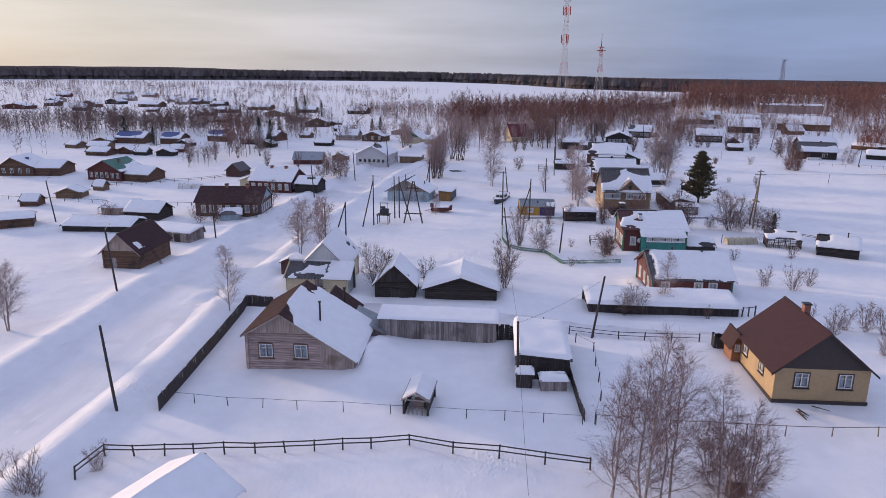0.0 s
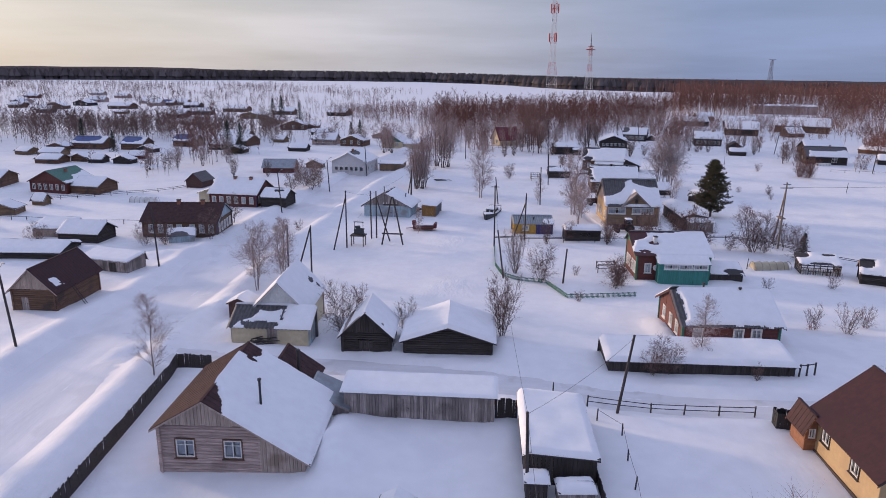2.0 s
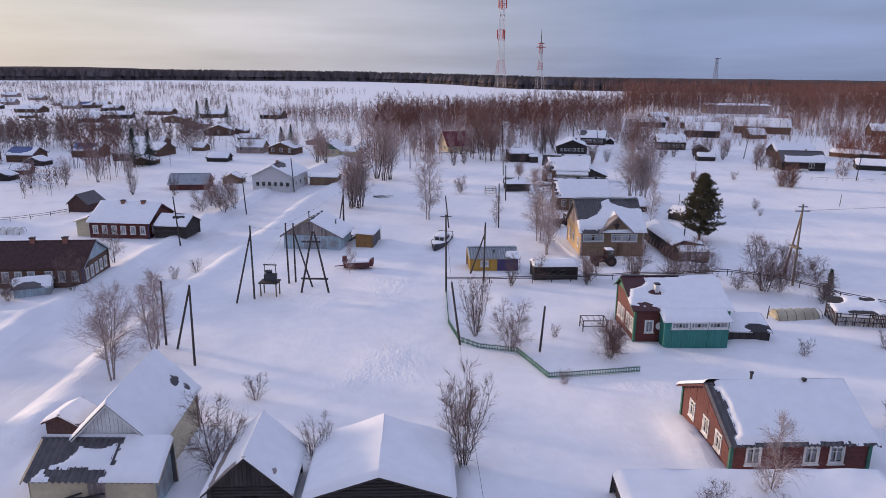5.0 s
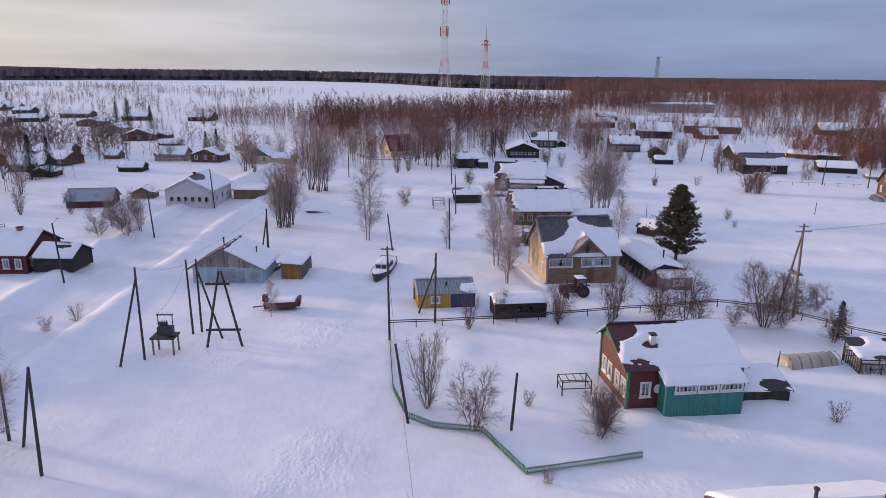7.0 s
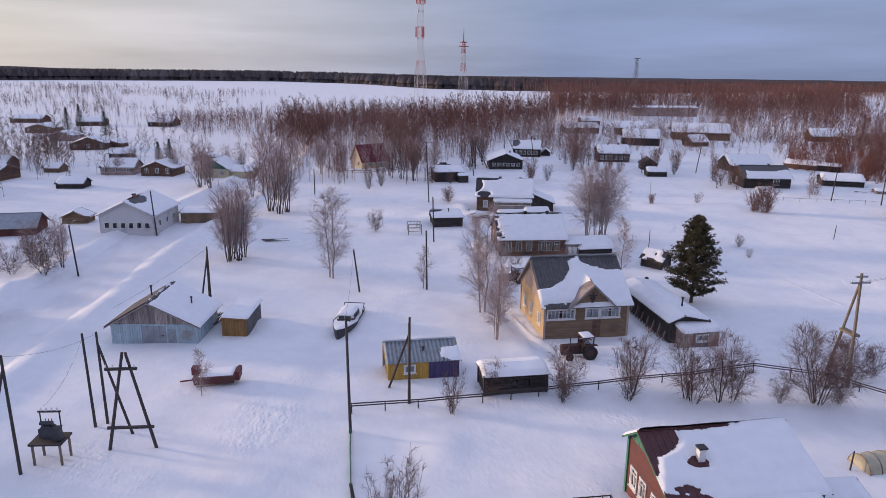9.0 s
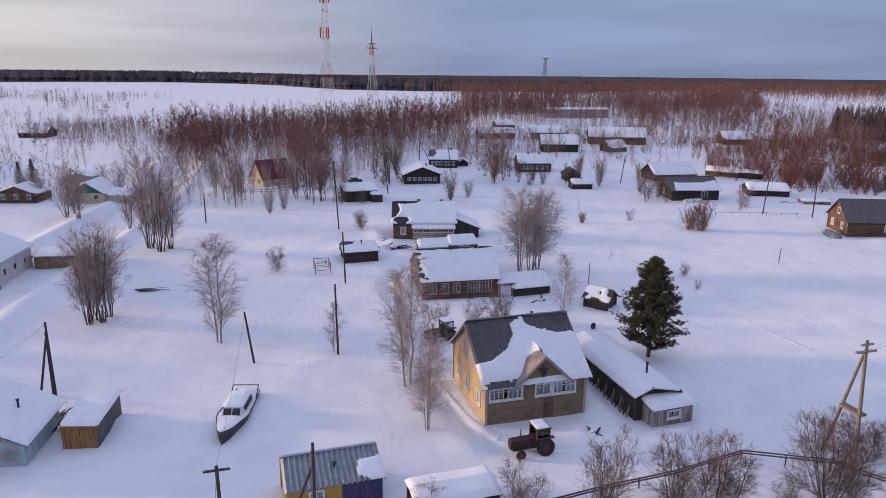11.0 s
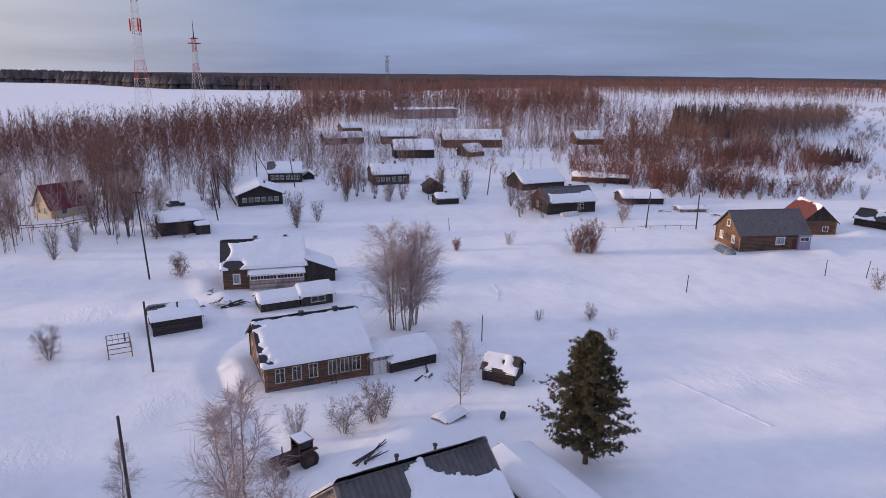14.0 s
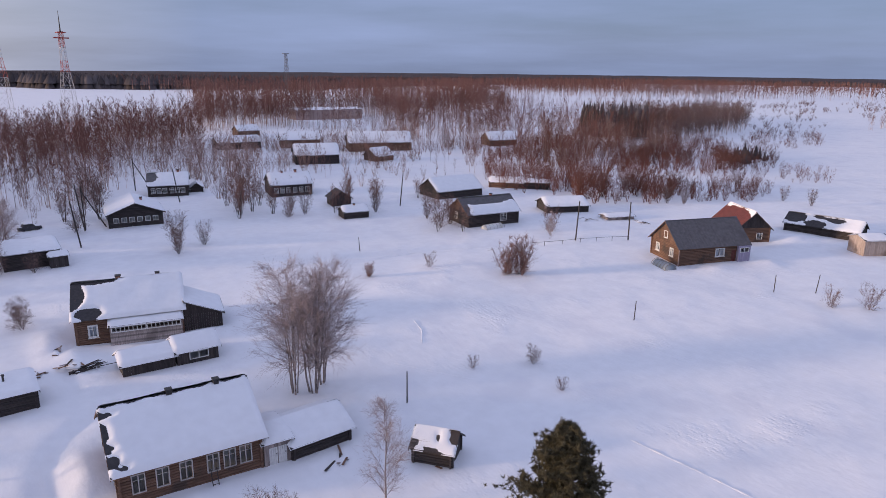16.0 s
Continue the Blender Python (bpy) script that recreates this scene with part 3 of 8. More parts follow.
def snow_sheet(P, U, V, thick, holes, step, seed, lip=0.05, lift=0.02):
    """Snow that lies on the plane P(u, v), U by V metres, with rounded uneven rims and bare holes (u, v, ru, rv)."""
    nu, nv = max(4, int(U / step)), max(4, int(V / step))
    us, vs = np.linspace(-lip, U + lip, nu + 1), np.linspace(-0.02, V + lip, nv + 1)
    Ug, Vg = np.meshgrid(us, vs)
    w = wobble(Ug, Vg, 2.3, seed) * 0.6 + wobble(Ug, Vg, 0.9, seed + 2) * 0.4 + wobble(Ug, Vg, 0.5, seed + 4) * 0.3
    d = np.minimum(np.minimum(Ug + lip, U + lip - Ug), V + lip - Vg) + 0.08 * (w - 0.3)
    d = np.where((np.abs(Ug + lip) < 1e-6) | (np.abs(Ug - U - lip) < 1e-6) | (np.abs(Vg - V - lip) < 1e-6), -0.12, d)
    for hu, hv, ru, rv in holes:
        e = (np.sqrt(((Ug - hu) / ru) ** 2 + ((Vg - hv) / rv) ** 2) - 1) * min(ru, rv) + 0.14 * w
        d = np.minimum(d, e)
    thick *= 0.78
    T = np.where(d > 0, thick * np.clip(d / 0.28, 0, 1) ** 0.55 * (0.85 + 0.15 * wobble(Ug, Vg, 4.1, seed + 5)), np.maximum(d * 0.7, -0.07))
    bag = Bag()
    for j in range(nv + 1):
        for i in range(nu + 1):
            p = P(float(us[i]), float(vs[j]))
            bag.v.append((p[0], p[1], p[2] + float(T[j, i]) + lift))
    for j in range(nv):
        for i in range(nu):
            if max(T[j, i], T[j, i + 1], T[j + 1, i], T[j + 1, i + 1]) > 0:
                k = j * (nu + 1) + i
                bag.f.append((k, k + nu + 1, k + nu + 2, k + 1))
    return bag


def roof_plane(P, U, V, style, thick=0.06):
    """A slab of roofing on the plane P(u, v): flat, with standing seams, or in waves."""
    bag = Bag()
    if style == "wave":
        n = max(8, int(U / 0.2))
        for i in range(n + 1):
            u = U * i / n
            o = 0.085 * (1 if i % 2 else -1)
            for v in (0, V):
                p = P(u, v)
                bag.v += [(p[0], p[1], p[2] + o), (p[0], p[1], p[2] + o - 0.03)]
        for i in range(n):
            k = 4 * i
            bag.f += [(k, k + 2, k + 6, k + 4), (k + 1, k + 5, k + 7, k + 3), (k + 2, k + 3, k + 7, k + 6)]
        return bag
    q = [P(0, 0), P(0, V), P(U, V), P(U, 0)]
    bag.hexa(*[(p[0], p[1], p[2] - thick) for p in q], *q)
    return bag


def roof_seams(P, U, V):
    bag = Bag()
    for i in range(int(U / 0.5) + 1):
        u = min(U, i * 0.5 + 0.02)
        a, b = P(u, 0), P(u, V)
        bag.tube((a[0], a[1], a[2] + 0.015), (b[0], b[1], b[2] + 0.015), 0.014, n=4)
    return bag


def house(name, label, category, x, y, yaw, W, D, e, hr, axis="x", e2=None, ridge=0.5, wall=LOG_DARK, kind="log", gable=None, gable_kind="board", roof=TAR, style="flat",
          over=0.4, snow=0.3, holes=(), bare=(), win=(), casing=WHITE_PAINT, panes=2, doors=(), door_mat=PLANK_GREY, chimneys=(), fine=False, group="", step=0.5, walls=None, sink=0.35, corner=None, z=None, split=None):
    """A house on its front left corner. axis: the way of the ridge, x along the front or y away from it. e, e2: eaves at the low and high end of the span; hr: the ridge; ridge: where on the span it lies.
    win: (side, s, z, w, h); holes: bare patches of snow (plane, u, v, ru, rv); bare: planes with no snow."""
    e2 = e if e2 is None else e2
    rnd = random.Random(int(x * 7 + y * 13))
    zb = (at(x + W / 2, y + 0.5) if z is None else z) - sink
    e, e2, hr = e + sink, e2 + sink, hr + sink
    ob = thing(name, x, y, zb, yaw, label, category, group)
    if fine:
        step = min(step, 0.16)
    span = D if axis == "x" else W
    rs = span * ridge

    def profile(s):
        if s <= rs:
            return e + (hr - e) * (s / rs if rs > 0.01 else 1)
        return hr + (e2 - hr) * ((s - rs) / (span - rs))

    places = {"f": lambda s, d, q: (s, d, q), "b": lambda s, d, q: (W - s, D - d, q), "l": lambda s, d, q: (d, D - s, q), "r": lambda s, d, q: (W - d, s, q)}
    lens = {"f": W, "b": W, "l": D, "r": D}
    if axis == "x":
        tops = {"f": lambda s: e, "b": lambda s: e2, "l": lambda s: profile(D - s), "r": profile}
    else:
        tops = {"f": profile, "b": lambda s: profile(W - s), "l": lambda s: e, "r": lambda s: e2}
    for side in "fblr":
        hs = [(s, q + sink, w, h) for sd, s, q, w, h in win if sd == side] + [(s, q, w, h + sink - q) for sd, s, q, w, h in doors if sd == side]
        mat, knd = wall, kind
        if walls and side in walls:
            mat, knd = walls[side]
        top = tops[side]
        isg = (axis == "x") == (side in "lr")
        if gable and isg:
            pl, base, ln = places[side], max(e, e2), lens[side]
            if split and side == "f":
                part("wall", wall_mesh(split, lambda s: min(top(s), base), hs, knd, rnd, pl), mat, ob, kind="stuff")
                part("wall", wall_mesh(ln - split, lambda s: min(top(s + split), base), [], gable_kind, rnd, lambda s, d, q: pl(s + split, d - 0.03, q)), gable, ob, kind="stuff")
            else:
                part("wall", wall_mesh(ln, lambda s: min(top(s), base), hs, knd, rnd, pl), mat, ob, kind="stuff")
            part("gable", wall_mesh(ln, lambda s: max(top(s) - base, 0.0), [], gable_kind, rnd, lambda s, d, q: pl(s, d - 0.03, q + base)), gable, ob, kind="stuff")
        else:
            part("wall", wall_mesh(lens[side], top, hs, knd, rnd, places[side]), mat, ob, kind="stuff")
        for sd, s, q, w, h in win:
            if sd == side:
                window_part(ob, places[side], s, q + sink, w, h, casing, panes if w < 2 else max(3, int(w / 0.4)), fine)
        for sd, s, q, w, h in doors:
            if sd == side:
                pl = places[side]
                b = Bag()
                for i in range(4):
                    b.hexa(*[pl(ss, d, zz) for zz in (0.02, h + sink - 0.02) for ss, d in ((s + w * i / 4 + 0.01, 0.03), (s + w * (i + 1) / 4 - 0.01, 0.03), (s + w * (i + 1) / 4 - 0.01, 0.08), (s + w * i / 4 + 0.01, 0.08))])
                dr = part("door", b, door_mat, ob)
                b = Bag()
                b.hexa(*[pl(ss, d, zz) for zz in (1.2, 1.26) for ss, d in ((s + w * 0.8, -0.02), (s + w * 0.9, -0.02), (s + w * 0.9, 0.03), (s + w * 0.8, 0.03))])
                part("handle", b, IRON, dr)
    if corner:
        for cx, cy in ((0, 0), (W, 0), (0, D), (W, D)):
            b = Bag()
            b.box(cx - 0.12, cy - 0.12, 0, cx + 0.12, cy + 0.12, e - 0.03 if (cy == 0 if axis == "x" else cx == 0) else e2 - 0.03)
            part("corner_post", b, corner, ob)
    # roof planes, from the ridge down
    ov = over
    for k, (run, drop, ee) in enumerate(((rs, hr - e, e), (span - rs, hr - e2, e2))):
        if run < 0.05:
            continue
        n = math.hypot(run, drop)
        V = n * (run + ov) / run
        sg = -1 if k == 0 else 1
        if axis == "x":
            U = W + 2 * ov
            P = (lambda u, v, sg=sg, run=run, drop=drop, n=n: (u - ov, rs + sg * run * v / n, hr + 0.1 - drop * v / n)) if k == 0 else (lambda u, v, sg=sg, run=run, drop=drop, n=n: (W + ov - u, rs + sg * run * v / n, hr + 0.1 - drop * v / n))
        else:
            U = D + 2 * ov
            P = (lambda u, v, sg=sg, run=run, drop=drop, n=n: (rs + sg * run * v / n, D + ov - u, hr + 0.1 - drop * v / n)) if k == 0 else (lambda u, v, sg=sg, run=run, drop=drop, n=n: (rs + sg * run * v / n, u - ov, hr + 0.1 - drop * v / n))
        slab = part("roof", roof_plane(P, U, V, style), roof, ob)
        if style == "seam":
            part("seams", roof_seams(P, U, V), roof, slab, kind="stuff")
        for u0, u1 in ((-0.03, 0.03), (U - 0.03, U + 0.03)):
            b = Bag()
            b.hexa(*[(p[0], p[1], p[2] + dz) for dz in (-0.2, -0.065) for p in (P(u0, 0), P(u1, 0), P(u1, V), P(u0, V))])
            part("bargeboard", b, gable or wall, ob)
        if snow and k not in bare:
            part("snow_cover", snow_sheet(P, U, V, snow, [h[1:] for h in holes if h[0] == k], step, x * 0.37 + k, lift=0.1 if style == "wave" else 0.02), ROOF_SNOW, ob, "thick rounded snow", True)
    b = Bag()
    rz = hr + 0.13
    if rs > 0.05 and span - rs > 0.05:
        if axis == "x":
            b.box(-ov, rs - 0.1, rz - 0.05, W + ov, rs + 0.1, rz)
        else:
            b.box(rs - 0.1, -ov, rz - 0.05, rs + 0.1, D + ov, rz)
        part("ridge_cap", b, roof, ob)
    for c in chimneys:
        cx, cy, ch, cr = c[:4]
        s = cy if axis == "x" else cx
        base = profile(min(max(s, 0), span))
        if cr < 0.15:
            b = Bag()
            b.tube((cx, cy, base - 0.2), (cx, cy, base + ch), cr, n=8)
            ch_ob = part("stove_pipe", b, IRON, ob, "black iron stove pipe")
            b = Bag()
            b.tube((cx, cy, base + ch), (cx, cy, base + ch + 0.12), cr * 1.6, cr * 1.6, 8)
            part("cowl", b, IRON, ch_ob)
        else:
            b = Bag()
            b.box(cx - cr, cy - cr, base - 0.5, cx + cr, cy + cr, base + ch)
            ch_ob = part("chimney", b, c[4] if len(c) > 4 else BRICK, ob)
            b = Bag()
            b.box(cx - cr - 0.07, cy - cr - 0.07, base + ch, cx + cr + 0.07, cy + cr + 0.07, base + ch + 0.12)
            part("chimney_cap", b, IRON, ch_ob)
    return ob


def plinth(name, label, x, y, yaw, W, D):
    """A low dark band round the foot of a house."""
    ob = thing(name, x, y, at(x + W / 2, y + 0.5), yaw, label, "plinth")
    for a, b, c, d in ((-0.1, -0.1, W + 0.1, -0.035), (-0.1, D + 0.035, W + 0.1, D + 0.1), (-0.1, -0.035, -0.035, D + 0.035), (W + 0.035, -0.035, W + 0.1, D + 0.035)):
        b2 = Bag()
        b2.box(a, b, -0.4, c, d, 0.32)
        part("band", b2, BROWN_CLAD, ob)


def wrow(side, n, s0, s1, z, w, h):
    """n windows in a row between s0 and s1."""
    return tuple((side, s0 + (s1 - s0 - w) * (i / (n - 1) if n > 1 else 0.5), z, w, h) for i in range(n))


# the plot in front
house("log_house", "weathered log house with plank gable, brown roof half under snow", "house", -22.9, 58.0, 1, 10.1, 9.4, 3.5, 5.5, "y", e2=1.2, ridge=0.33, wall=LOG_GREY, roof=BROWN_OLD, style="seam", over=0.45, snow=0.34,
      bare=(0,), holes=((1, 0.0, 0.0, 2.0, 1.5), (1, 1.2, 0.1, 1.6, 0.6), (1, 9.5, 0.2, 1.3, 1.3), (1, 8.2, 1.0, 0.3, 0.5)), win=(("f", 1.15, 1.1, 1.3, 1.35), ("f", 4.5, 1.1, 1.25, 1.35), ("l", 2.5, 1.1, 1.2, 1.35), ("l", 6, 1.1, 1.2, 1.35)), casing=LOG_BROWN, gable=PLANK_WARM,
      chimneys=((6.4, 2.6, 2.2, 0.09),), fine=True, split=6.9, step=0.25, walls={"b": (PLANK_WARM, "board"), "r": (PLANK_WARM, "board")})
house("log_house_lean_to", "low rear annex with brown roof and grey sheet slope", "annex", -18.6, 67.7, 1, 3.8, 4.2, 2.2, 3.6, "y", ridge=0.25, e2=1.6, wall=PLANK_GREY, kind="board", roof=BROWN_OLD, style="seam", snow=0.0, over=0.3, chimneys=((2.6, 1.2, 2.0, 0.12),))
house("grey_lean_to", "sloping lean-to with pale zinc sheet roof", "lean-to", -14.6, 66.2, 1, 3.2, 3.6, 1.9, 2.0, "y", ridge=0.02, e2=0.6, wall=PLANK_GREY, kind="board", roof=ZINC, snow=0.0, over=0.15)
house("plank_barn", "long grey plank barn with snow on its low roof", "barn", -11.8, 66.7, -1, 12.1, 2.6, 2.15, 2.6, "x", ridge=0.98, wall=PLANK_GREY, kind="board", roof=PLANK_GREY, style="wave", over=0.25, snow=0.12, doors=(("f", 4.3, 0, 1.1, 1.75),), door_mat=PLANK_GREY, fine=True, step=0.3)
house("woodshed", "dark plank woodshed under a thick flat snow cap", "shed", 2.3, 58.3, 0, 4.8, 9.0, 2.35, 2.45, "y", ridge=0.05, e2=2.1, wall=PLANK_DARK, kind="board", roof=TAR, over=0.2, snow=0.36, step=0.3)
house("hutch", "small dark plank hutch with snow on top", "hutch", 2.25, 56.4, 0, 1.4, 1.3, 1.35, 1.45, "x", wall=PLANK_DARK, kind="board", roof=TAR, over=0.12, snow=0.3, step=0.2, sink=0.15)
house("hutch", "small slatted plank bin with a snow cap", "hutch", 4.4, 55.9, 4, 2.3, 1.5, 0.95, 1.05, "x", wall=PLANK_GREY, kind="board", roof=TAR, over=0.1, snow=0.36, step=0.2, sink=0.15)
house("snowy_hut", "hut near the fence with a snow-covered gable roof", "hut", -22.6, 33.4, -22, 5.6, 5.0, 2.3, 3.7, "y", wall=PLANK_GREY, kind="board", roof=BROWN_METAL, over=0.4, snow=0.34, step=0.3)

house("siding_house", "tan-sided house with bare brown metal roof and dark gable", "house", 24.1, 55.8, 0.5, 7.8, 8.7, 3.2, 6.5, "y", wall=SIDING_TAN, kind="lap", gable=BROWN_CLAD, gable_kind="plain", roof=BROWN_METAL, style="flat", over=0.5, snow=0, casing=BROWN_CLAD,
      win=(("f", 1.65, 1.5, 1.15, 1.3), ("f", 5.25, 1.5, 1.15, 1.3), ("l", 1.5, 1.5, 1.0, 1.35), ("l", 5.4, 1.5, 1.0, 1.35), ("r", 2, 1.5, 1, 1.35)), chimneys=((4.1, 5.0, 0.95, 0.27),), fine=True)
plinth("siding_house_plinth", "dark plinth under the tan house", 24.1, 55.8, 0.5, 7.8, 8.7)
house("porch", "small orange-wood porch with a brown metal roof", "porch", 23.2, 63.8, 0.5, 0.88, 2.2, 2.0, 2.9, "y", wall=ORANGE_WOOD, kind="lap", roof=BROWN_METAL, style="seam", over=0.35, snow=0, win=(("f", 0.2, 1.0, 0.5, 0.8),), casing=ORANGE_WOOD, fine=True)

# behind the lane
house("plaster_store", "cream plastered store with white gable and snowy roof", "store", -24.8, 83.3, 1, 5.7, 8.2, 3.1, 6.0, "y", wall=PLASTER, kind="plain", gable=WHITE_PAINT, roof=SLATE, style="wave", over=0.35, snow=0.26, holes=((1, 7.2, 2.6, 0.7, 0.5), (1, 7.7, 3.6, 0.5, 0.4)), corner=PLANK_WARM, step=0.28, fine=True)
house("store_annex", "cream annex with a grey door and patchy snow roof", "annex", -26.2, 80.7, -1, 8.0, 2.6, 2.0, 3.3, "x", ridge=0.97, wall=PLASTER, kind="plain", roof=SLATE, style="wave", over=0.3, snow=0.22, holes=((0, 1.2, 0.7, 1.7, 1.5), (0, 0.2, 1.9, 0.9, 1.6), (0, 3.2, 2.7, 2.0, 0.6), (0, 3.6, 0.3, 1.8, 0.6), (0, 5.3, 1.0, 0.3, 1.2)),
      doors=(("f", 3.7, 0, 1.1, 1.8),), step=0.25, fine=True, walls={"r": (BLUE_PAINT, "board")})
house("red_shed", "small weathered red shed in the snow bank", "shed", -29.3, 88.5, -10, 2.6, 2.4, 1.7, 2.3, "y", wall=RUST, kind="board", roof=SLATE, snow=0.3, over=0.2, step=0.3)
house("log_barn", "black log barn with steep snowy gable roof", "barn", -14.5, 79.5, 1, 4.7, 4.8, 2.0, 4.2, "y", wall=LOG_DARK, gable=PLANK_DARK, roof=PLANK_GREY, over=0.45, snow=0.26, holes=((0, 2.6, 2.9, 3.4, 0.45), (0, 5.5, 1.6, 0.5, 1.0), (1, 1.0, 2.2, 0.4, 0.2)), step=0.25, doors=(("f", 1.6, 0, 1.4, 1.2),), door_mat=PLANK_DARK, fine=True)
house("log_barn", "wide black log barn under a deep rounded snow cap", "barn", -8.3, 79.4, 1, 8.5, 6.2, 1.5, 2.9, "y", wall=LOG_DARK, roof=PLANK_GREY, over=0.5, snow=0.62, step=0.3, fine=True)
house("red_house", "dark red wooden house with snow roof and green trim", "house", 19.9, 84.2, 1, 9.8, 8.8, 2.4, 4.6, "x", wall=RED_PAINT, kind="lap", gable=RED_PAINT, roof=SLATE, style="wave", over=0.45, snow=0.32, holes=((0, 0.2, 2.6, 0.9, 3.4), (0, 5, 5.45, 6, 0.35)), corner=GREEN_FADED,
      win=(("f", 1.1, 0.7, 0.95, 1.25), ("f", 5.2, 0.7, 0.95, 1.25), ("f", 7.0, 0.7, 0.95, 1.25), ("l", 1.6, 0.7, 0.9, 1.3), ("l", 4.2, 0.7, 0.9, 1.3), ("l", 6.4, 0.7, 0.9, 1.3)), chimneys=((7.0, 4.2, 0.5, 0.12), (3.4, 5.0, 0.9, 0.1)), fine=True, step=0.3)
house("low_cowshed", "long low black shed with a wide snow roof", "shed", 11.2, 77.1, -0.5, 17.0, 4.4, 1.05, 1.55, "x", ridge=0.97, wall=PLANK_DARK, kind="board", roof=SLATE, style="wave", over=0.3, snow=0.42, step=0.35)

# the green veranda plot
house("green_veranda_house", "dark red house with green trim, brown roof mostly under snow", "house", 20.7, 109.9, 1, 10.0, 6.6, 3.75, 5.75, "x", e2=4.5, ridge=0.73, wall=RED_PAINT, kind="lap", gable=GREEN_PAINT, roof=DARK_RED_ROOF, style="seam", over=0.4, snow=0.3, corner=GREEN_PAINT,
      holes=((0, 0.5, 0.6, 2.1, 1.5), (0, 4.4, 0.0, 2.4, 0.3), (0, 0.4, 5.5, 2.6, 0.8), (0, 0.0, 2.2, 0.5, 1.3), (0, 3.2, 2.7, 0.75, 0.5), (0, 1.5, 4.6, 1.0, 0.35)), win=(("f", 1.15, 1.2, 0.8, 1.25), ("l", 0.7, 1.1, 0.9, 1.4), ("l", 2.1, 1.1, 0.9, 1.4), ("l", 3.9, 1.1, 0.9, 1.4), ("l", 5.3, 1.1, 0.9, 1.4)), chimneys=((2.95, 2.5, 0.9, 0.22, WHITE_PAINT),), fine=True, step=0.25)
house("veranda", "teal board veranda with a band of lattice windows", "veranda", 23.4, 108.35, 1, 6.75, 1.5, 3.0, 3.6, "x", ridge=0.97, wall=TEAL_PAINT, kind="board", roof=DARK_RED_ROOF, over=0.2, snow=0.32, win=(("f", 0.75, 2.22, 1.75, 0.62), ("f", 2.75, 2.22, 1.7, 0.62), ("f", 4.7, 2.22, 1.85, 0.62)), panes=5, fine=True, step=0.25)
house("dark_lean_to", "low black lean-to half buried in snow", "lean-to", 31.0, 110.3, -3, 4.4, 3.2, 0.7, 1.5, "x", ridge=0.97, wall=PLANK_DARK, kind="board", roof=TAR, over=0.2, snow=0.25, holes=((0, 3.4, 2.6, 1.3, 0.8),), step=0.3)
house("dog_shed", "small dark log hut with snowy roof and iron pipe", "hut", 51.6, 110.6, -22, 5.6, 3.6, 1.7, 2.9, "x", wall=LOG_DARK, gable=PLANK_WARM, roof=TAR, over=0.35, snow=0.3, holes=((0, 1.0, 0.6, 1.0, 1.0),), chimneys=((4.0, 1.6, 0.9, 0.09),), step=0.3)

# the field of poles
house("blue_garage", "pale blue garage with bare plank gable and snowy roof", "garage", -24.2, 148.9, -8, 9.3, 6.6, 2.2, 4.7, "y", ridge=0.46, wall=BLUE_PAINT, kind="board", gable=PLANK_GREY, roof=SLATE, style="wave", over=0.5, snow=0.28, bare=(0,), holes=((1, 0.2, 0.2, 9.0, 0.25),), step=0.3, doors=(("f", 3.3, 0, 2.6, 2.0), ("f", 6.1, 0, 0.9, 1.7)), door_mat=ZINC, fine=True, chimneys=((3.0, 4, 1.2, 0.09), (7.6, 3.5, 1.0, 0.09)))
house("ochre_shed", "ochre plank shed with double doors and snow roof", "shed", -12.8, 149.5, -8, 2.75, 6.0, 2.1, 2.25, "y", ridge=0.04, e2=2.1, wall=PLANK_OCHRE, kind="board", roof=TAR, over=0.2, snow=0.26, step=0.3, walls={"r": (SLATE, "board"), "l": (PLANK_DARK, "board")}, doors=(("f", 0.3, 0, 1.0, 1.7), ("f", 1.4, 0, 1.0, 1.7)), door_mat=PLANK_OCHRE, fine=True)
house("yellow_shed", "yellow and violet board shed under bare ribbed sheet roof", "shed", 4.8, 136.2, 2, 6.9, 3.2, 1.75, 2.6, "x", ridge=0.97, wall=YELLOW_PAINT, kind="board", roof=ZINC, style="wave", over=0.2, snow=0.1, holes=((0, 2.2, 1.6, 3.4, 3.2), (0, 5.2, 0.4, 2.9, 1.1), (0, 5.6, 3.4, 0.6, 0.5)), step=0.25, walls={"r": (PURPLE_PAINT, "board")}, win=(("f", 1.6, 0.7, 1.0, 0.75),), fine=True, chimneys=((3.6, 1.5, 0.4, 0.1),))
house("violet_shed", "violet board bay of the shed", "shed", 8.75, 136.28, 2, 2.95, 0.35, 1.7, 1.72, "x", wall=PURPLE_PAINT, kind="board", roof=ZINC, over=0.02, snow=0)
house("bath_house", "low grey log bath house with two windows and snow cap", "bath house", 13.5, 132.3, 1, 5.8, 2.9, 1.9, 2.2, "x", wall=LOG_DARK, roof=TAR, over=0.25, snow=0.4, step=0.25, win=(("f", 2.4, 0.75, 0.6, 0.7), ("f", 3.6, 0.75, 0.6, 0.7)), panes=1, casing=LOG_DARK)

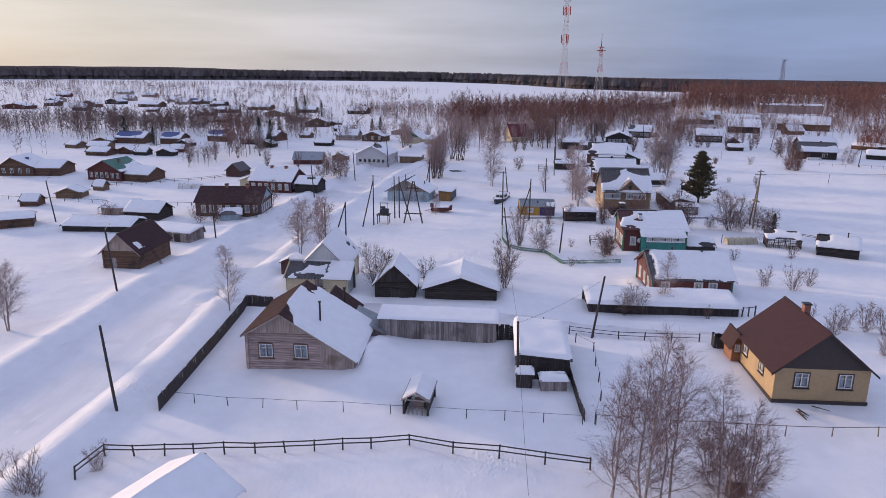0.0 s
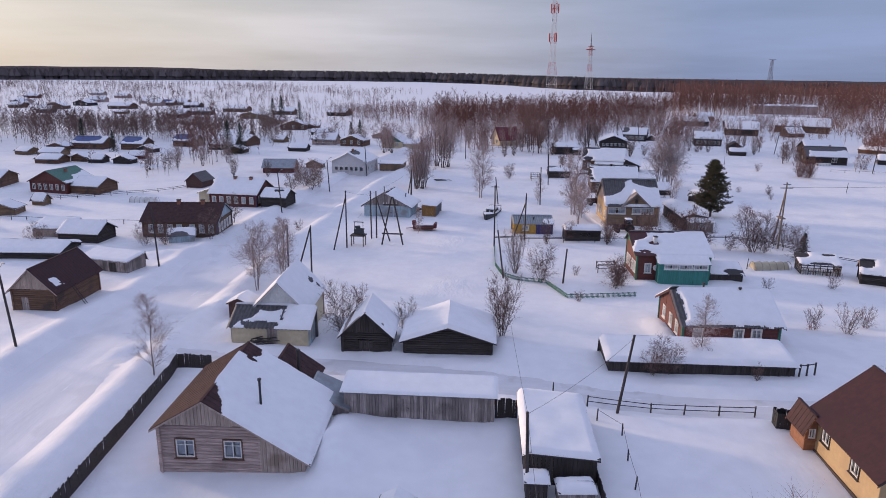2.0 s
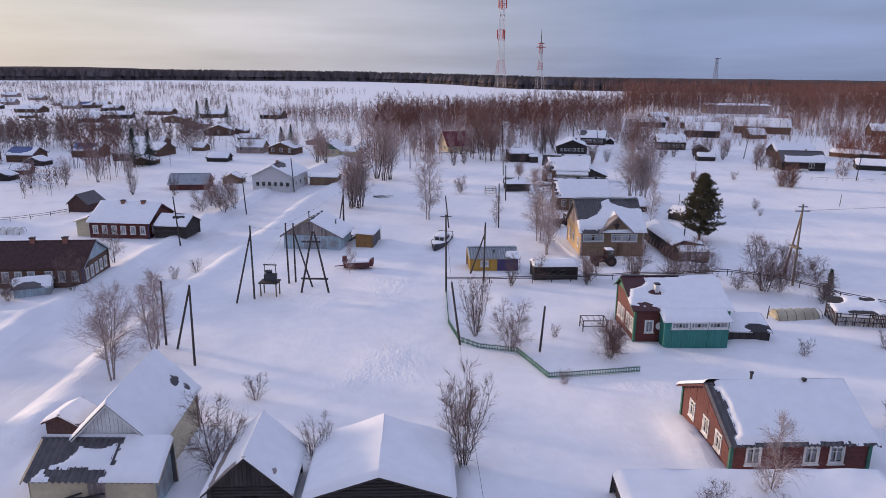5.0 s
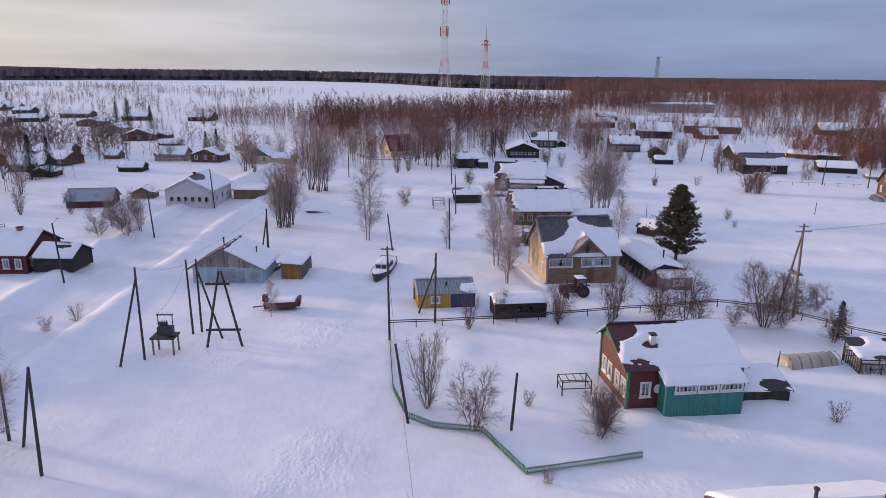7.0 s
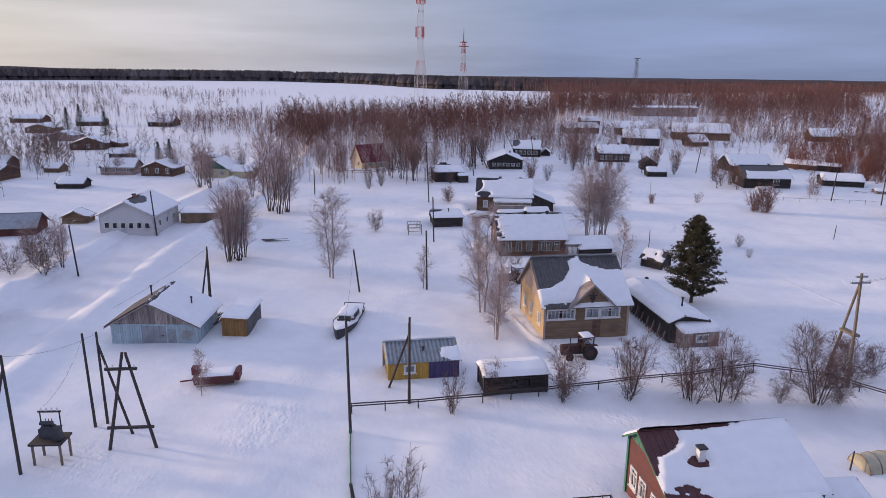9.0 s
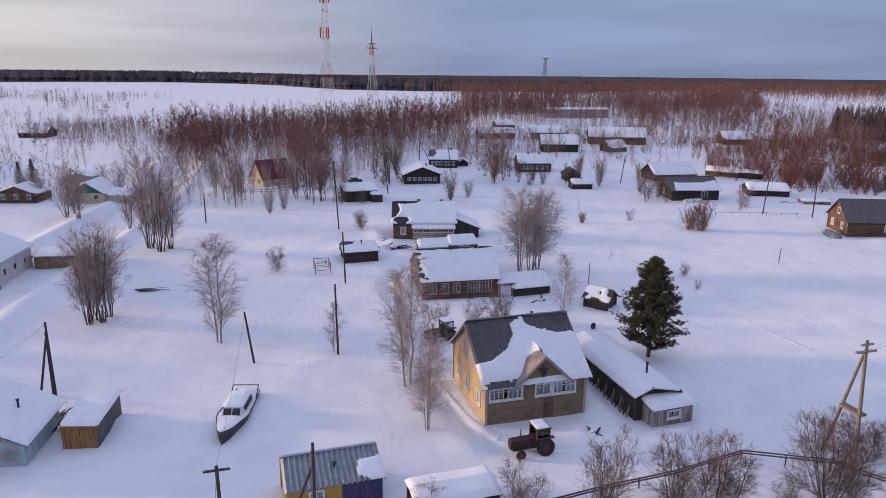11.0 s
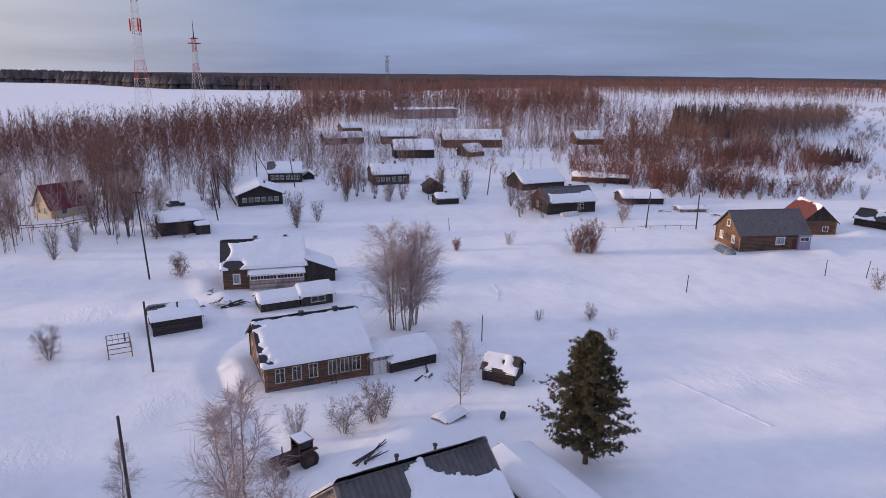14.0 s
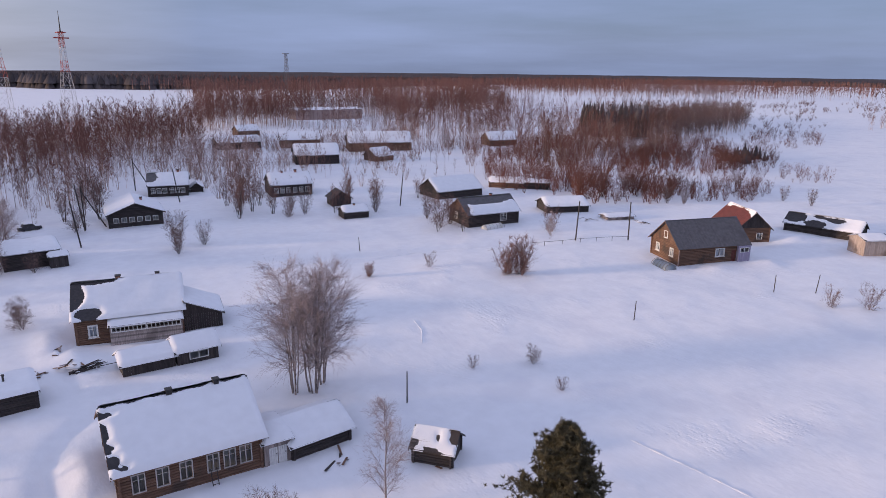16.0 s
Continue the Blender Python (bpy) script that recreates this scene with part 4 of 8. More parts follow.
# the ochre house and its shed
# left wall in paler tan: the low sun on that side is put into its colour
ochre = house("ochre_house", "ochre plank house with glazed veranda and grey slate roof", "house", 22.5, 144.6, 0.5, 9.6, 10.0, 4.0, 7.75, "x", ridge=0.53, wall=LOG_OCHRE, kind="lap", gable=PLANK_WARM, roof=SLATE, style="wave", over=0.45, snow=0.42,
      holes=((0, 0.0, 0.2, 4.6, 4.4), (0, 10.3, 0.0, 4.6, 2.2), (0, 2.8, 0.0, 2.6, 0.9), (0, 2.0, 6.7, 2.2, 0.35)), win=(("f", 0.3, 2.35, 3.1, 1.1), ("f", 4.7, 2.35, 1.5, 1.1), ("f", 6.4, 2.35, 2.2, 1.1), ("l", 1.5, 1.2, 0.9, 1.3), ("l", 4.2, 1.2, 0.9, 1.3), ("l", 7.6, 1.2, 0.9, 1.3)), doors=(("f", 5.55, 0, 0.95, 2.05),), door_mat=LOG_BROWN,
      chimneys=((4.0, 6.2, 0.9, 0.1), (6.7, 6.2, 0.9, 0.1)), fine=True, step=0.25, corner=PLANK_WARM, walls={"l": (SIDING_TAN, "lap")})
house("long_shed", "long dark plank shed with a smooth snow roof", "shed", 36.0, 142.2, 1, 4.2, 13.2, 2.6, 3.2, "y", ridge=0.35, wall=PLANK_DARK, kind="board", roof=TAR, over=0.35, snow=0.36, bare=(), step=0.35, chimneys=((2.6, 2.6, 1.3, 0.1),))
house("shed_annex", "grey plank lean-to with a small window and snow roof", "annex", 36.9, 140.6, 4, 4.2, 1.8, 1.85, 2.2, "x", ridge=0.95, wall=PLANK_GREY, kind="board", roof=TAR, over=0.25, snow=0.34, step=0.25, win=(("f", 1.5, 0.75, 1.3, 0.7),), fine=True)

# the brown houses further on
house("brown_house", "long brown log house with tall white windows, snow roof", "house", 24.8, 178.0, -4, 10.3, 9.2, 2.9, 5.7, "x", wall=LOG_BROWN, roof=TAR, over=0.45, snow=0.36, holes=((0, 0.0, 0.7, 0.9, 0.35), (0, 0.0, 2.2, 0.5, 0.9), (0, 0.2, 3.6, 0.5, 0.4), (0, 0.3, 4.7, 0.5, 0.6), (0, 1.0, 5.4, 0.5, 0.25), (0, 5.2, 0.0, 5.6, 0.12)),
      win=tuple(("f", 10.3 * a, 0.85, 0.8, 1.4) for a in (0.09, 0.25, 0.41, 0.60, 0.72, 0.84)) + wrow("l", 3, 1.2, 8, 0.9, 0.85, 1.4), casing=FADED_PAINT, chimneys=((4.6, 4.4, 0.6, 0.2, IRON), (8.2, 4.4, 0.6, 0.2, IRON)), step=0.2)
house("house_annex", "small plank entry with pale double door", "annex", 35.2, 177.1, -4, 2.2, 4.4, 2.0, 2.4, "x", wall=PLANK_GREY, kind="board", roof=TAR, over=0.25, snow=0.34, step=0.3, doors=(("f", 0.4, 0, 0.7, 1.5), ("f", 1.15, 0, 0.7, 1.5)), door_mat=WHITE_PAINT)
house("low_byre", "low dark byre with sagging snow roof", "byre", 37.5, 176.8, 2, 5.2, 4.8, 1.35, 2.4, "x", wall=LOG_DARK, roof=TAR, over=0.4, snow=0.36, step=0.3)
house("long_house", "dark wooden house with whitish veranda and snow roof", "house", 27.0, 209.6, -13, 10.8, 8.6, 3.2, 5.8, "x", wall=LOG_BROWN, roof=TAR, over=0.45, snow=0.32, holes=((0, 0.3, 1.8, 1.1, 2.2), (0, 2.2, 0.1, 2.2, 0.4), (0, 1.8, 4.7, 1.4, 0.9)), win=(("f", 1.2, 0.9, 0.85, 1.3),), chimneys=((4.4, 4.8, 0.7, 0.25), (8.6, 5.0, 0.7, 0.2)), step=0.3, fine=True)
house("long_veranda", "pale board veranda with a row of small panes", "veranda", 30.0, 207.8, -13, 7.4, 1.2, 2.2, 2.7, "x", ridge=0.96, wall=PLANK_GREY, kind="lap", roof=TAR, over=0.15, snow=0.3, win=(("f", 0.2, 1.55, 3.4, 0.5), ("f", 3.8, 1.55, 3.4, 0.5)), step=0.3)
house("rear_barn", "dark plank rear barn with a sloping snow roof", "barn", 37.4, 207.6, -13, 4.6, 5.6, 1.9, 3.6, "y", ridge=0.1, wall=PLANK_DARK, kind="board", roof=TAR, over=0.3, snow=0.3, step=0.35)
house("low_outbuilding", "low dark outbuilding with snow roof", "outbuilding", 29.4, 199.2, -2, 5.0, 3.4, 1.2, 1.9, "x", wall=PLANK_DARK, kind="board", roof=TAR, over=0.3, snow=0.36, step=0.3)
house("low_outbuilding", "low dark outbuilding with a window band and snow roof", "outbuilding", 34.6, 199.0, -2, 4.2, 3.6, 1.5, 2.4, "x", wall=PLANK_DARK, kind="board", roof=TAR, over=0.3, snow=0.36, step=0.3, win=(("f", 1.3, 0.5, 1.8, 0.7),))
house("small_store", "small dark hut with ribbed roof showing through snow", "hut", 16.6, 197.0, 1, 5.2, 3.8, 1.7, 2.3, "x", ridge=0.9, wall=LOG_DARK, roof=SLATE, style="wave", over=0.3, snow=0.3, holes=((0, 0.6, 0.3, 1.8, 0.8),), step=0.3, chimneys=((3.0, 2.0, 0.9, 0.09),))
house("log_ruin", "collapsing dark log hut with snow on a broken roof", "hut", 45.4, 171.3, -52, 3.2, 2.8, 1.35, 2.3, "x", wall=LOG_DARK, roof=PLANK_DARK, over=0.32, snow=0.15, holes=((0, 3.7, 0.3, 0.7, 0.9), (0, 0.2, 1.5, 0.5, 0.5), (0, 1.8, 1.9, 0.8, 0.3), (1, 1.5, 1.0, 1.4, 0.8), (0, 2.2, 0.9, 0.2, 0.4)), fine=True, step=0.18)
house("dark_hut", "dark wooden hut with a flat snow roof and small porch", "hut", 22.9, 245.3, 1, 7.2, 7.5, 2.5, 3.2, "x", ridge=0.7, wall=LOG_DARK, roof=TAR, over=0.4, snow=0.36, step=0.45)
house("porch", "small dark porch with a snow cap", "porch", 28.6, 243.6, 1, 2.4, 1.7, 1.8, 2.1, "x", wall=PLANK_DARK, kind="board", roof=TAR, over=0.25, snow=0.3, step=0.4)
house("broad_house", "broad dark brown log house with a wide low snow gable", "house", 41.0, 266.4, -8, 9.2, 10.0, 2.6, 4.4, "y", wall=LOG_DARK, roof=TAR, over=0.6, snow=0.4, win=wrow("f", 6, 0.8, 8.4, 0.9, 0.8, 0.8), chimneys=((6, 4, 0.8, 0.2),), step=0.45)
house("black_house", "black log house with white windows and snowy roof", "house", 54.6, 294.5, -18, 8.4, 7.5, 2.7, 4.8, "x", wall=LOG_DARK, roof=SLATE, over=0.4, snow=0.3, holes=((0, 0.8, 1.4, 1.7, 2.0),), win=wrow("f", 3, 0.6, 3.9, 0.8, 0.8, 1.1) + wrow("f", 3, 4.6, 7.8, 0.8, 0.8, 1.1), chimneys=((6.4, 3.8, 0.8, 0.25),), step=0.5)
house("black_house", "black log house with six white windows and snow roof", "house", 78.0, 279.6, -12, 9.3, 8.0, 2.8, 4.8, "x", wall=LOG_DARK, roof=SLATE, over=0.4, snow=0.32, win=wrow("f", 3, 0.7, 4.2, 0.8, 0.8, 1.15) + wrow("f", 3, 5.0, 8.7, 0.8, 0.8, 1.15), chimneys=((3.2, 3.8, 0.6, 0.2), (6.4, 3.8, 0.8, 0.25)), step=0.5)
house("tiny_hut", "tiny dark hut with a snow cap", "hut", 64.5, 296, -15, 2.6, 3, 1.2, 2.2, "y", wall=LOG_DARK, over=0.3, snow=0.4, step=0.5)
house("small_bath", "small dark bath house with snow roof", "bath house", 80.8, 249.4, -10, 4.9, 3.6, 1.4, 2.2, "x", wall=LOG_DARK, over=0.3, snow=0.36, step=0.5, chimneys=((2.5, 1.6, 0.5, 0.15),))
house("grey_gazebo", "small square hut with a dark pyramid roof", "hut", 84.5, 262, -10, 4.2, 4.0, 1.8, 3.2, "y", wall=PLANK_DARK, kind="board", over=0.4, snow=0.0)
house("dark_cottage", "dark log cottage with grey roof rimmed by snow", "house", 96.8, 230.0, -10, 11.0, 7.5, 2.6, 4.9, "x", wall=LOG_DARK, gable=LOG_BROWN, roof=SLATE, style="flat", over=0.45, snow=0.28, holes=((0, 5.5, 0.6, 7.0, 1.7), (0, 0.4, 2.4, 1.0, 2.5)), win=(("f", 7.0, 0.8, 1.3, 1.3), ("l", 2.0, 0.8, 1.0, 1.3)), chimneys=((7, 4, 0.6, 0.2),), step=0.4)
house("grey_cottage", "dark log cottage with a smooth snow roof", "house", 108.0, 255.5, -4, 12.0, 8.0, 1.9, 4.2, "x", wall=LOG_DARK, over=0.4, snow=0.36, step=0.5)
house("low_store", "long low store with snow on its roof", "store", 128.5, 262, -47, 8.4, 4.5, 1.4, 2.2, "x", wall=LOG_BROWN, over=0.3, snow=0.36, step=0.5)
house("low_store", "dark low store next to the long one", "store", 134.6, 256, -49, 6.0, 4.5, 1.6, 2.0, "x", wall=LOG_DARK, over=0.3, snow=0.25, step=0.5)
house("low_barn", "low dark barn with a thick snow roof", "barn", 118.5, 231, -25, 9.0, 6.5, 1.5, 2.6, "x", wall=LOG_DARK, over=0.4, snow=0.42, step=0.5)
house("lumber_pile", "heap of boards under snow", "lumber pile", 124.0, 219.5, -20, 6.0, 3.0, 0.6, 0.9, "x", wall=PLANK_GREY, kind="wide", over=0.3, snow=0.3, step=0.5)
house("barn_house", "brown log house with bare grey metal roof", "house", 108.3, 191.6, -20, 12.4, 7.6, 3.0, 6.2, "x", wall=LOG_BROWN, kind="log", gable=LOG_BROWN, gable_kind="board", roof=SLATE, style="seam", over=0.5, snow=0, win=(("f", 6.6, 1.0, 1.6, 1.2), ("l", 1.4, 1.0, 0.9, 1.2), ("l", 5.2, 1.0, 0.9, 1.2), ("l", 3.4, 3.6, 0.8, 1.0)), doors=(("f", 9.6, 0, 0.8, 1.9),), door_mat=RED_PAINT, fine=True, corner=LOG_GREY)
house("lilac_entry", "lilac board entry at the end of the house", "porch", 118.0, 187.5, -20, 2.2, 0.6, 2.6, 2.65, "x", wall=LILAC_PAINT, kind="board", roof=SLATE, over=0.05, snow=0, win=(("f", 0.3, 1.6, 1.5, 0.6),))
house("red_barn", "tall barn with a rusty red broken-pitch roof", "barn", 129.5, 195.0, -30, 6.2, 8.5, 2.6, 5.4, "y", wall=LOG_BROWN, gable=PLANK_DARK, roof=RED_ROOF, style="seam", over=0.45, snow=0.22, holes=((0, 4.5, 3.0, 6.0, 3.0), (1, 4.5, 3.0, 6, 3.0)), step=0.4, win=(("f", 3.9, 0.6, 0.9, 1.0),))
house("tar_shed", "long tar-papered shed with patches of snow", "shed", 146.0, 195.0, -80, 12.5, 5.0, 1.7, 3.1, "x", wall=LOG_DARK, roof=TAR, over=0.4, snow=0.22, holes=((0, 1.5, 1.2, 2.2, 1.6), (0, 5.5, 2.4, 2.0, 1.0), (0, 8.6, 0.8, 1.6, 0.8), (0, 6.0, 0.4, 1.6, 0.5)), step=0.35)
house("grey_box", "grey plank hut at the edge of the field", "hut", 138.6, 177.6, -30, 4.5, 4, 2.6, 3.2, "x", wall=PLANK_WARM, kind="wide", over=0.2, snow=0.2, step=0.5)

# farm buildings before the wood
for n, lab, cat, x, y, yaw, W, D, e, hr in (("farm_barn", "long dark farm barn with snow roof", "barn", 104, 324, -18, 13, 9, 3.0, 5.6), ("farm_barn", "very long grey barn with a broad snow roof", "barn", 133, 344, -22, 22, 10, 3.2, 6.2),
                                            ("farm_barn", "grey barn at the wood's edge with snow roof", "barn", 117, 366, -20, 14, 9, 3, 5.2), ("flat_workshop", "long flat-roofed pale workshop among trees", "workshop", 173, 478, -8, 38, 12, 5.2, 5.8),
                                            ("farm_shed", "small grey shed with snow roof", "shed", 128, 317, 10, 7, 6, 1.8, 3.8), ("forest_house", "lone wooden house between the thickets", "house", 186, 331, -15, 11, 8, 2.4, 4.8),
                                            ("farm_barn", "low brown barn with a snow roof", "barn", 96, 371, -5, 15, 8, 2.6, 4.2), ("farm_shed", "small hut in the birch wood", "hut", 118, 412, 0, 9, 7, 2.4, 4.2)):
    house(n, lab, cat, x, y, yaw, W, D, e, hr, "x", wall=(LOG_BROWN if x > 110 else LOG_DARK) if n != "flat_workshop" else LOG_GREY, kind="log" if n != "flat_workshop" else "plain", over=0.5, snow=0.4, step=0.8)

house("red_roof_cottage", "cream cottage with a steep maroon roof behind a fence", "house", 5.2, 270.5, 28, 8.4, 6.4, 2.4, 6.4, "x", wall=PLASTER, kind="board", gable=PLASTER, roof=MAROON_ROOF, style="seam", over=0.5, snow=0, win=(("f", 2.2, 0.7, 1.0, 1.0), ("f", 5.4, 0.7, 1.0, 1.0), ("l", 1.2, 0.8, 1, 1.2), ("l", 3.8, 0.8, 1, 1.2)))

# beyond the road
house("brown_log_barn", "brown log barn with a dark metal roof and ladder", "barn", -55.7, 90.0, 0, 5.2, 9.2, 2.6, 5.1, "y", wall=LOG_BROWN, gable=PLANK_WARM, roof=BROWN_METAL, style="seam", over=0.5, snow=0.2, bare=(0,), holes=((1, 4.6, 0.2, 7, 2.3), (1, 7.2, 3.0, 5.0, 2.0), (1, 0.1, 2.4, 1.1, 2.5), (1, 4.0, 4.3, 6.0, 0.9)), doors=(("f", 1.0, 0, 0.9, 1.6),), fine=True, step=0.25)
house("plank_garage", "grey plank shed with an open doorway", "shed", -58.7, 108.6, -14, 8.3, 3.8, 1.7, 2.2, "x", ridge=0.95, wall=PLANK_GREY, kind="board", roof=SLATE, over=0.25, snow=0.2, step=0.35, doors=(("f", 5.2, 0, 1.2, 1.4),), door_mat=PLANK_DARK)
house("buried_shed", "long low shed buried under snow", "shed", -76.5, 112.6, 2, 12, 6, 1.1, 1.9, "x", wall=LOG_DARK, over=0.4, snow=0.5, step=0.45)
house("byre", "dark byre with a snow roof", "byre", -71.0, 123.5, -4, 6.8, 5, 1.7, 3.0, "x", wall=LOG_DARK, over=0.4, snow=0.4, step=0.4)
house("byre", "low plank byre with a lean snow roof", "byre", -77.5, 126.5, 2, 6.0, 4.5, 1.6, 2.4, "x", ridge=0.9, wall=PLANK_WARM, kind="board", over=0.4, snow=0.35, step=0.4)
house("byre", "low barn with brown plank wall and snow roof", "barn", -91.0, 112.2, 30, 7.5, 5, 1.7, 2.2, "x", wall=LOG_BROWN, over=0.4, snow=0.4, step=0.4)
house("brown_roof_house", "long dark house with bare brown roof and blue gable", "house", -58.8, 128.0, 4, 12.6, 8.6, 2.9, 5.2, "x", wall=LOG_BROWN, gable=BLUE_PAINT, roof=BROWN_OLD, style="seam", over=0.45, snow=0, win=wrow("f", 3, 8.0, 12.0, 0.85, 0.8, 1.35) + wrow("f", 4, 1.0, 6.6, 0.85, 0.8, 1.35) + wrow("r", 5, 0.9, 7.8, 0.8, 0.8, 1.35), chimneys=((5.0, 4.0, 0.7, 0.28), (9.2, 4.0, 0.7, 0.3)), corner=DEEP_BLUE, fine=True, walls={"r": (LOG_BROWN, "log")})
house("blue_shed", "low blue-grey shed in the drifts", "shed", -52.8, 124.5, 20, 4.0, 3.0, 1.2, 2.0, "x", wall=BLUE_PAINT, kind="board", roof=SLATE, over=0.3, snow=0.2, holes=((0, 2, 1.5, 1.6, 0.8),), step=0.4)
house("red_log_house", "dark red log house with white windows and blue corner", "house", -58.2, 156.2, -6, 10.2, 8.8, 2.9, 5.2, "x", wall=RED_PAINT, kind="log", roof=SLATE, over=0.45, snow=0.34, win=wrow("f", 3, 0.5, 4.6, 0.8, 0.8, 1.3) + wrow("f", 3, 5.4, 9.6, 0.8, 0.8, 1.3) + wrow("r", 2, 1.2, 5, 0.8, 0.8, 1.3), chimneys=((4.0, 4.0, 0.7, 0.3), (7.6, 4.0, 0.7, 0.3)), corner=DEEP_BLUE, step=0.35, fine=True)
house("yellow_entry", "yellow board entry with a lean roof", "porch", -61.0, 157.2, -6, 2.6, 5, 2.6, 3.4, "y", ridge=0.95, wall=PLASTER, kind="board", over=0.3, snow=0.25, step=0.4)
house("dark_garage", "dark wooden garage with a snow roof", "garage", -47.0, 155.3, -8, 5.3, 5.0, 1.8, 3.0, "x", wall=LOG_DARK, over=0.3, snow=0.36, step=0.35, holes=((0, 3.6, 0.6, 1.2, 0.6),))
house("brown_hut", "small red-brown hut with dark roof", "hut", -71.8, 175.8, -10, 4.2, 5, 1.7, 3.4, "y", wall=RUST, kind="board", roof=SLATE, over=0.3, snow=0.0)
house("grey_roof_store", "red-walled store with a bare grey metal roof", "store", -59.8, 197, 4, 8.2, 6, 1.5, 3.3, "x", wall=RED_PAINT, kind="board", roof=ZINC, style="seam", over=0.4, snow=0.0)
house("white_school", "white brick building with small windows and snowy gable", "building", -41.2, 197.6, -8, 9.4, 11, 3.3, 5.6, "y", wall=WHITE_BRICK, kind="plain", roof=SLATE, over=0.4, snow=0.28, holes=((1, 4, 0.8, 3, 1.2),), win=wrow("f", 6, 0.9, 8.6, 1.0, 0.75, 0.9) + wrow("r", 3, 2, 9, 1.0, 0.75, 0.9), casing=WHITE_PAINT, panes=1, step=0.45, chimneys=((4.6, 4, 0.6, 0.25),))
house("green_gable_house", "cream house with a green gable and snow roof", "house", -36.5, 258.5, -14, 7.5, 7.5, 2.3, 4.6, "y", wall=PLASTER, kind="board", gable=GREEN_FADED, over=0.4, snow=0.34, step=0.45, win=wrow("f", 2, 1.2, 6.2, 0.9, 0.9, 1.1))
house("house_annex", "low cream annex with a snow roof beside the green gable", "annex", -29.0, 257.5, -14, 5.5, 5.5, 1.8, 2.8, "x", wall=PLASTER, kind="board", over=0.3, snow=0.34, step=0.45)
house("orange_store", "low orange-brown store with a flat snow roof", "store", -29.5, 205, -5, 6.5, 5, 2.0, 2.3, "x", wall=LOG_OCHRE, kind="wide", over=0.3, snow=0.25, step=0.5)
house("green_roof_house", "red house with a green metal roof partly under snow", "house", -105, 167.6, -10, 9.8, 8.6, 2.6, 5.0, "y", wall=RED_PAINT, kind="log", gable=RED_PAINT, roof=GREEN_ROOF, style="seam", over=0.45, snow=0.2, bare=(0,), holes=((1, 4.2, 0.8, 6.0, 2.6), (1, 1.6, 3.6, 3.0, 1.5)), win=wrow("f", 6, 0.6, 9.2, 0.75, 0.7, 1.2), step=0.4, chimneys=((6.4, 4, 0.7, 0.25),))
house("green_house_annex", "brown annex with a snow and green roof", "annex", -95.0, 167.0, -10, 7.0, 6.5, 1.9, 3.4, "x", wall=LOG_BROWN, roof=GREEN_ROOF, over=0.3, snow=0.3, step=0.4)
house("snow_roof_house", "brown log house with a broad snow roof", "house", -131, 170, 4, 9.0, 8.5, 2.5, 4.8, "y", ridge=0.4, wall=LOG_BROWN, over=0.5, snow=0.4, win=wrow("f", 4, 0.8, 8, 0.8, 0.7, 1.1), chimneys=((6.0, 3, 0.7, 0.3, DEEP_BLUE),), step=0.5)
house("snow_roof_annex", "brown log annex under the same snow", "annex", -121.8, 171, 4, 6.5, 7.5, 2.2, 3.6, "x", wall=LOG_BROWN, over=0.4, snow=0.36, step=0.5)

# the far end of the village: small houses, each its own
for i, (x, y, w) in enumerate(((-314, 419, 20), (-309, 453, 10), (-385, 582, 13), (-280, 446, 15), (-243, 454, 18), (-236, 493, 12), (-172, 384, 12), (-170, 409, 15), (-162, 440, 18), (-124, 419, 14), (-110, 353, 11), (-91, 321, 13), (-84, 330, 8), (-91, 415, 13),
                               (-93, 244, 10), (-93, 258, 11), (-66, 244, 7), (-63, 265, 10), (-52, 262, 10), (-148, 225, 6), (-138, 221, 8), (-146, 238, 8), (-122, 212, 6), (-107, 217, 5), (-95, 153, 3), (-99, 133, 4), (-97, 142, 6), (-50, 205, 5),
                               (-262, 410, 10), (-340, 500, 14), (-300, 530, 14), (-200, 470, 12), (-72, 300, 8), (-45, 290, 8), (-367, 649, 16), (-317, 600, 14), (-324, 478, 11), (-222, 502, 12), (-132, 385, 13), (-144, 340, 9), (-100, 273, 12), (-84, 236, 6), (-79, 270, 5),
                               (-113, 234, 6), (-129, 206, 8), (-107, 208, 6), (-115, 209, 5), (-285, 486, 15), (-255, 520, 12), (-190, 425, 9), (-215, 410, 8))):
    rr = random.Random(i)
    wall = rr.choice((LOG_DARK, LOG_BROWN, LOG_DARK, LOG_BROWN, LOG_GREY, LOG_OCHRE, RED_PAINT))
    w *= 0.85
    small = w < 8
    house("village_hut" if small else "village_house", {True: "small dark hut with a snow roof at the village end", False: "wooden village house with a snow roof"}[small], "hut" if small else "house", x, y, rr.uniform(-18, 12), w, rr.uniform(0.6, 0.9) * min(w, 11), 1.3 if small else 2.1, 2.3 if small else rr.uniform(3.5, 4.4), rr.choice("xy"),
          wall=wall, kind="log", over=0.4, snow=rr.choice((0.36, 0.3, 0.36, 0.4)), step=0.9, win=() if small else wrow("f", 3, 1, w - 1, 0.8, 0.8, 1.2), group="houses at the far end")
for x, y, w in ((-139, 241, 11), (-122, 241, 7.5), (-109, 252, 8), (-232, 498, 13)):
    house("blue_roof_house", "long house with a bare blue metal roof", "house", x, y, -4, w, 7, 2.2, 3.9, "x", wall=LOG_BROWN, kind="log", roof=BLUE_ROOF, style="flat", over=0.4, snow=0.2, holes=((0, w * 0.4, 1.2, w * 0.5, 2.2),), step=0.6)


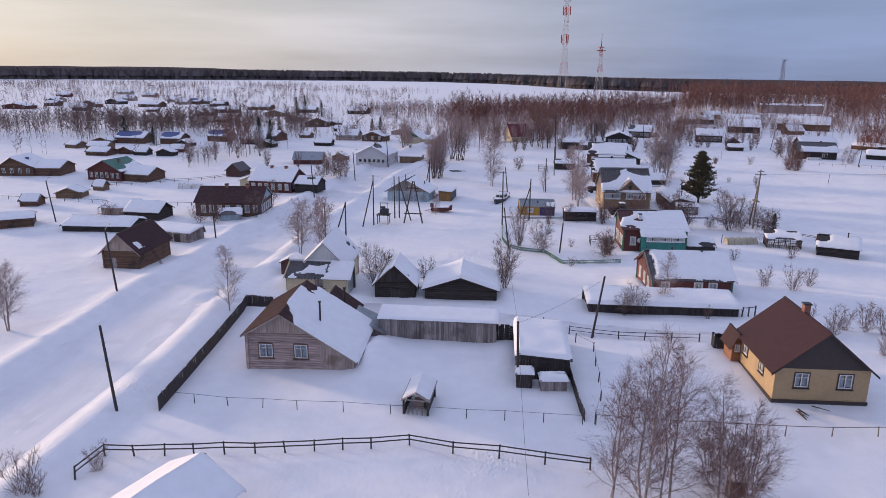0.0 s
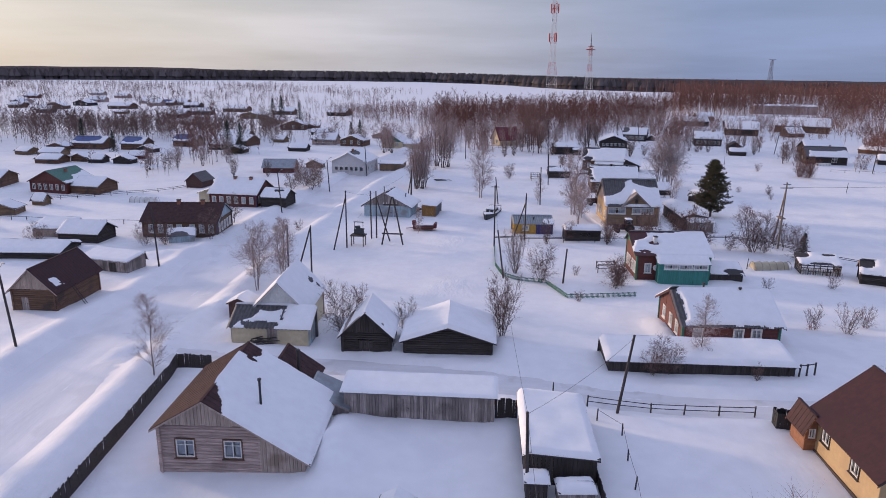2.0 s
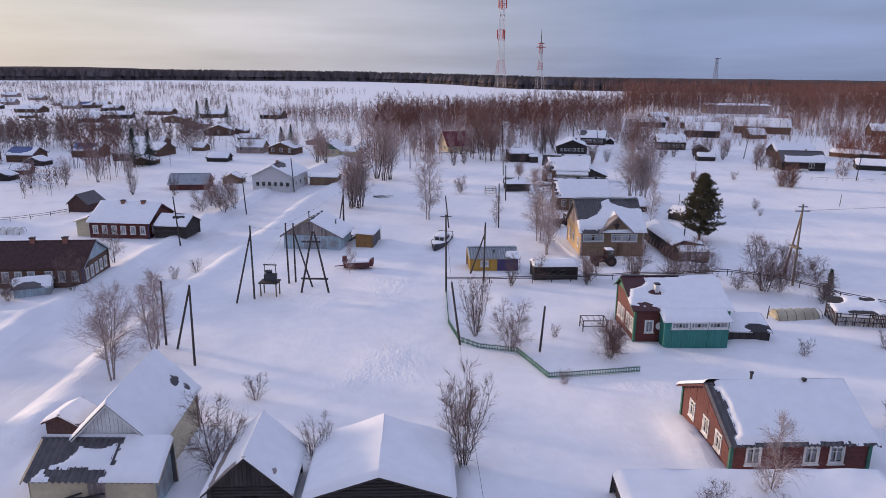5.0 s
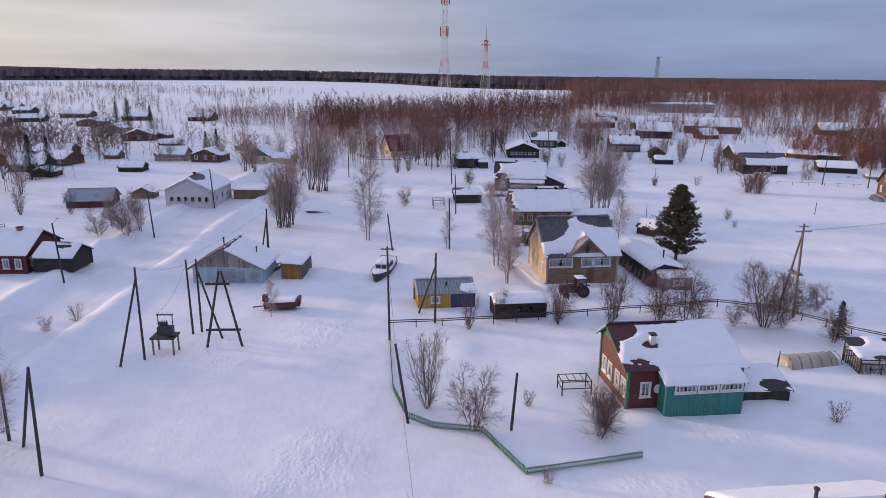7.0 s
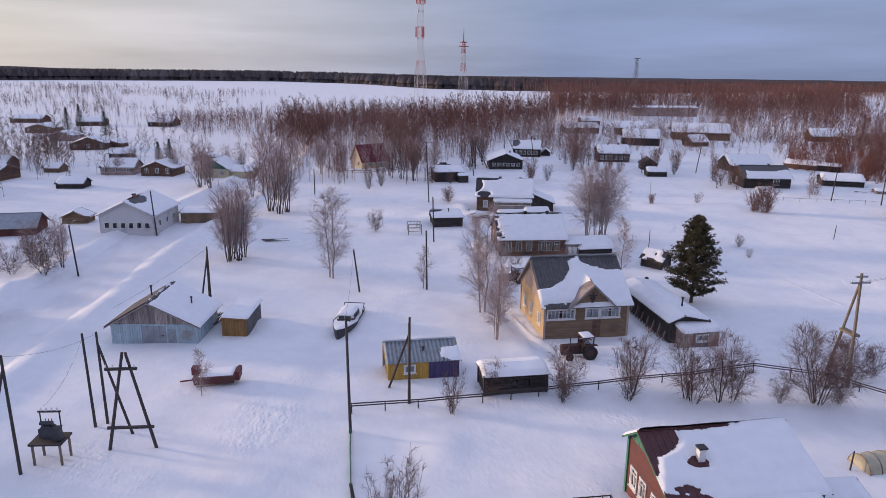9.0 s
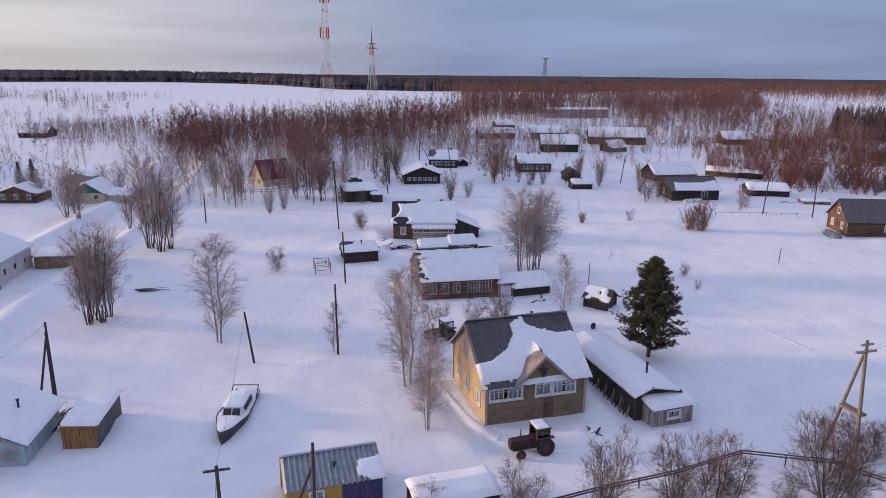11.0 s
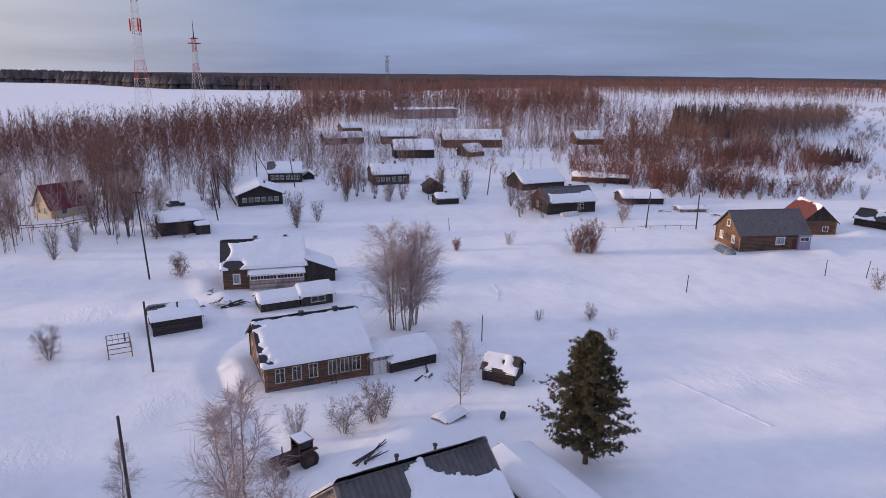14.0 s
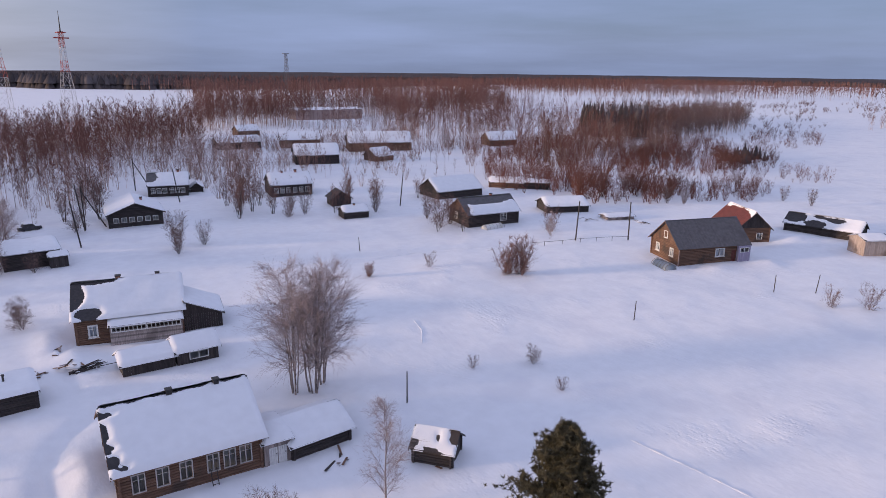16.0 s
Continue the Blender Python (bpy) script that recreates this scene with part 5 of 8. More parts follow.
# ---- trees ----
def bent(p, q, rnd, n, amount):
    """A slightly crooked run of points from p to q."""
    pts = [p.lerp(q, i / n) for i in range(n + 1)]
    for i in range(1, n):
        pts[i] += Vector((rnd.gauss(0, amount), rnd.gauss(0, amount), rnd.gauss(0, amount * 0.5)))
    return pts


def run(bag, pts, r0, r1, n):
    """One limb as a single skin through its points."""
    k0, m = len(bag.v), len(pts)
    for i, p in enumerate(pts):
        d = (pts[min(i + 1, m - 1)] - pts[max(i - 1, 0)]).normalized()
        a = d.orthogonal().normalized()
        b = d.cross(a)
        r = r0 + (r1 - r0) * i / (m - 1)
        bag.v += [tuple(p + (a * math.cos(6.2832 * j / n) + b * math.sin(6.2832 * j / n)) * r) for j in range(n)]
    for i in range(m - 1):
        for j in range(n):
            c, e = k0 + i * n + j, k0 + i * n + (j + 1) % n
            bag.f.append((c, e, e + n, c + n))


def aside(d, spread, rnd, rise=0.0):
    """A direction that leaves d by about spread degrees, bent up or down by rise."""
    a = d.orthogonal().normalized()
    b = d.cross(a)
    t, w = rnd.uniform(0, 6.2832), radians(spread * rnd.uniform(0.6, 1.35))
    q = d * math.cos(w) + (a * math.cos(t) + b * math.sin(t)) * math.sin(w)
    return (q + Vector((0, 0, rise))).normalized()


def make_tree(name, label, seed, h, stems, fan, low, n1, n2, n3, long, spread, rise, bark, twig, r, droop=0.0, fine=0.011, fork=34):
    """A bare tree: leaning stems, rising limbs, branchlets, and a haze of fine twigs."""
    rnd = random.Random(seed)
    trunk, crown = Bag(), Bag()
    for s in range(stems):
        a = s * 2.399 + rnd.random()
        k = 1.0 if s == 0 else rnd.uniform(0.7, 1.0)
        o = 0.0 if stems == 1 else rnd.uniform(0.01, 0.03) * h
        f = fan * h * (rnd.uniform(0.2, 1.0) if stems > 1 else 0.2)
        foot = Vector((math.cos(a) * o, math.sin(a) * o, -0.4))
        head = Vector((math.cos(a) * (o + f), math.sin(a) * (o + f), h * k * 0.94))
        spine = bent(foot, head, rnd, 6, 0.007 * h)
        for i in range(1, 6):
            spine[i].z += f * 0.35 * math.sin(i / 6 * 3.1416) * -0.4
        run(trunk, spine, r * k, 0.01, 6)
        for i in range(n1):
            t = low + (0.99 - low) * ((i + rnd.random()) / n1)
            g = min(5, int(t * 6))
            p = spine[g].lerp(spine[g + 1], t * 6 - g)
            d0 = (spine[g + 1] - spine[g]).normalized()
            full = ((1 - t) / (1 - low)) ** 0.6 * min(1.0, 0.55 + (t - low) * 1.6) + 0.1
            L = long * h * k * full * rnd.uniform(0.55, 1.2)
            d1 = aside(d0, spread, rnd)
            q1 = p + d1 * L * 0.5
            d1b = (d1 + Vector((0, 0, rise))).normalized()
            q2 = q1 + d1b * L * 0.5 + Vector((rnd.gauss(0, 0.05), rnd.gauss(0, 0.05), 0)) * L
            run(trunk, [p, q1, q2], max(0.014, r * 0.34 * (1 - 0.7 * t)), 0.007, 3)
            for q in range(n2):
                u = rnd.uniform(0.1, 1.0)
                c, dd = (p.lerp(q1, u * 2), d1) if u < 0.5 else (q1.lerp(q2, u * 2 - 1), d1b)
                d2 = aside(dd, fork, rnd, rise * 0.5 - droop * 0.3)
                e = L * rnd.uniform(0.28, 0.58) * (1.25 - 0.5 * u) + 0.18
                c2 = c + d2 * e
                crown.spike(c, c2, fine * 1.15)
                for w in range(n3):
                    m = c.lerp(c2, rnd.uniform(0.1, 1.0))
                    crown.blade(m, m + aside(d2, 30, rnd, -droop) * (0.55 * e + 0.2) * rnd.uniform(0.7, 1.5), fine)
    ob = thing(name, 0, 0, 0, 0, label, "shrub" if "shrub" in name else "tree")
    part("trunk", trunk, bark, ob, smooth=True)
    part("crown", crown, twig, ob)
    return ob


PATTERN = {
    "birch_a": make_tree("birch_tree", "slender bare birch with pale bark and frosty twigs", 3, 10, 1, 0.1, 0.1, 38, 12, 6, 0.3, 44, 0.2, BIRCH_BARK, TWIG_BIRCH, 0.1, 0.3, 0.009),
    "birch_b": make_tree("birch_tree", "bare birch clump with pale stems and fine twigs", 5, 10, 5, 0.17, 0.24, 20, 11, 6, 0.4, 50, 0.18, BIRCH_BARK, TWIG_BIRCH, 0.08, 0.25, 0.0075),
    "birch_c": make_tree("birch_tree", "tall bare birch with drooping frosty twigs", 8, 10, 2, 0.07, 0.12, 30, 12, 6, 0.3, 42, 0.2, BIRCH_BARK, TWIG_BIRCH, 0.095, 0.35, 0.009),
    "birch_d": make_tree("birch_tree", "bare brown birch with a slim forked stem and fine twigs", 6, 10, 2, 0.1, 0.14, 34, 10, 5, 0.34, 44, 0.22, BIRCH_BARK, TWIG_BROWN, 0.085, 0.3, 0.0055),
    "oval": make_tree("shrub_tree", "upright many-stemmed bare shrub tree in the snow", 11, 8, 16, 0.27, 0.06, 7, 6, 3, 0.27, 30, 0.32, BARK, TWIG_GREY, 0.024, 0.0, 0.010, 38),
    "round": make_tree("shrub_tree", "rounded bare apple shrub with grey twigs", 13, 5, 6, 0.3, 0.12, 11, 8, 5, 0.46, 46, 0.2, BARK, TWIG_GREY, 0.034, 0.0, 0.007, 44),
    "bush": make_tree("shrub", "low bare bush sticking out of the snow", 17, 3, 10, 0.4, 0.06, 5, 6, 3, 0.36, 32, 0.3, TWIG_GREY, TWIG_GREY, 0.012, 0.0, 0.006),
    "redbush": make_tree("shrub", "low red-brown bush sticking out of the snow", 19, 3, 16, 0.5, 0.06, 7, 6, 4, 0.34, 32, 0.3, TWIG_RED, TWIG_RED, 0.012, 0.0, 0.007),
    "clump": make_tree("alder_clump", "brown clump of bare alders with many trunks", 23, 11, 6, 0.2, 0.2, 12, 7, 4, 0.3, 38, 0.28, BARK, TWIG_RED, 0.08, 0.0, 0.014),
    "frost": make_tree("alder_clump", "clump of dark-stemmed alders with frosty pale twigs", 24, 11, 7, 0.24, 0.2, 13, 9, 5, 0.34, 42, 0.22, BARK, TWIG_SOFT, 0.08, 0.0, 0.010),
    "old": make_tree("bare_tree", "bare tree with dark spreading limbs", 29, 8, 3, 0.22, 0.16, 16, 10, 5, 0.4, 44, 0.2, BARK, TWIG_GREY, 0.075, 0.0, 0.008, 42),
}
for ob in PATTERN.values():
    ob.location = (0, 0, -400)


def plant(kind, x, y, h, ref, turn=None):
    """A copy of a pattern tree, ref metres tall, set at x, y and h metres tall."""
    src = PATTERN[kind]
    s = h / ref
    src.scale = (s, s, s)
    t = (x * 37.0 + y * 17.0) % 360 if turn is None else turn
    copy_thing(src, pose(x, y, at(x, y), 0, 0, t))


REF = {"birch_a": 10, "birch_b": 10, "birch_c": 10, "birch_d": 10, "oval": 8, "round": 5, "bush": 3, "redbush": 3, "clump": 11, "frost": 11, "old": 8}
for kind, spots in (
    ("birch_a", ((-12.2, 135.2, 4.6), (-30.4, 72.5, 7.9), (20.3, 79.4, 7.0), (-29, 109.1, 8.2), (11.2, 164.2, 6), (40.8, 168, 8.6), (103.8, 215.2, 5), (18.9, 151.5, 9.5), (19.4, 167.6, 6.5))),
    ("birch_b", ((-30.2, 101, 9.3), (42.2, 187, 12.6), (45.4, 187.6, 12.9), (43.8, 186.2, 13.4), (17.3, 145.2, 8.3), (-51.7, 64.7, 7.7), (-6, 262, 10), (19, 262, 10), (24, 258, 9))),
    ("birch_d", ((9.4, 38.6, 13.2), (11.6, 39.6, 11.6), (14.6, 38.2, 10.4), (8.0, 40.6, 10.0), (16.4, 39.6, 8.4))),
    ("birch_c", ((-1.4, 169.9, 13.4), (-28, 105.4, 8.9), (17.4, 154, 13.8), (-33.1, 246.2, 9.2), (0, 258, 11), (12, 256, 10))),
    ("oval", ((75.3, 262.6, 5.2), (76.2, 257.8, 5.9), (94.8, 240.9, 6.3), (95.6, 234.2, 5.5), (149.0, 223.8, 4.7), (151.4, 221.1, 5.5), (174.4, 210.6, 4.0), (173.7, 203.7, 4.5), (6.0, 237.1, 6.3), (9.1, 241.5, 6.3), (47.7, 246.4, 7.1), (51.8, 245.3, 4.7), (1.4, 85.0, 7.8), (-8.8, 84.6, 4.3), (4.0, 111.6, 7.6), (26.2, 129.6, 6.5), (20.2, 130.1, 4.4), (10.0, 129.4, 4.7), (89.6, 252.3, 7.5), (46.6, 242, 5.6), (25, 168.6, 3.8), (33.2, 168.8, 4.0), (-66, 192, 6), (-57, 192, 5))),
    ("round", ((20.8, 131.3, 4.8), (49.8, 131.3, 4.5), (52.1, 131.5, 3.9), (15.8, 133.8, 2.2), (14.2, 132.7, 3.6), (22.5, 221.5, 3.4), (65.8, 179.0, 2.3), (21.8, 243.8, 4.5), (26.3, 242.6, 3.3), (35.4, 266.3, 5.4), (-15.4, 84, 6.0), (7.4, 107.8, 5.6), (17.1, 105.6, 4.9), (16.6, 77.0, 3.8), (15.2, 76.6, 3.2), (31.8, 128.4, 6.6), (35.6, 128.4, 5.3), (42.9, 127, 7.8), (39.5, 127.3, 2.9), (44.9, 126.8, 4.2), (47.9, 122.2, 4.4), (16.6, 40.8, 5.6), (15.4, 43.5, 5.0), (28.9, 167.8, 3.7),
              (31.8, 168.4, 4.1), (6, 195, 4.2), (22.5, 218.4, 3.4), (-46, 125.5, 5), (-53, 123.5, 4), (-56, 122.5, 4), (-70.5, 117, 4.5), (-98, 120, 4), (-41, 174, 6), (-46, 176, 5), (-44, 180, 6))),
    ("bush", ((38.3, 73.8, 3.0), (40.5, 73.4, 3.6), (41.9, 72.5, 3.2), (38.9, 66.6, 2.2), (-30.4, 36.9, 3.4), (107.9, 219.5, 5.4), (76.0, 212.9, 2.5), (-27.3, 40.4, 2.2), (-29.6, 37.1, 1.9), (1.4, 91.6, 3.8), (-15.9, 96.4, 2.6), (46.5, 107.7, 2.3), (37.2, 106.3, 2.0), (36.3, 91, 3.0), (39.5, 90, 3.4), (42.5, 92, 2.8), (34.3, 73.5, 2.8), (36.5, 72.2, 3.0), (11.5, 100, 1.6), (12.5, 111, 1.6), (72.3, 257.4, 4.6), (108.7, 168.6, 3.0), (111.6, 165.2, 3.6), (-36, 133, 2), (-34, 136, 2.2), (60, 182, 1.6), (64, 173, 1.6), (20.5, 79, 1.9), (24.5, 76, 1.6))),
    ("redbush", ((85.3, 202.6, 5.8), (83.6, 203.6, 4.6), (17.9, 107.0, 3.6), (113, 190.5, 1.8), (66, 214, 2.2))),
    ("clump", ((-33.5, 242.1, 11.0), (-30.4, 238.1, 10.3), (-17.8, 230.8, 8.8), (-19.5, 227.5, 7.8), (-48.8, 268.4, 6.5), (-58.0, 274.1, 5.9), (-58.8, 265.1, 5.9), (-43.8, 263.7, 7.0), (-31.5, 269.1, 7.3), (-27.1, 263.6, 8.0), (42.2, 299.5, 9.9), (43.6, 292.7, 8.6), (71.0, 278.4, 11.8), (66.0, 275.3, 8.7), (72.1, 272.0, 7.4), (94.2, 260.2, 6.8), (91.5, 267.5, 6.7), (105.5, 260.1, 5.3), (176.4, 223.4, 6.8), (141.8, 237.1, 7.3), (146.8, 234.5, 8.7), (146.3, 248.1, 7.1), (12.3, 252.2, 8.2), (14.9, 250.9, 11.1), (17.8, 248.5, 12.2), (64, 262, 8.5), (67, 270, 9), (71, 262, 7.5), (35, 277, 8), (42, 283, 8.5), (97, 236, 6), (82, 256, 6.5), (-40, 178, 6), (-46, 182, 6.5), (-43.5, 187, 6), (-80, 206, 8), (-92, 199, 7), (-86, 203, 7), (-75, 212, 8), (-16.6, 180.8, 12.4), (-14.9, 181.6, 11.2), (-16.9, 179.4, 11.4), (-10.8, 211.5, 12), (-14.2, 213, 17.5), (-12.2, 210, 15), (-15.4, 179.6, 11.0), (65.3, 265.3, 9.5), (68.5, 267, 8), (38.7, 279.7, 9), (86, 258, 7.5), (-33, 250, 8))),
    ("old", ((27.2, 130.9, 6.5), (34.2, 128.3, 7.7), (48.4, 131.8, 4.9), (43.0, 127.2, 7.8), (-47.5, 140.5, 6), (90.3, 230.8, 6.4), (92.5, 233, 7), (94, 228, 6), (41, 276, 8), (31.5, 129.2, 5.5))),
):
    for x, y, h in spots:
        k = "frost" if kind == "clump" and (y < 216 or x < -25) else kind
        plant(k, x, y, h, REF[k])
for ob in PATTERN.values():
    for o in (*ob.children_recursive, ob):
        bpy.data.objects.remove(o)


def make_pine(x, y, h):
    """A full old pine: whorls of limbs, each with many tufts of needles."""
    rnd = random.Random(4)
    trunk, crown = Bag(), Bag()
    trunk.tube((0, 0, -0.4), (0.1, 0, h * 0.5), 0.24, 0.15, 8, caps=False)
    trunk.tube((0.1, 0, h * 0.5), (0.0, 0.1, h * 0.97), 0.15, 0.03, 8, caps=False)
    for k in range(130):
        t = 0.07 + 0.92 * (k / 130) ** 0.9
        z = h * t
        a = k * 2.399 + rnd.uniform(-0.4, 0.4)
        reach = h * 0.36 * min(1.0, (t + 0.14) / 0.34) * (1.02 - t) ** 0.72 * rnd.uniform(0.72, 1.08)
        root = Vector((0.05, 0, z))
        tip = Vector((math.cos(a) * reach, math.sin(a) * reach, z + reach * rnd.uniform(0.05, 0.5)))
        trunk.tube(root, tip, 0.05, 0.012, 4, caps=False)
        for j in range(9):
            c = root.lerp(tip, rnd.uniform(0.15, 1.0))
            e = c + Vector((math.cos(a) * 0.5 + rnd.gauss(0, 0.6), math.sin(a) * 0.5 + rnd.gauss(0, 0.6), rnd.uniform(0.0, 0.7))) * (0.25 + 0.22 * reach)
            trunk.spike(c, e, 0.015)
            for g in range(6):
                m = c.lerp(e, 0.3 + 0.14 * g) + Vector((rnd.gauss(0, 0.1), rnd.gauss(0, 0.1), rnd.gauss(0.05, 0.08)))
                for q in range(16):
                    d = Vector((rnd.gauss(0, 1), rnd.gauss(0, 1), rnd.gauss(0.5, 0.8))).normalized()
                    crown.blade(m, m + d * rnd.uniform(0.16, 0.36), 0.03)
    ob = thing("pine_tree", x, y, at(x, y), 0, "dense dark green pine standing in the snow field", "tree")
    part("trunk", trunk, BARK, ob)
    part("crown", crown, NEEDLES, ob)


def make_spruce(x, y, h, seed, label="small dark green spruce"):
    rnd = random.Random(seed)
    trunk, crown = Bag(), Bag()
    trunk.tube((0, 0, -0.3), (0, 0, h), 0.02 * h + 0.03, 0.01, 6, caps=False)
    n = int(16 * h) + 40
    for k in range(n):
        t = k / n
        z = h * (0.05 + 0.94 * t)
        a = k * 2.399
        reach = h * 0.27 * (1 - t) ** 0.8 * rnd.uniform(0.75, 1.1) + 0.05
        tip = Vector((math.cos(a) * reach, math.sin(a) * reach, z - reach * 0.35))
        crown.tube((0, 0, z), tip, 0.02, 0.005, 3, caps=False)
        for j in range(7):
            s = rnd.uniform(0.2, 1.0)
            c = Vector((0, 0, z)).lerp(tip, s)
            d = Vector((rnd.gauss(0, 1), rnd.gauss(0, 1), rnd.gauss(-0.2, 0.4))).normalized()
            crown.spike(c, c + d * rnd.uniform(0.12, 0.3) * (0.5 + h / 8), 0.06)
    ob = thing("spruce_tree", x, y, at(x, y), 0, label, "tree")
    part("trunk", trunk, BARK, ob)
    part("crown", crown, SPRUCE_GREEN, ob)


make_pine(44.8, 154.4, 11.2)
make_spruce(49.4, 123.6, 4.2, 2)
for i, (x, y, h) in enumerate(((-108, 366, 12), (-104, 368, 13), (-96, 372, 10), (-138, 246, 10), (-122, 236, 7), (-82, 232, 11), (-79, 235, 10), (-46, 268, 9), (-50, 272, 8))):
    make_spruce(x, y, h, 10 + i, "tall dark spruce between the village houses")


# ---- woods ----
def inside(x, y, poly):
    hit = np.zeros(len(x), bool)
    for (ax, ay), (bx, by) in zip(poly, poly[1:] + poly[:1]):
        if ay == by:
            continue
        cross = ((ay > y) != (by > y)) & (x < (bx - ax) * (y - ay) / (by - ay) + ax)
        hit ^= cross
    return hit


WOOD = [(-95, 420), (-80, 402), (-42, 345), (-22, 305), (-5, 292), (20, 284), (45, 296), (63, 345), (90, 352), (100, 430), (145, 445), (165, 410), (150, 352), (168, 312), (154, 268), (160, 244), (178, 226), (239, 250), (372, 278), (700, 330), (900, 900), (300, 1400), (120, 1000), (-70, 470)]
FIELD_LEFT = [(-90, 440), (20, 412), (100, 436), (150, 560), (225, 860), (130, 1250), (-800, 1060), (-220, 700)]
FIELD_RIGHT = [(320, 470), (493, 717), (650, 560), (770, 440), (900, 300), (560, 335), (441, 372), (335, 432)]
FAR_RIGHT = [(493, 725), (650, 568), (770, 448), (920, 310), (1700, 500), (1500, 1300), (500, 1400)]
CLEARING = [(210, 262), (330, 345), (520, 380), (560, 335), (330, 268), (250, 240)]
TRACK = [(90, 352), (100, 430), (110, 430), (96, 352)]


def scatter(n, x0, x1, y0, y1, seed, area=None, holes=()):
    rs = np.random.RandomState(seed)
    x, y = rs.uniform(x0, x1, n), rs.uniform(y0, y1, n)
    ok = np.ones(n, bool) if area is None else inside(x, y, area)
    for h in holes:
        ok &= ~inside(x, y, h)
    return x[ok], y[ok], rs


def spikes(base, tip, r, rs):
    """Many thin three-sided spikes at once: arrays of verts and faces."""
    d = tip - base
    d /= np.linalg.norm(d, axis=1, keepdims=True) + 1e-9
    a = np.cross(d, rs.normal(size=d.shape))
    a /= np.linalg.norm(a, axis=1, keepdims=True) + 1e-9
    b = np.cross(d, a)
    r = np.broadcast_to(r, (len(base),))[:, None]
    v = np.stack([base + a * r, base - a * r * 0.5 + b * r * 0.87, base - a * r * 0.5 - b * r * 0.87, tip], 1).reshape(-1, 3)
    k = np.arange(len(base))[:, None] * 4
    f = (k[:, :, None] + np.array([[0, 1, 3], [1, 2, 3], [2, 0, 3]])[None]).reshape(-1, 3)
    return v, f


def big_mesh(name, sets, mat):
    vs, fs, n = [], [], 0
    for v, f in sets:
        vs.append(v)
        fs.append(f + n)
        n += len(v)
    v, f = np.concatenate(vs), np.concatenate(fs)
    me = bpy.data.meshes.new(name)
    me.vertices.add(len(v))
    me.vertices.foreach_set("co", v.astype(np.float32).ravel())
    me.loops.add(f.size)
    me.loops.foreach_set("vertex_index", f.astype(np.int32).ravel())
    me.polygons.add(len(f))
    me.polygons.foreach_set("loop_start", np.arange(0, f.size, f.shape[1], dtype=np.int32))
    me.update(calc_edges=True)
    me.validate()
    me.materials.append(mat)
    return me


def wood_pattern(seed, stems, fan, low, n1, n2, n3, long, spread, rise):
    """One bare tree, a metre tall: starts and ends of its stems and of its twigs."""
    rnd = random.Random(seed)
    stem, twig = [], []
    for s in range(stems):
        a = s * 2.399 + rnd.random()
        k = 1.0 if s == 0 else rnd.uniform(0.7, 1.0)
        f = fan * (rnd.uniform(0.3, 1.0) if stems > 1 else 0.2)
        foot = Vector((math.cos(a) * 0.02, math.sin(a) * 0.02, 0))
        head = Vector((math.cos(a) * f, math.sin(a) * f, k))
        stem.append((foot, head))
        for i in range(n1):
            t = low + (1 - low) * (i + rnd.random()) / n1
            p, d0 = foot.lerp(head, t), (head - foot).normalized()
            L = long * k * (((1 - t) / (1 - low)) ** 0.6 * min(1.0, 0.55 + (t - low) * 1.6) + 0.1) * rnd.uniform(0.6, 1.2)
            d1 = aside(d0, spread, rnd, rise)
            q = p + d1 * L
            twig.append((p, q))
            for j in range(n2):
                c = p.lerp(q, rnd.uniform(0.2, 1.0))
                d2 = aside(d1, 32, rnd, rise * 0.6)
                e = c + d2 * L * rnd.uniform(0.4, 0.8)
                twig.append((c, e))
                for w in range(n3):
                    m = c.lerp(e, rnd.uniform(0.2, 1.0))
                    twig.append((m, m + aside(d2, 45, rnd) * L * rnd.uniform(0.2, 0.4)))
    return tuple(np.array([[v[:] for v in pq] for pq in q]) for q in (stem, twig))


def blades(base, tip, r, rs):
    """Many hair-thin twigs at once."""
    d = tip - base
    a = np.cross(d, rs.normal(size=d.shape))
    a *= np.broadcast_to(r, (len(base),))[:, None] / (np.linalg.norm(a, axis=1, keepdims=True) + 1e-9)
    v = np.stack([base + a, base - a, tip], 1).reshape(-1, 3)
    return v, np.arange(len(v)).reshape(-1, 3)


TALL = [wood_pattern(i, 1, 0.1, 0.22, 18, 12, 0, 0.25, 42, 0.25) for i in range(6)] + [wood_pattern(9, 2, 0.13, 0.24, 10, 11, 0, 0.24, 40, 0.25)]
SLIM = [wood_pattern(60 + i, 1, 0.1, 0.2, 12, 8, 0, 0.28, 44, 0.22) for i in range(5)]
BROAD = [wood_pattern(20 + i, 3, 0.17, 0.2, 7, 9, 0, 0.26, 42, 0.25) for i in range(4)]
SCRUB = [wood_pattern(30 + i, 8, 0.42, 0.05, 3, 5, 0, 0.36, 32, 0.3) for i in range(4)]
FAR_TREE = [wood_pattern(40 + i, 1, 0.1, 0.2, 6, 2, 0, 0.28, 38, 0.3) for i in range(4)]
DEEP = [wood_pattern(50 + i, 1, 0.1, 0.24, 11, 7, 0, 0.27, 42, 0.25) for i in range(5)]


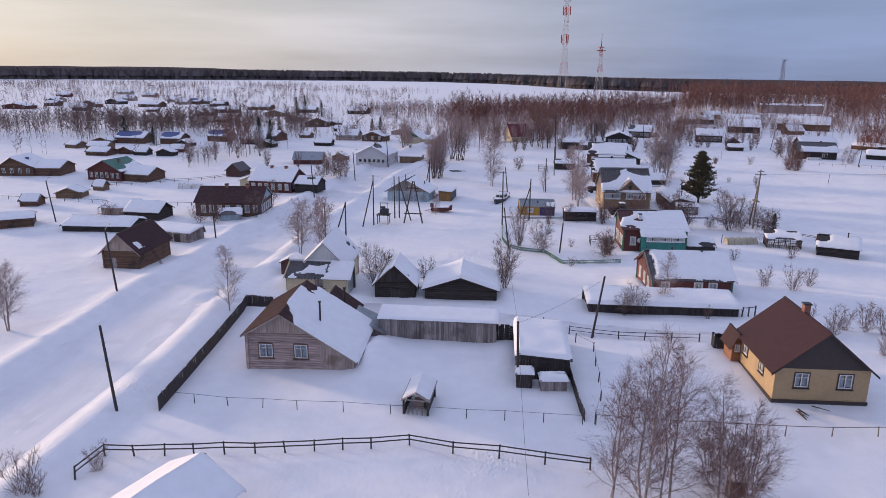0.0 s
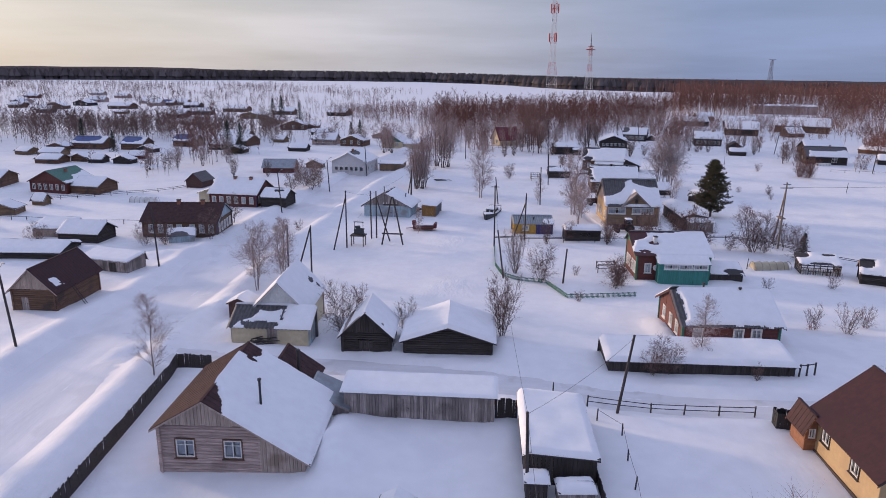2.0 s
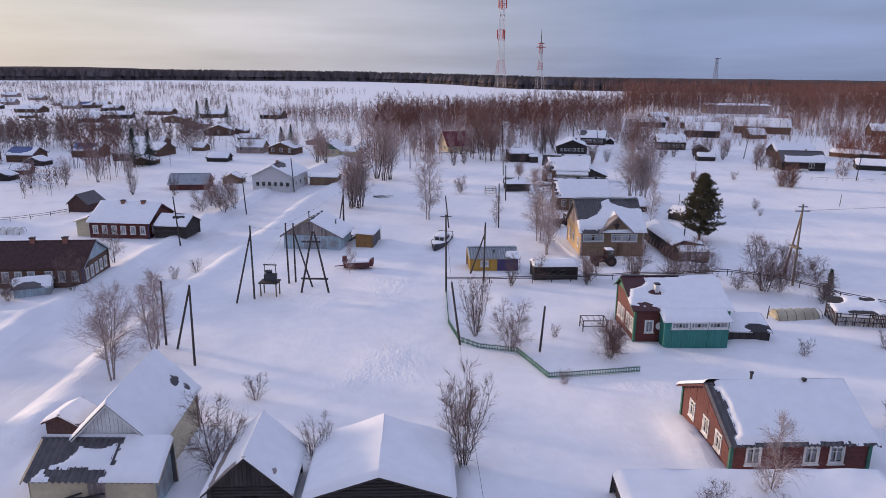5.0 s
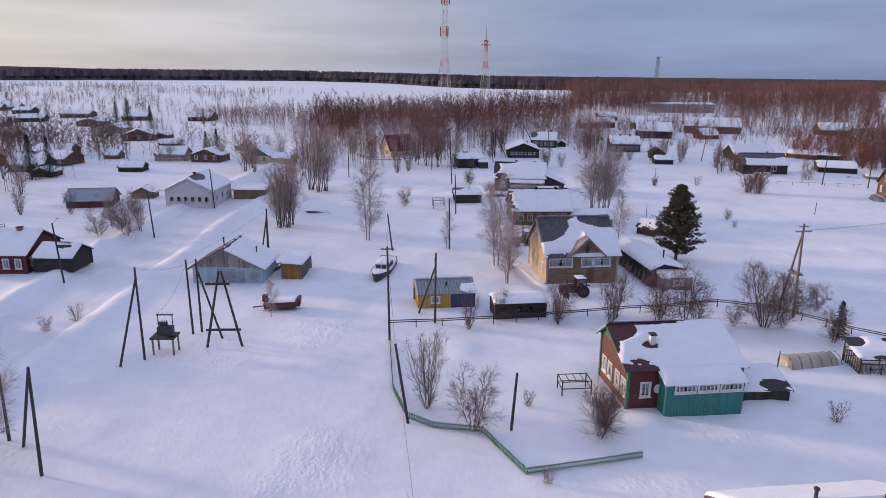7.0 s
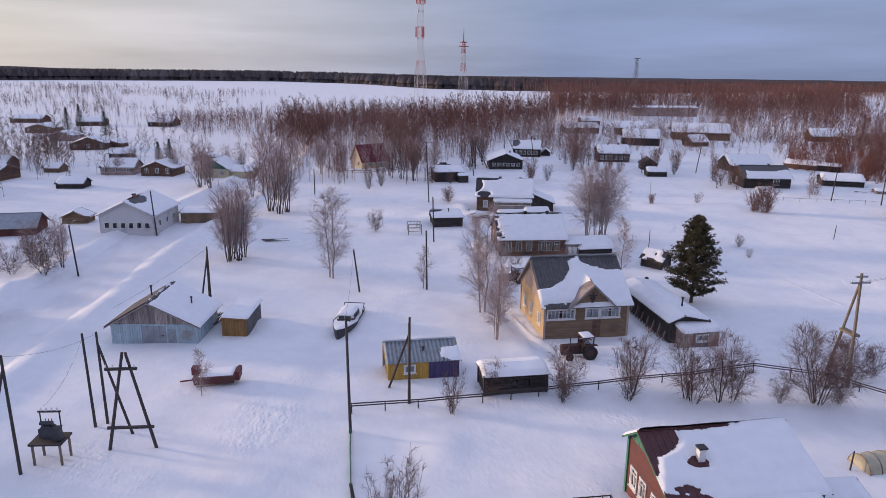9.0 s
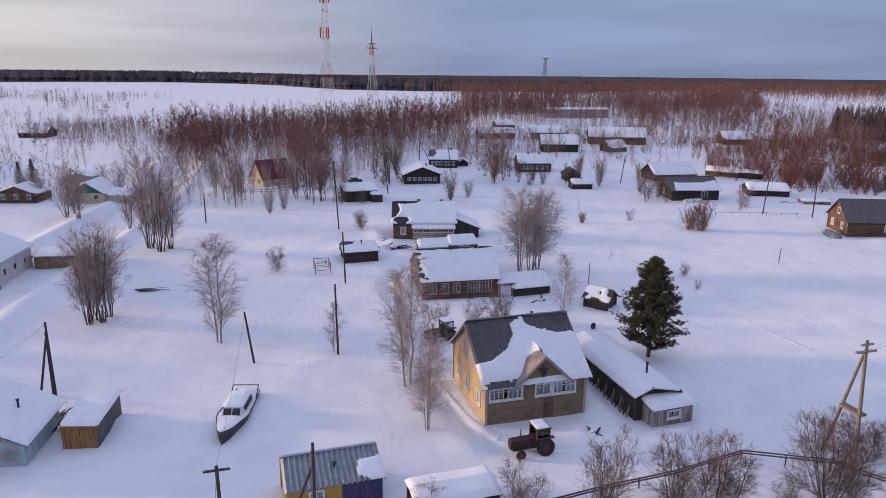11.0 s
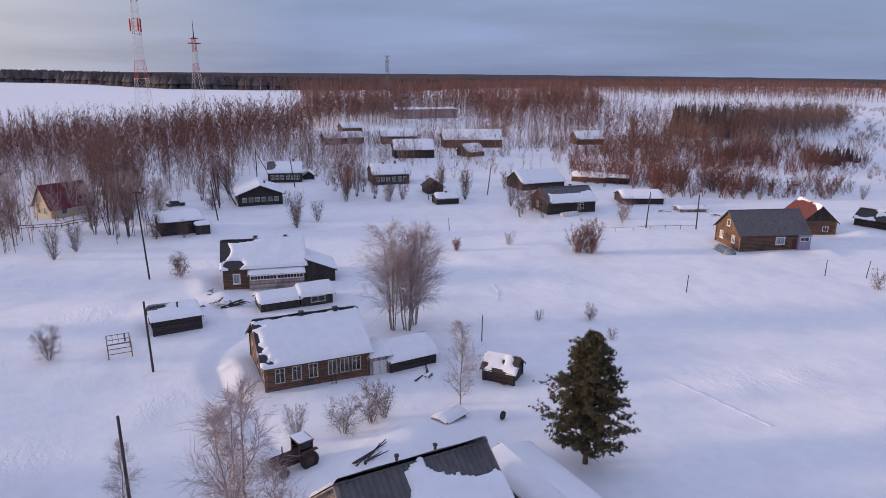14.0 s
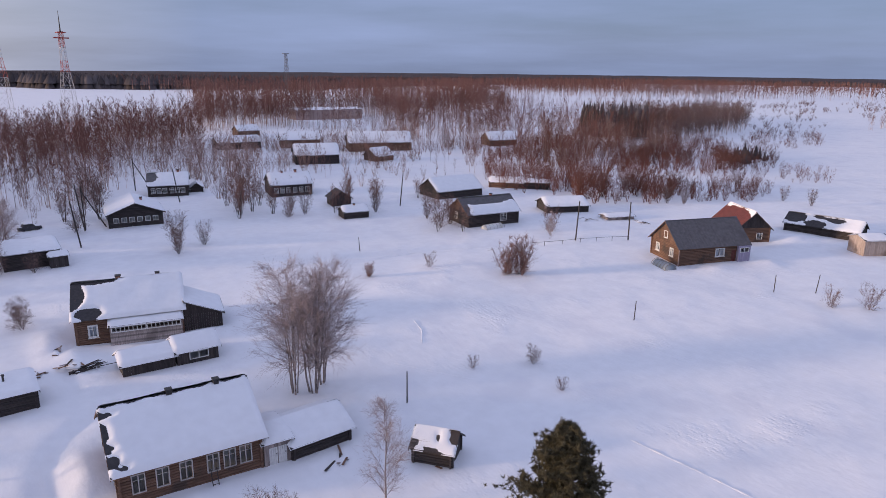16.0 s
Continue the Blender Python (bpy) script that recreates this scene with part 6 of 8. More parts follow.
def bare_wood(name, label, x, y, rs, h0, h1, kinds, stem_r, twig_r, trunk_mat, twig_mat, slim=1.0):
    """A wood of bare trees grown from a few patterns, each turned and scaled its own way."""
    z, h = land(x, y), rs.uniform(h0, h1, len(x)) * (1 + 0.18 * wobble(x, y, 60, 2))
    pick, turn = rs.randint(0, len(kinds), len(x)), rs.uniform(0, 6.283, len(x))
    stems, twigs = [], []
    for k, pattern in enumerate(kinds):
        i = np.nonzero(pick == k)[0]
        c, s = np.cos(turn[i])[:, None, None], np.sin(turn[i])[:, None, None]
        hh = h[i][:, None, None]
        wd = hh * slim * rs.uniform(0.8, 1.25, len(i))[:, None, None]
        for q, out, r, make in ((pattern[0], stems, stem_r, spikes), (pattern[1], twigs, twig_r, blades)):
            P = np.stack([x[i][:, None, None] + (q[None, ..., 0] * c - q[None, ..., 1] * s) * wd, y[i][:, None, None] + (q[None, ..., 0] * s + q[None, ..., 1] * c) * wd, z[i][:, None, None] - 0.2 + q[None, ..., 2] * hh], -1).reshape(-1, 2, 3)
            out.append(make(P[:, 0], P[:, 1], np.repeat(h[i] * r, len(q)), rs))
    ob = thing(name, 0, 0, 0, 0, label, "wood", kind="stuff")
    part("trunks", big_mesh("trunks", stems, trunk_mat), trunk_mat, ob)
    part("twigs", big_mesh("twigs", twigs, twig_mat), twig_mat, ob)


x, y, rs = scatter(26000, -100, 420, 270, 520, 1, WOOD, (FIELD_LEFT, FIELD_RIGHT, CLEARING, TRACK))
keep = rs.uniform(size=len(x)) < np.where(wobble(x, y, 55, 3) > -0.45, 0.75, 0.3)
keep &= ~((np.abs(x - 195) < 26) & (y > 440) & (y < 496)) & ~((np.abs(x - 128) < 42) & (y > 290) & (y < 385) & (rs.uniform(size=len(x)) < 0.85)) & ~((np.abs(x - 191) < 14) & (y > 290) & (y < 340))
keep &= (x > 108) | (rs.uniform(size=len(x)) < np.interp(y, [284, 335, 375, 425], [0.22, 0.5, 0.9, 1.0]))
keep &= (x < 150) | (y > 440) | (rs.uniform(size=len(x)) < np.where(wobble(x, y, 40, 6) > 0.0, 0.5, 0.22))
keep &= (x < 235) | (y > 470) | (rs.uniform(size=len(x)) < 0.3)
grey = keep & (rs.uniform(size=len(x)) < np.where((x > 150) & (y < 440), 0.4, 0.08))
bare_wood("aspen_wood", "grey frosted aspens mixed into the birch wood", x[grey], y[grey], rs, 6, 12, BROAD, 0.005, 0.0021, FOREST_TRUNK, FROST_TWIG)
deep = keep & ~grey & (y > 385)
tall = np.interp(x[deep], [-90, 0, 60], [0.45, 0.8, 1.0])
bare_wood("deep_birch_wood", "dense red-brown birch wood beyond the farm", x[deep], y[deep], rs, 9.5 * tall, 16 * tall, DEEP, 0.005, 0.0034, FOREST_TRUNK, FOREST_TWIG)
keep &= ~grey & ~deep
keep &= (x > -26) | (rs.uniform(size=len(x)) < 0.3)
lift = np.interp(x, [-70, -25, 5], [0.4, 0.65, 1.0])
bare_wood("birch_wood", "tall red-brown bare birch wood behind the village", x[keep], y[keep], rs, 8.5 * lift[keep], 15.0 * lift[keep], TALL + BROAD[:2], 0.0048, 0.0022, FOREST_TRUNK, FOREST_TWIG)
x, y, rs = scatter(900, -85, 80, 292, 420, 17, [(-84, 408), (-42, 345), (-22, 312), (-5, 298), (20, 290), (45, 300), (63, 345), (78, 352), (40, 400), (-20, 420)])
bare_wood("wood_undergrowth", "thin brown undergrowth beneath the birches", x, y, rs, 1.5, 4.0, FAR_TREE, 0.008, 0.009, BARK, TWIG_RED)
x, y, rs = scatter(9500, -120, 900, 520, 1250, 2, WOOD, (FIELD_LEFT, FIELD_RIGHT))
bare_wood("far_birch_wood", "brown bare wood stretching to the horizon", x, y, rs, 11, 17, FAR_TREE, 0.010, 0.016, FOREST_TRUNK, FOREST_TWIG)
for area, n, h0, h1, seed in (([(128, 262), (133, 233), (150, 223), (163, 232), (156, 262), (147, 288)], 6500, 3.5, 8.0, 3), ([(152, 224), (165, 214), (182, 217), (190, 226), (172, 236), (155, 238)], 9000, 2.0, 4.6, 23),
                              ([(160, 300), (166, 268), (200, 252), (240, 284), (232, 306), (190, 322)], 5000, 3.0, 6.5, 24), ([(208, 244), (226, 238), (262, 262), (256, 276), (232, 268)], 4600, 2.5, 5.0, 25),
                              ([(166, 338), (160, 300), (232, 306), (262, 300), (300, 330), (250, 348)], 3000, 2.5, 6.0, 26), ([(262, 262), (300, 262), (352, 290), (334, 310), (272, 284)], 2600, 2.0, 4.5, 28), ([(176, 262), (192, 236), (232, 250), (262, 292), (236, 296), (200, 280)], 4200, 3.0, 6.5, 35), ([(176, 232), (205, 214), (240, 226), (225, 238), (190, 240)], 2600, 1.6, 4.0, 29)):
    x, y, rs = scatter(n, 120, 360, 205, 360, seed, area)
    keep = wobble(x, y, 21, seed) + 0.5 * wobble(x, y, 9, 5) > -0.45
    bare_wood("willow_thicket", "red-brown willow thicket in the snow", x[keep], y[keep], rs, h0, h1, SCRUB, 0.005, 0.005, WILLOW, WILLOW)
x, y, rs = scatter(5200, 230, 420, 280, 400, 27, [(236, 318), (262, 296), (330, 314), (400, 352), (392, 385), (330, 372), (300, 362), (250, 345)])
keep = rs.uniform(size=len(x)) < np.interp(x, [240, 320, 400], [0.9, 0.8, 0.4])
bare_wood("hedge_wood", "grey-brown strip of bare trees before the white field", x[keep], y[keep], rs, 7, 12.5, DEEP, 0.005, 0.0036, FOREST_TRUNK, FOREST_GREY)
x, y, rs = scatter(3600, 490, 1500, 300, 1300, 13, FAR_RIGHT)
bare_wood("right_far_wood", "brown wood beyond the white field", x, y, rs, 10, 16, FAR_TREE, 0.010, 0.026, FOREST_TRUNK, FOREST_TWIG, 1.2)
x, y, rs = scatter(110, -6, 24, 233, 268, 14, [(-6, 262), (0, 236), (5, 235), (11, 240), (22, 246), (23, 264), (14, 265), (5, 259)])
keep = np.abs(x - 8) > 7
bare_wood("cottage_birches", "tall bare birches round the maroon-roofed cottage", x[keep], y[keep], rs, 7, 13, TALL, 0.006, 0.0022, BARK, TWIG_RED)
x, y, rs = scatter(150, -30, 2, 266, 358, 15, [(-25, 357), (-4, 348), (-2, 301), (-5, 272), (-16, 271)])
bare_wood("corner_birches", "tall brown birches beside the road's end", x, y, rs, 10, 18, TALL, 0.005, 0.0022, FOREST_TRUNK, FOREST_TWIG)
x, y, rs = scatter(60, 13, 24, 262, 300, 16)
bare_wood("cottage_thicket", "brown bare trees behind the maroon-roofed cottage", x, y, rs, 8, 15, TALL, 0.006, 0.0022, BARK, TWIG_RED)
x, y, rs = scatter(900, 66, 178, 276, 380, 31)
keep = (wobble(x, y, 30, 2) > -0.25) & ((y > 306) | (rs.uniform(size=len(x)) < 0.4))
bare_wood("farm_trees", "bare trees and bushes between the farm barns", x[keep], y[keep], rs, 3, 9, SLIM + SCRUB, 0.005, 0.0036, FOREST_TRUNK, TWIG_RED)
x, y, rs = scatter(1100, -60, 130, 230, 350, 4, [(-12, 250), (-4, 238), (10, 262), (24, 268), (40, 286), (60, 318), (70, 300), (95, 300), (100, 352), (60, 345), (40, 300), (-20, 310), (-30, 280)])
bare_wood("wood_edge", "loose bare birches at the wood's edge", x, y, rs, 4.5, 11, SLIM + BROAD, 0.0055, 0.0026, FOREST_TRUNK, TWIG_SOFT)
x, y, rs = scatter(2400, -300, -60, 220, 345, 21, [(-270, 244), (-150, 244), (-140, 262), (-112, 284), (-88, 262), (-70, 268), (-90, 318), (-140, 322), (-290, 290)])
keep = wobble(x, y, 34, 2) > -0.45
bare_wood("village_grove", "brown grove of bare trees behind the blue roofs", x[keep], y[keep], rs, 6, 11.5, SLIM + BROAD[:1], 0.005, 0.0042, BARK, TWIG_GREY, 1.2)
x, y, rs = scatter(6800, -480, -70, 205, 640, 5)
keep = ((wobble(x, y, 90, 2) + wobble(x, y, 37, 1) > 0.25) & (rs.uniform(size=len(x)) < 0.48))
bare_wood("village_trees", "bare brown trees between the far houses", x[keep], y[keep], rs, 4, 9.5, SLIM[:2] + FAR_TREE, 0.007, 0.0085, TWIG_GREY, TWIG_GREY, 1.35)
x, y, rs = scatter(158, -174, -115, 257, 295, 51, [(-150, 257), (-115, 262), (-126, 291), (-174, 295)])
bare_wood("roadside_grove", "dense dark grove of bare trees behind the blue roofs", x, y, rs, 6, 11, SLIM + TALL, 0.006, 0.0046, BARK, TWIG_GREY, 1.3)
x, y, rs = scatter(44, -98, -75, 204, 237, 52, [(-85, 204), (-75, 210), (-87, 237), (-98, 230)])
bare_wood("corner_grove", "tall reddish bare birches beside the far houses", x, y, rs, 9, 15, TALL, 0.006, 0.0034, BARK, TWIG_RED, 1.1)
x, y, rs = scatter(52, -96, -80, 186, 207, 53, [(-88, 186), (-80, 191), (-88, 207), (-96, 201)])
bare_wood("garden_thicket", "low dark bare bushes and trees by a snowy yard", x, y, rs, 4, 7.5, SLIM + BROAD[:1], 0.006, 0.0042, BARK, TWIG_GREY, 1.3)
x, y, rs = scatter(66, -131, -98, 269, 314, 54, [(-117, 269), (-98, 283), (-110, 314), (-131, 299)])
bare_wood("middle_grove", "bare brown trees among the far village roofs", x, y, rs, 6, 10, SLIM + TALL, 0.006, 0.0046, BARK, TWIG_GREY, 1.2)
x, y, rs = scatter(420, -110, -40, 225, 400, 41, [(-104, 300), (-84, 255), (-66, 250), (-46, 262), (-42, 300), (-52, 360), (-80, 395)])
keep = (wobble(x, y, 18, 3) > -0.2) & (rs.uniform(size=len(x)) < 0.7)
bare_wood("garden_trees", "bare dark garden trees among the roadside houses", x[keep], y[keep], rs, 3.5, 9, SLIM + BROAD[:1], 0.006, 0.0042, BARK, TWIG_GREY, 1.25)
x, y, rs = scatter(5000, -700, 0, 380, 760, 6, [(-62, 470), (-220, 690), (-500, 760), (-700, 600), (-420, 520), (-300, 560), (-130, 400), (-80, 380)])
keep = wobble(x, y, 80, 2) > -0.1
bare_wood("meadow_scrub", "thin brown scrub on the snow meadow", x[keep], y[keep], rs, 1.5, 5, FAR_TREE, 0.010, 0.02, WILLOW, TWIG_GREY, 1.7)
x, y, rs = scatter(9000, -900, -60, 640, 1150, 33, [(-120, 660), (-60, 740), (-260, 980), (-760, 1100), (-900, 820), (-420, 700)])
keep = wobble(x, y, 150, 4) + 0.5 * wobble(x, y, 50, 1) > -0.1
bare_wood("far_meadow_scrub", "long brown belts of scrub on the far meadow", x[keep], y[keep], rs, 3, 8, FAR_TREE, 0.010, 0.02, WILLOW, TWIG_GREY, 1.5)
x, y, rs = scatter(4000, 300, 1000, 290, 700, 7, [(330, 300), (700, 330), (900, 420), (700, 430), (560, 470), (420, 440), (330, 400)])
keep = wobble(x, y, 70, 5) > 0.15
bare_wood("field_scrub", "scattered brown scrub on the right-hand fields", x[keep], y[keep], rs, 1.5, 5, SCRUB, 0.008, 0.012, WILLOW, TWIG_GREY, 1.3)
x, y, rs = scatter(420, -60, 40, 380, 660, 8, [(-75, 430), (-55, 420), (-10, 500), (40, 600), (20, 620), (-40, 520)])
bare_wood("field_hedge", "row of bare bushes along the field", x, y, rs, 3, 8, FAR_TREE, 0.010, 0.014, WILLOW, FOREST_TWIG, 1.4)


def conifers(name, label, x, y, rs, h0, h1, tiers):
    n = len(x)
    z = land(x, y)
    h = rs.uniform(0.92, 1.08, n) * h0 if h1 is None else rs.uniform(h0, h1, n)
    sets = []
    for lo, hi, w in tiers:
        k = 5
        ang = np.arange(k) * 2 * math.pi / k + rs.uniform(0, 6, n)[:, None]
        r = (h * w * rs.uniform(0.8, 1.25, n))[:, None]
        ring = np.stack([x[:, None] + np.cos(ang) * r, y[:, None] + np.sin(ang) * r, np.broadcast_to((z + h * lo)[:, None], (n, k))], -1)
        tip = np.stack([x, y, z + h * hi], -1)[:, None]
        v = np.concatenate([ring, tip], 1).reshape(-1, 3)
        b = np.arange(n)[:, None, None] * (k + 1)
        f = (b + np.array([[i, (i + 1) % k, k] for i in range(k)])[None]).reshape(-1, 3)
        sets.append((v, f))
    tagged(new(name, big_mesh(name, sets, FIR)), label, "forest", kind="stuff")


def rim(a):
    """Distance of the dark forest's near edge from the village, by the direction in degrees clockwise from +y."""
    return np.interp(a, [-180, -75, -45, -20, -2, 6, 14, 24, 40, 60, 80, 180], [1500, 1500, 1500, 1420, 1300, 980, 960, 1000, 1500, 2100, 2100, 1500])


def forest_height(a):
    """Height of the dark forest by the same direction."""
    return np.interp(a, [-40, -20, 6, 20, 40], [21, 19.5, 17.5, 14.5, 13.5])


rs = np.random.RandomState(9)
a = rs.uniform(-75, 85, 9000)
r = rim(a) + rs.uniform(0, 90, len(a)) ** 1.15 + 20 * wobble(a, a * 0, 7, 2)
conifers("far_forest", "dark conifer forest along the horizon", 20 + r * np.sin(np.radians(a)), r * np.cos(np.radians(a)) + 60, rs, forest_height(a), None, ((-0.1, 0.9, 0.42), (0.35, 1.0, 0.34)))
x, y, rs = scatter(420, 235, 325, 310, 395, 12, [(243, 330), (262, 318), (280, 332), (290, 358), (270, 362), (250, 346)])
conifers("spruce_stand", "small dark stand of spruces in the thicket", x, y, rs, 8, 15, ((0.04, 0.5, 0.2), (0.28, 0.78, 0.15), (0.55, 1.0, 0.09)))
x, y, rs = scatter(26, 224, 240, 250, 262, 15)
conifers("young_pines", "few young pines at the thicket's rim", x, y, rs, 2, 6, ((0.04, 0.5, 0.24), (0.28, 0.78, 0.18), (0.55, 1.0, 0.11)))


def far_canopy():
    """The tops of the forest behind its edge, out to the horizon."""
    bag = Bag()
    az = np.arange(-180, 181, 1.0)
    rings = [60, 140, 260, 420, 640, 900, 1250, 1700, 2250, 2800]
    for k, q in enumerate(rings):
        for a in az:
            r = min(float(rim(a)) + q, 4850) if k < 9 else 4880.0
            zz = float(forest_height(a)) * float(np.interp(a, [6, 22], [0.8, 0.52])) + 0.5 * math.sin(a * 1.7 + k) + 0.5 * math.sin(a * 5.1 + 2 * k) + 0.5 * math.sin(a * 11.3 + k)
            bag.v.append((20 + r * math.sin(radians(a)), 60 + r * math.cos(radians(a)), (zz if k else 4.0) - min(max((a + 8) / 30, 0), 1) * min(max((100 - a) / 15, 0), 1) * min(max((r - 600) / 1400, 0), 2.6) * 15.6 - min(max((22 - a) / 30, 0), 1) * min(max((a + 26) / 20, 0), 1) * min(max((r - 1480) / 850, 0), 4) * 12.0))
    n = len(az)
    for k in range(len(rings) - 1):
        for i in range(n - 1):
            j = k * n + i
            bag.f.append((j, j + 1, j + n + 1, j + n))
    tagged(new("forest_backdrop", bag.mesh("forest_backdrop", FIR)), "dark distant forest up to the horizon", "forest", kind="structure")


far_canopy()


# ---- poles, masts, fences ----
def utility_pole(x, y, h, lean=(0, 0), arms=0, mat=POLE_WOOD, lamp=False, r=0.13, label="dark wooden utility pole", name="utility_pole"):
    ob = thing(name, x, y, at(x, y), 0, label, "pole", "village poles")
    b = Bag()
    b.tube((0, 0, -0.5), (lean[0], lean[1], h), r, r * 0.75, 8)
    part("pole", b, mat, ob, smooth=False)
    for k in range(arms):
        z = h - 0.25 - 0.5 * k
        ox, oy = lean[0] * z / h, lean[1] * z / h
        b = Bag()
        b.box(ox - 0.7, oy - 0.06, z - 0.05, ox + 0.7, oy + 0.06, z + 0.05)
        arm = part("cross_arm", b, mat, ob)
        for s in (-0.6, 0, 0.6):
            b = Bag()
            b.tube((ox + s, oy, z + 0.05), (ox + s, oy, z + 0.2), 0.04, 0.03, 6)
            part("insulator", b, WHITE_PAINT, arm, "white insulator")
    if lamp:
        b = Bag()
        b.tube((lean[0], lean[1], h - 0.2), (lean[0] + 0.9, lean[1] - 0.5, h + 0.7), 0.03, 0.03, 5)
        b.tube((lean[0] + 0.9, lean[1] - 0.5, h + 0.7), (lean[0] + 1.25, lean[1] - 0.7, h + 0.75), 0.09, 0.06, 6)
        part("lamp_arm", b, STEEL, ob)
    return ob


for x, y, h, lx, ly in ((-30.4, 48.4, 7.3, -0.75, 0.3), (-46.4, 77.0, 7.8, -0.9, 0.4), (-46.9, 108.5, 8.5, -0.4, 0.2), (-82.6, 119.8, 7.8, -0.9, 0), (10.4, 68.6, 6.7, 1.0, 0.3), (-28.4, 109.4, 7.0, 0.1, 0), (-41.2, 150.4, 8.2, -0.5, 0), (-36.9, 175.0, 7.5, -0.4, 0), (-31.5, 196, 7.9, -0.4, 0),
                        (1.2, 127.0, 10.2, -0.1, 0), (2.3, 109.2, 6.8, -1.0, 0.3), (10.3, 107.3, 4.9, 0.35, 0), (6.4, 131.5, 8.2, 0.1, 0), (2.6, 163.5, 5.9, -0.7, 0), (11.6, 163.6, 8.2, -0.1, 0), (15.5, 187.8, 7.7, -0.2, 0), (-6.3, 230.9, 5.8, 0, 0), (18.3, 219.5, 13.0, -0.6, 0), (-16.1, 160.1, 6.7, 0.1, 0),
                        (97.3, 255, 7.1, 0.9, 0), (106.5, 211.6, 7.0, 0.5, 0), (114.5, 206.5, 6.9, 0, 0), (37, 267, 8.6, -0.9, 0), (34.5, 255.2, 8.0, -0.9, 0), (58.8, 284.8, 7.4, -1, 0), (2.4, 57.0, 6.0, -0.2, 0.2), (-19.8, 130.5, 8.3, -0.1, 0)):
    utility_pole(x, y, h, (lx, ly), lamp=(x, y) in ((-46.4, 77.0), (-82.6, 119.8), (-36.9, 175.0), (-41.2, 150.4)), arms=1 if h > 9 else 0)
for x, y, h, lx in ((84.2, 180.6, 2.5, 0.15), (108.3, 176.1, 2.5, 0), (71.7, 227, 2.4, -0.2), (112.5, 172.5, 2.6, 0.6), (6.2, 62.5, 2.2, 0.3), (5.6, 72.5, 1.0, 0), (50.2, 179.6, 3.2, 0), (13.5, 197, 0.9, 0), (38.5, 117, 1.6, 0.1)):
    utility_pole(x, y, h, (lx, 0), r=0.07, label="thin wooden stake in the snow", name="stake")


def strut_pole(x, y, h, fx, fy, label="wooden pole with a leaning strut", arms=0, mat=POLE_WOOD):
    """A pole with a second one propped against it from the foot fx, fy."""
    ob = utility_pole(x, y, h, (0, 0), arms, mat, label=label)
    b = Bag()
    b.tube((fx - x, fy - y, -0.4), (0, 0, h - 1.0), 0.12, 0.1, 8)
    part("strut", b, mat, ob)
    return ob


sp = utility_pole(-23.7, 104.1, 8.0, (-0.05, 0.6), label="wooden pole with a leaning strut")
b = Bag()
b.tube((-3.3, 4.4, -0.4), (-0.1, 0.65, 7.7), 0.12, 0.1, 8)
part("strut", b, POLE_WOOD, sp)
strut_pole(-22.8, 123.9, 9.4, -24.7, 122.4)
strut_pole(-19.0, 131.0, 8.2, -16.3, 128.9)
strut_pole(6.45, 131.6, 7.6, 4.7, 135.0)
strut_pole(-16.0, 160.4, 7.6, -17.0, 158.6)
strut_pole(37.2, 268.0, 8.2, 41.0, 268.6)
strut_pole(54.0, 305.0, 8.0, 57.5, 303.0)


def h_pole():
    ob = thing("power_pole", 48.2, 129.9, at(48.2, 129.9), 0, "leaning two-legged grey power pole with cross arm", "pole", "village poles")
    b = Bag()
    b.tube((0, 0, -0.4), (0.8, 1.6, 10.9), 0.17, 0.12, 8)
    part("pole", b, POLE_GREY, ob)
    b = Bag()
    b.tube((0.7, 4.0, -0.4), (0.85, 1.6, 10.2), 0.15, 0.11, 8)
    part("strut", b, POLE_GREY, ob)
    b = Bag()
    b.box(0.2, 0.6, 4.9, 0.9, 2.6, 5.1)
    part("brace", b, POLE_GREY, ob)
    b = Bag()
    b.box(-0.2, 1.45, 9.9, 1.8, 1.65, 10.05)
    b.box(0.2, 1.45, 10.5, 1.4, 1.62, 10.65)
    arm = part("cross_arm", b, STEEL, ob)
    for s in (-0.15, 0.8, 1.75):
        b = Bag()
        b.tube((s, 1.55, 10.1), (s, 1.55, 10.35), 0.05, 0.04, 6)
        part("insulator", b, WHITE_PAINT, arm, "white insulator")


h_pole()


def a_frame():
    """The A-shaped anchor support by the transformer."""
    x, y = -15.7, 126.6
    ob = thing("anchor_support", x, y, at(x, y), -3, "tall A-shaped wooden support with cross bars", "pole", "village poles")
    for sx in (-1.85, 1.85):
        b = Bag()
        b.tube((sx, 0, -0.4), (sx * 0.06, 0.3, 8.0), 0.14, 0.11, 8)
        part("leg", b, POLE_WOOD, ob)
    b = Bag()
    b.box(-1.75, -0.1, 1.75, 1.75, 0.1, 1.95)
    part("brace", b, POLE_WOOD, ob)
    b = Bag()
    b.box(-1.5, 0.1, 6.6, 0.9, 0.28, 6.8)
    arm = part("cross_arm", b, POLE_WOOD, ob)
    for s in (-1.4, -0.9, 0.7):
        b = Bag()
        b.tube((s, 0.2, 6.8), (s, 0.2, 7.05), 0.05, 0.04, 6)
        part("insulator", b, WHITE_PAINT, arm, "white insulator")


a_frame()


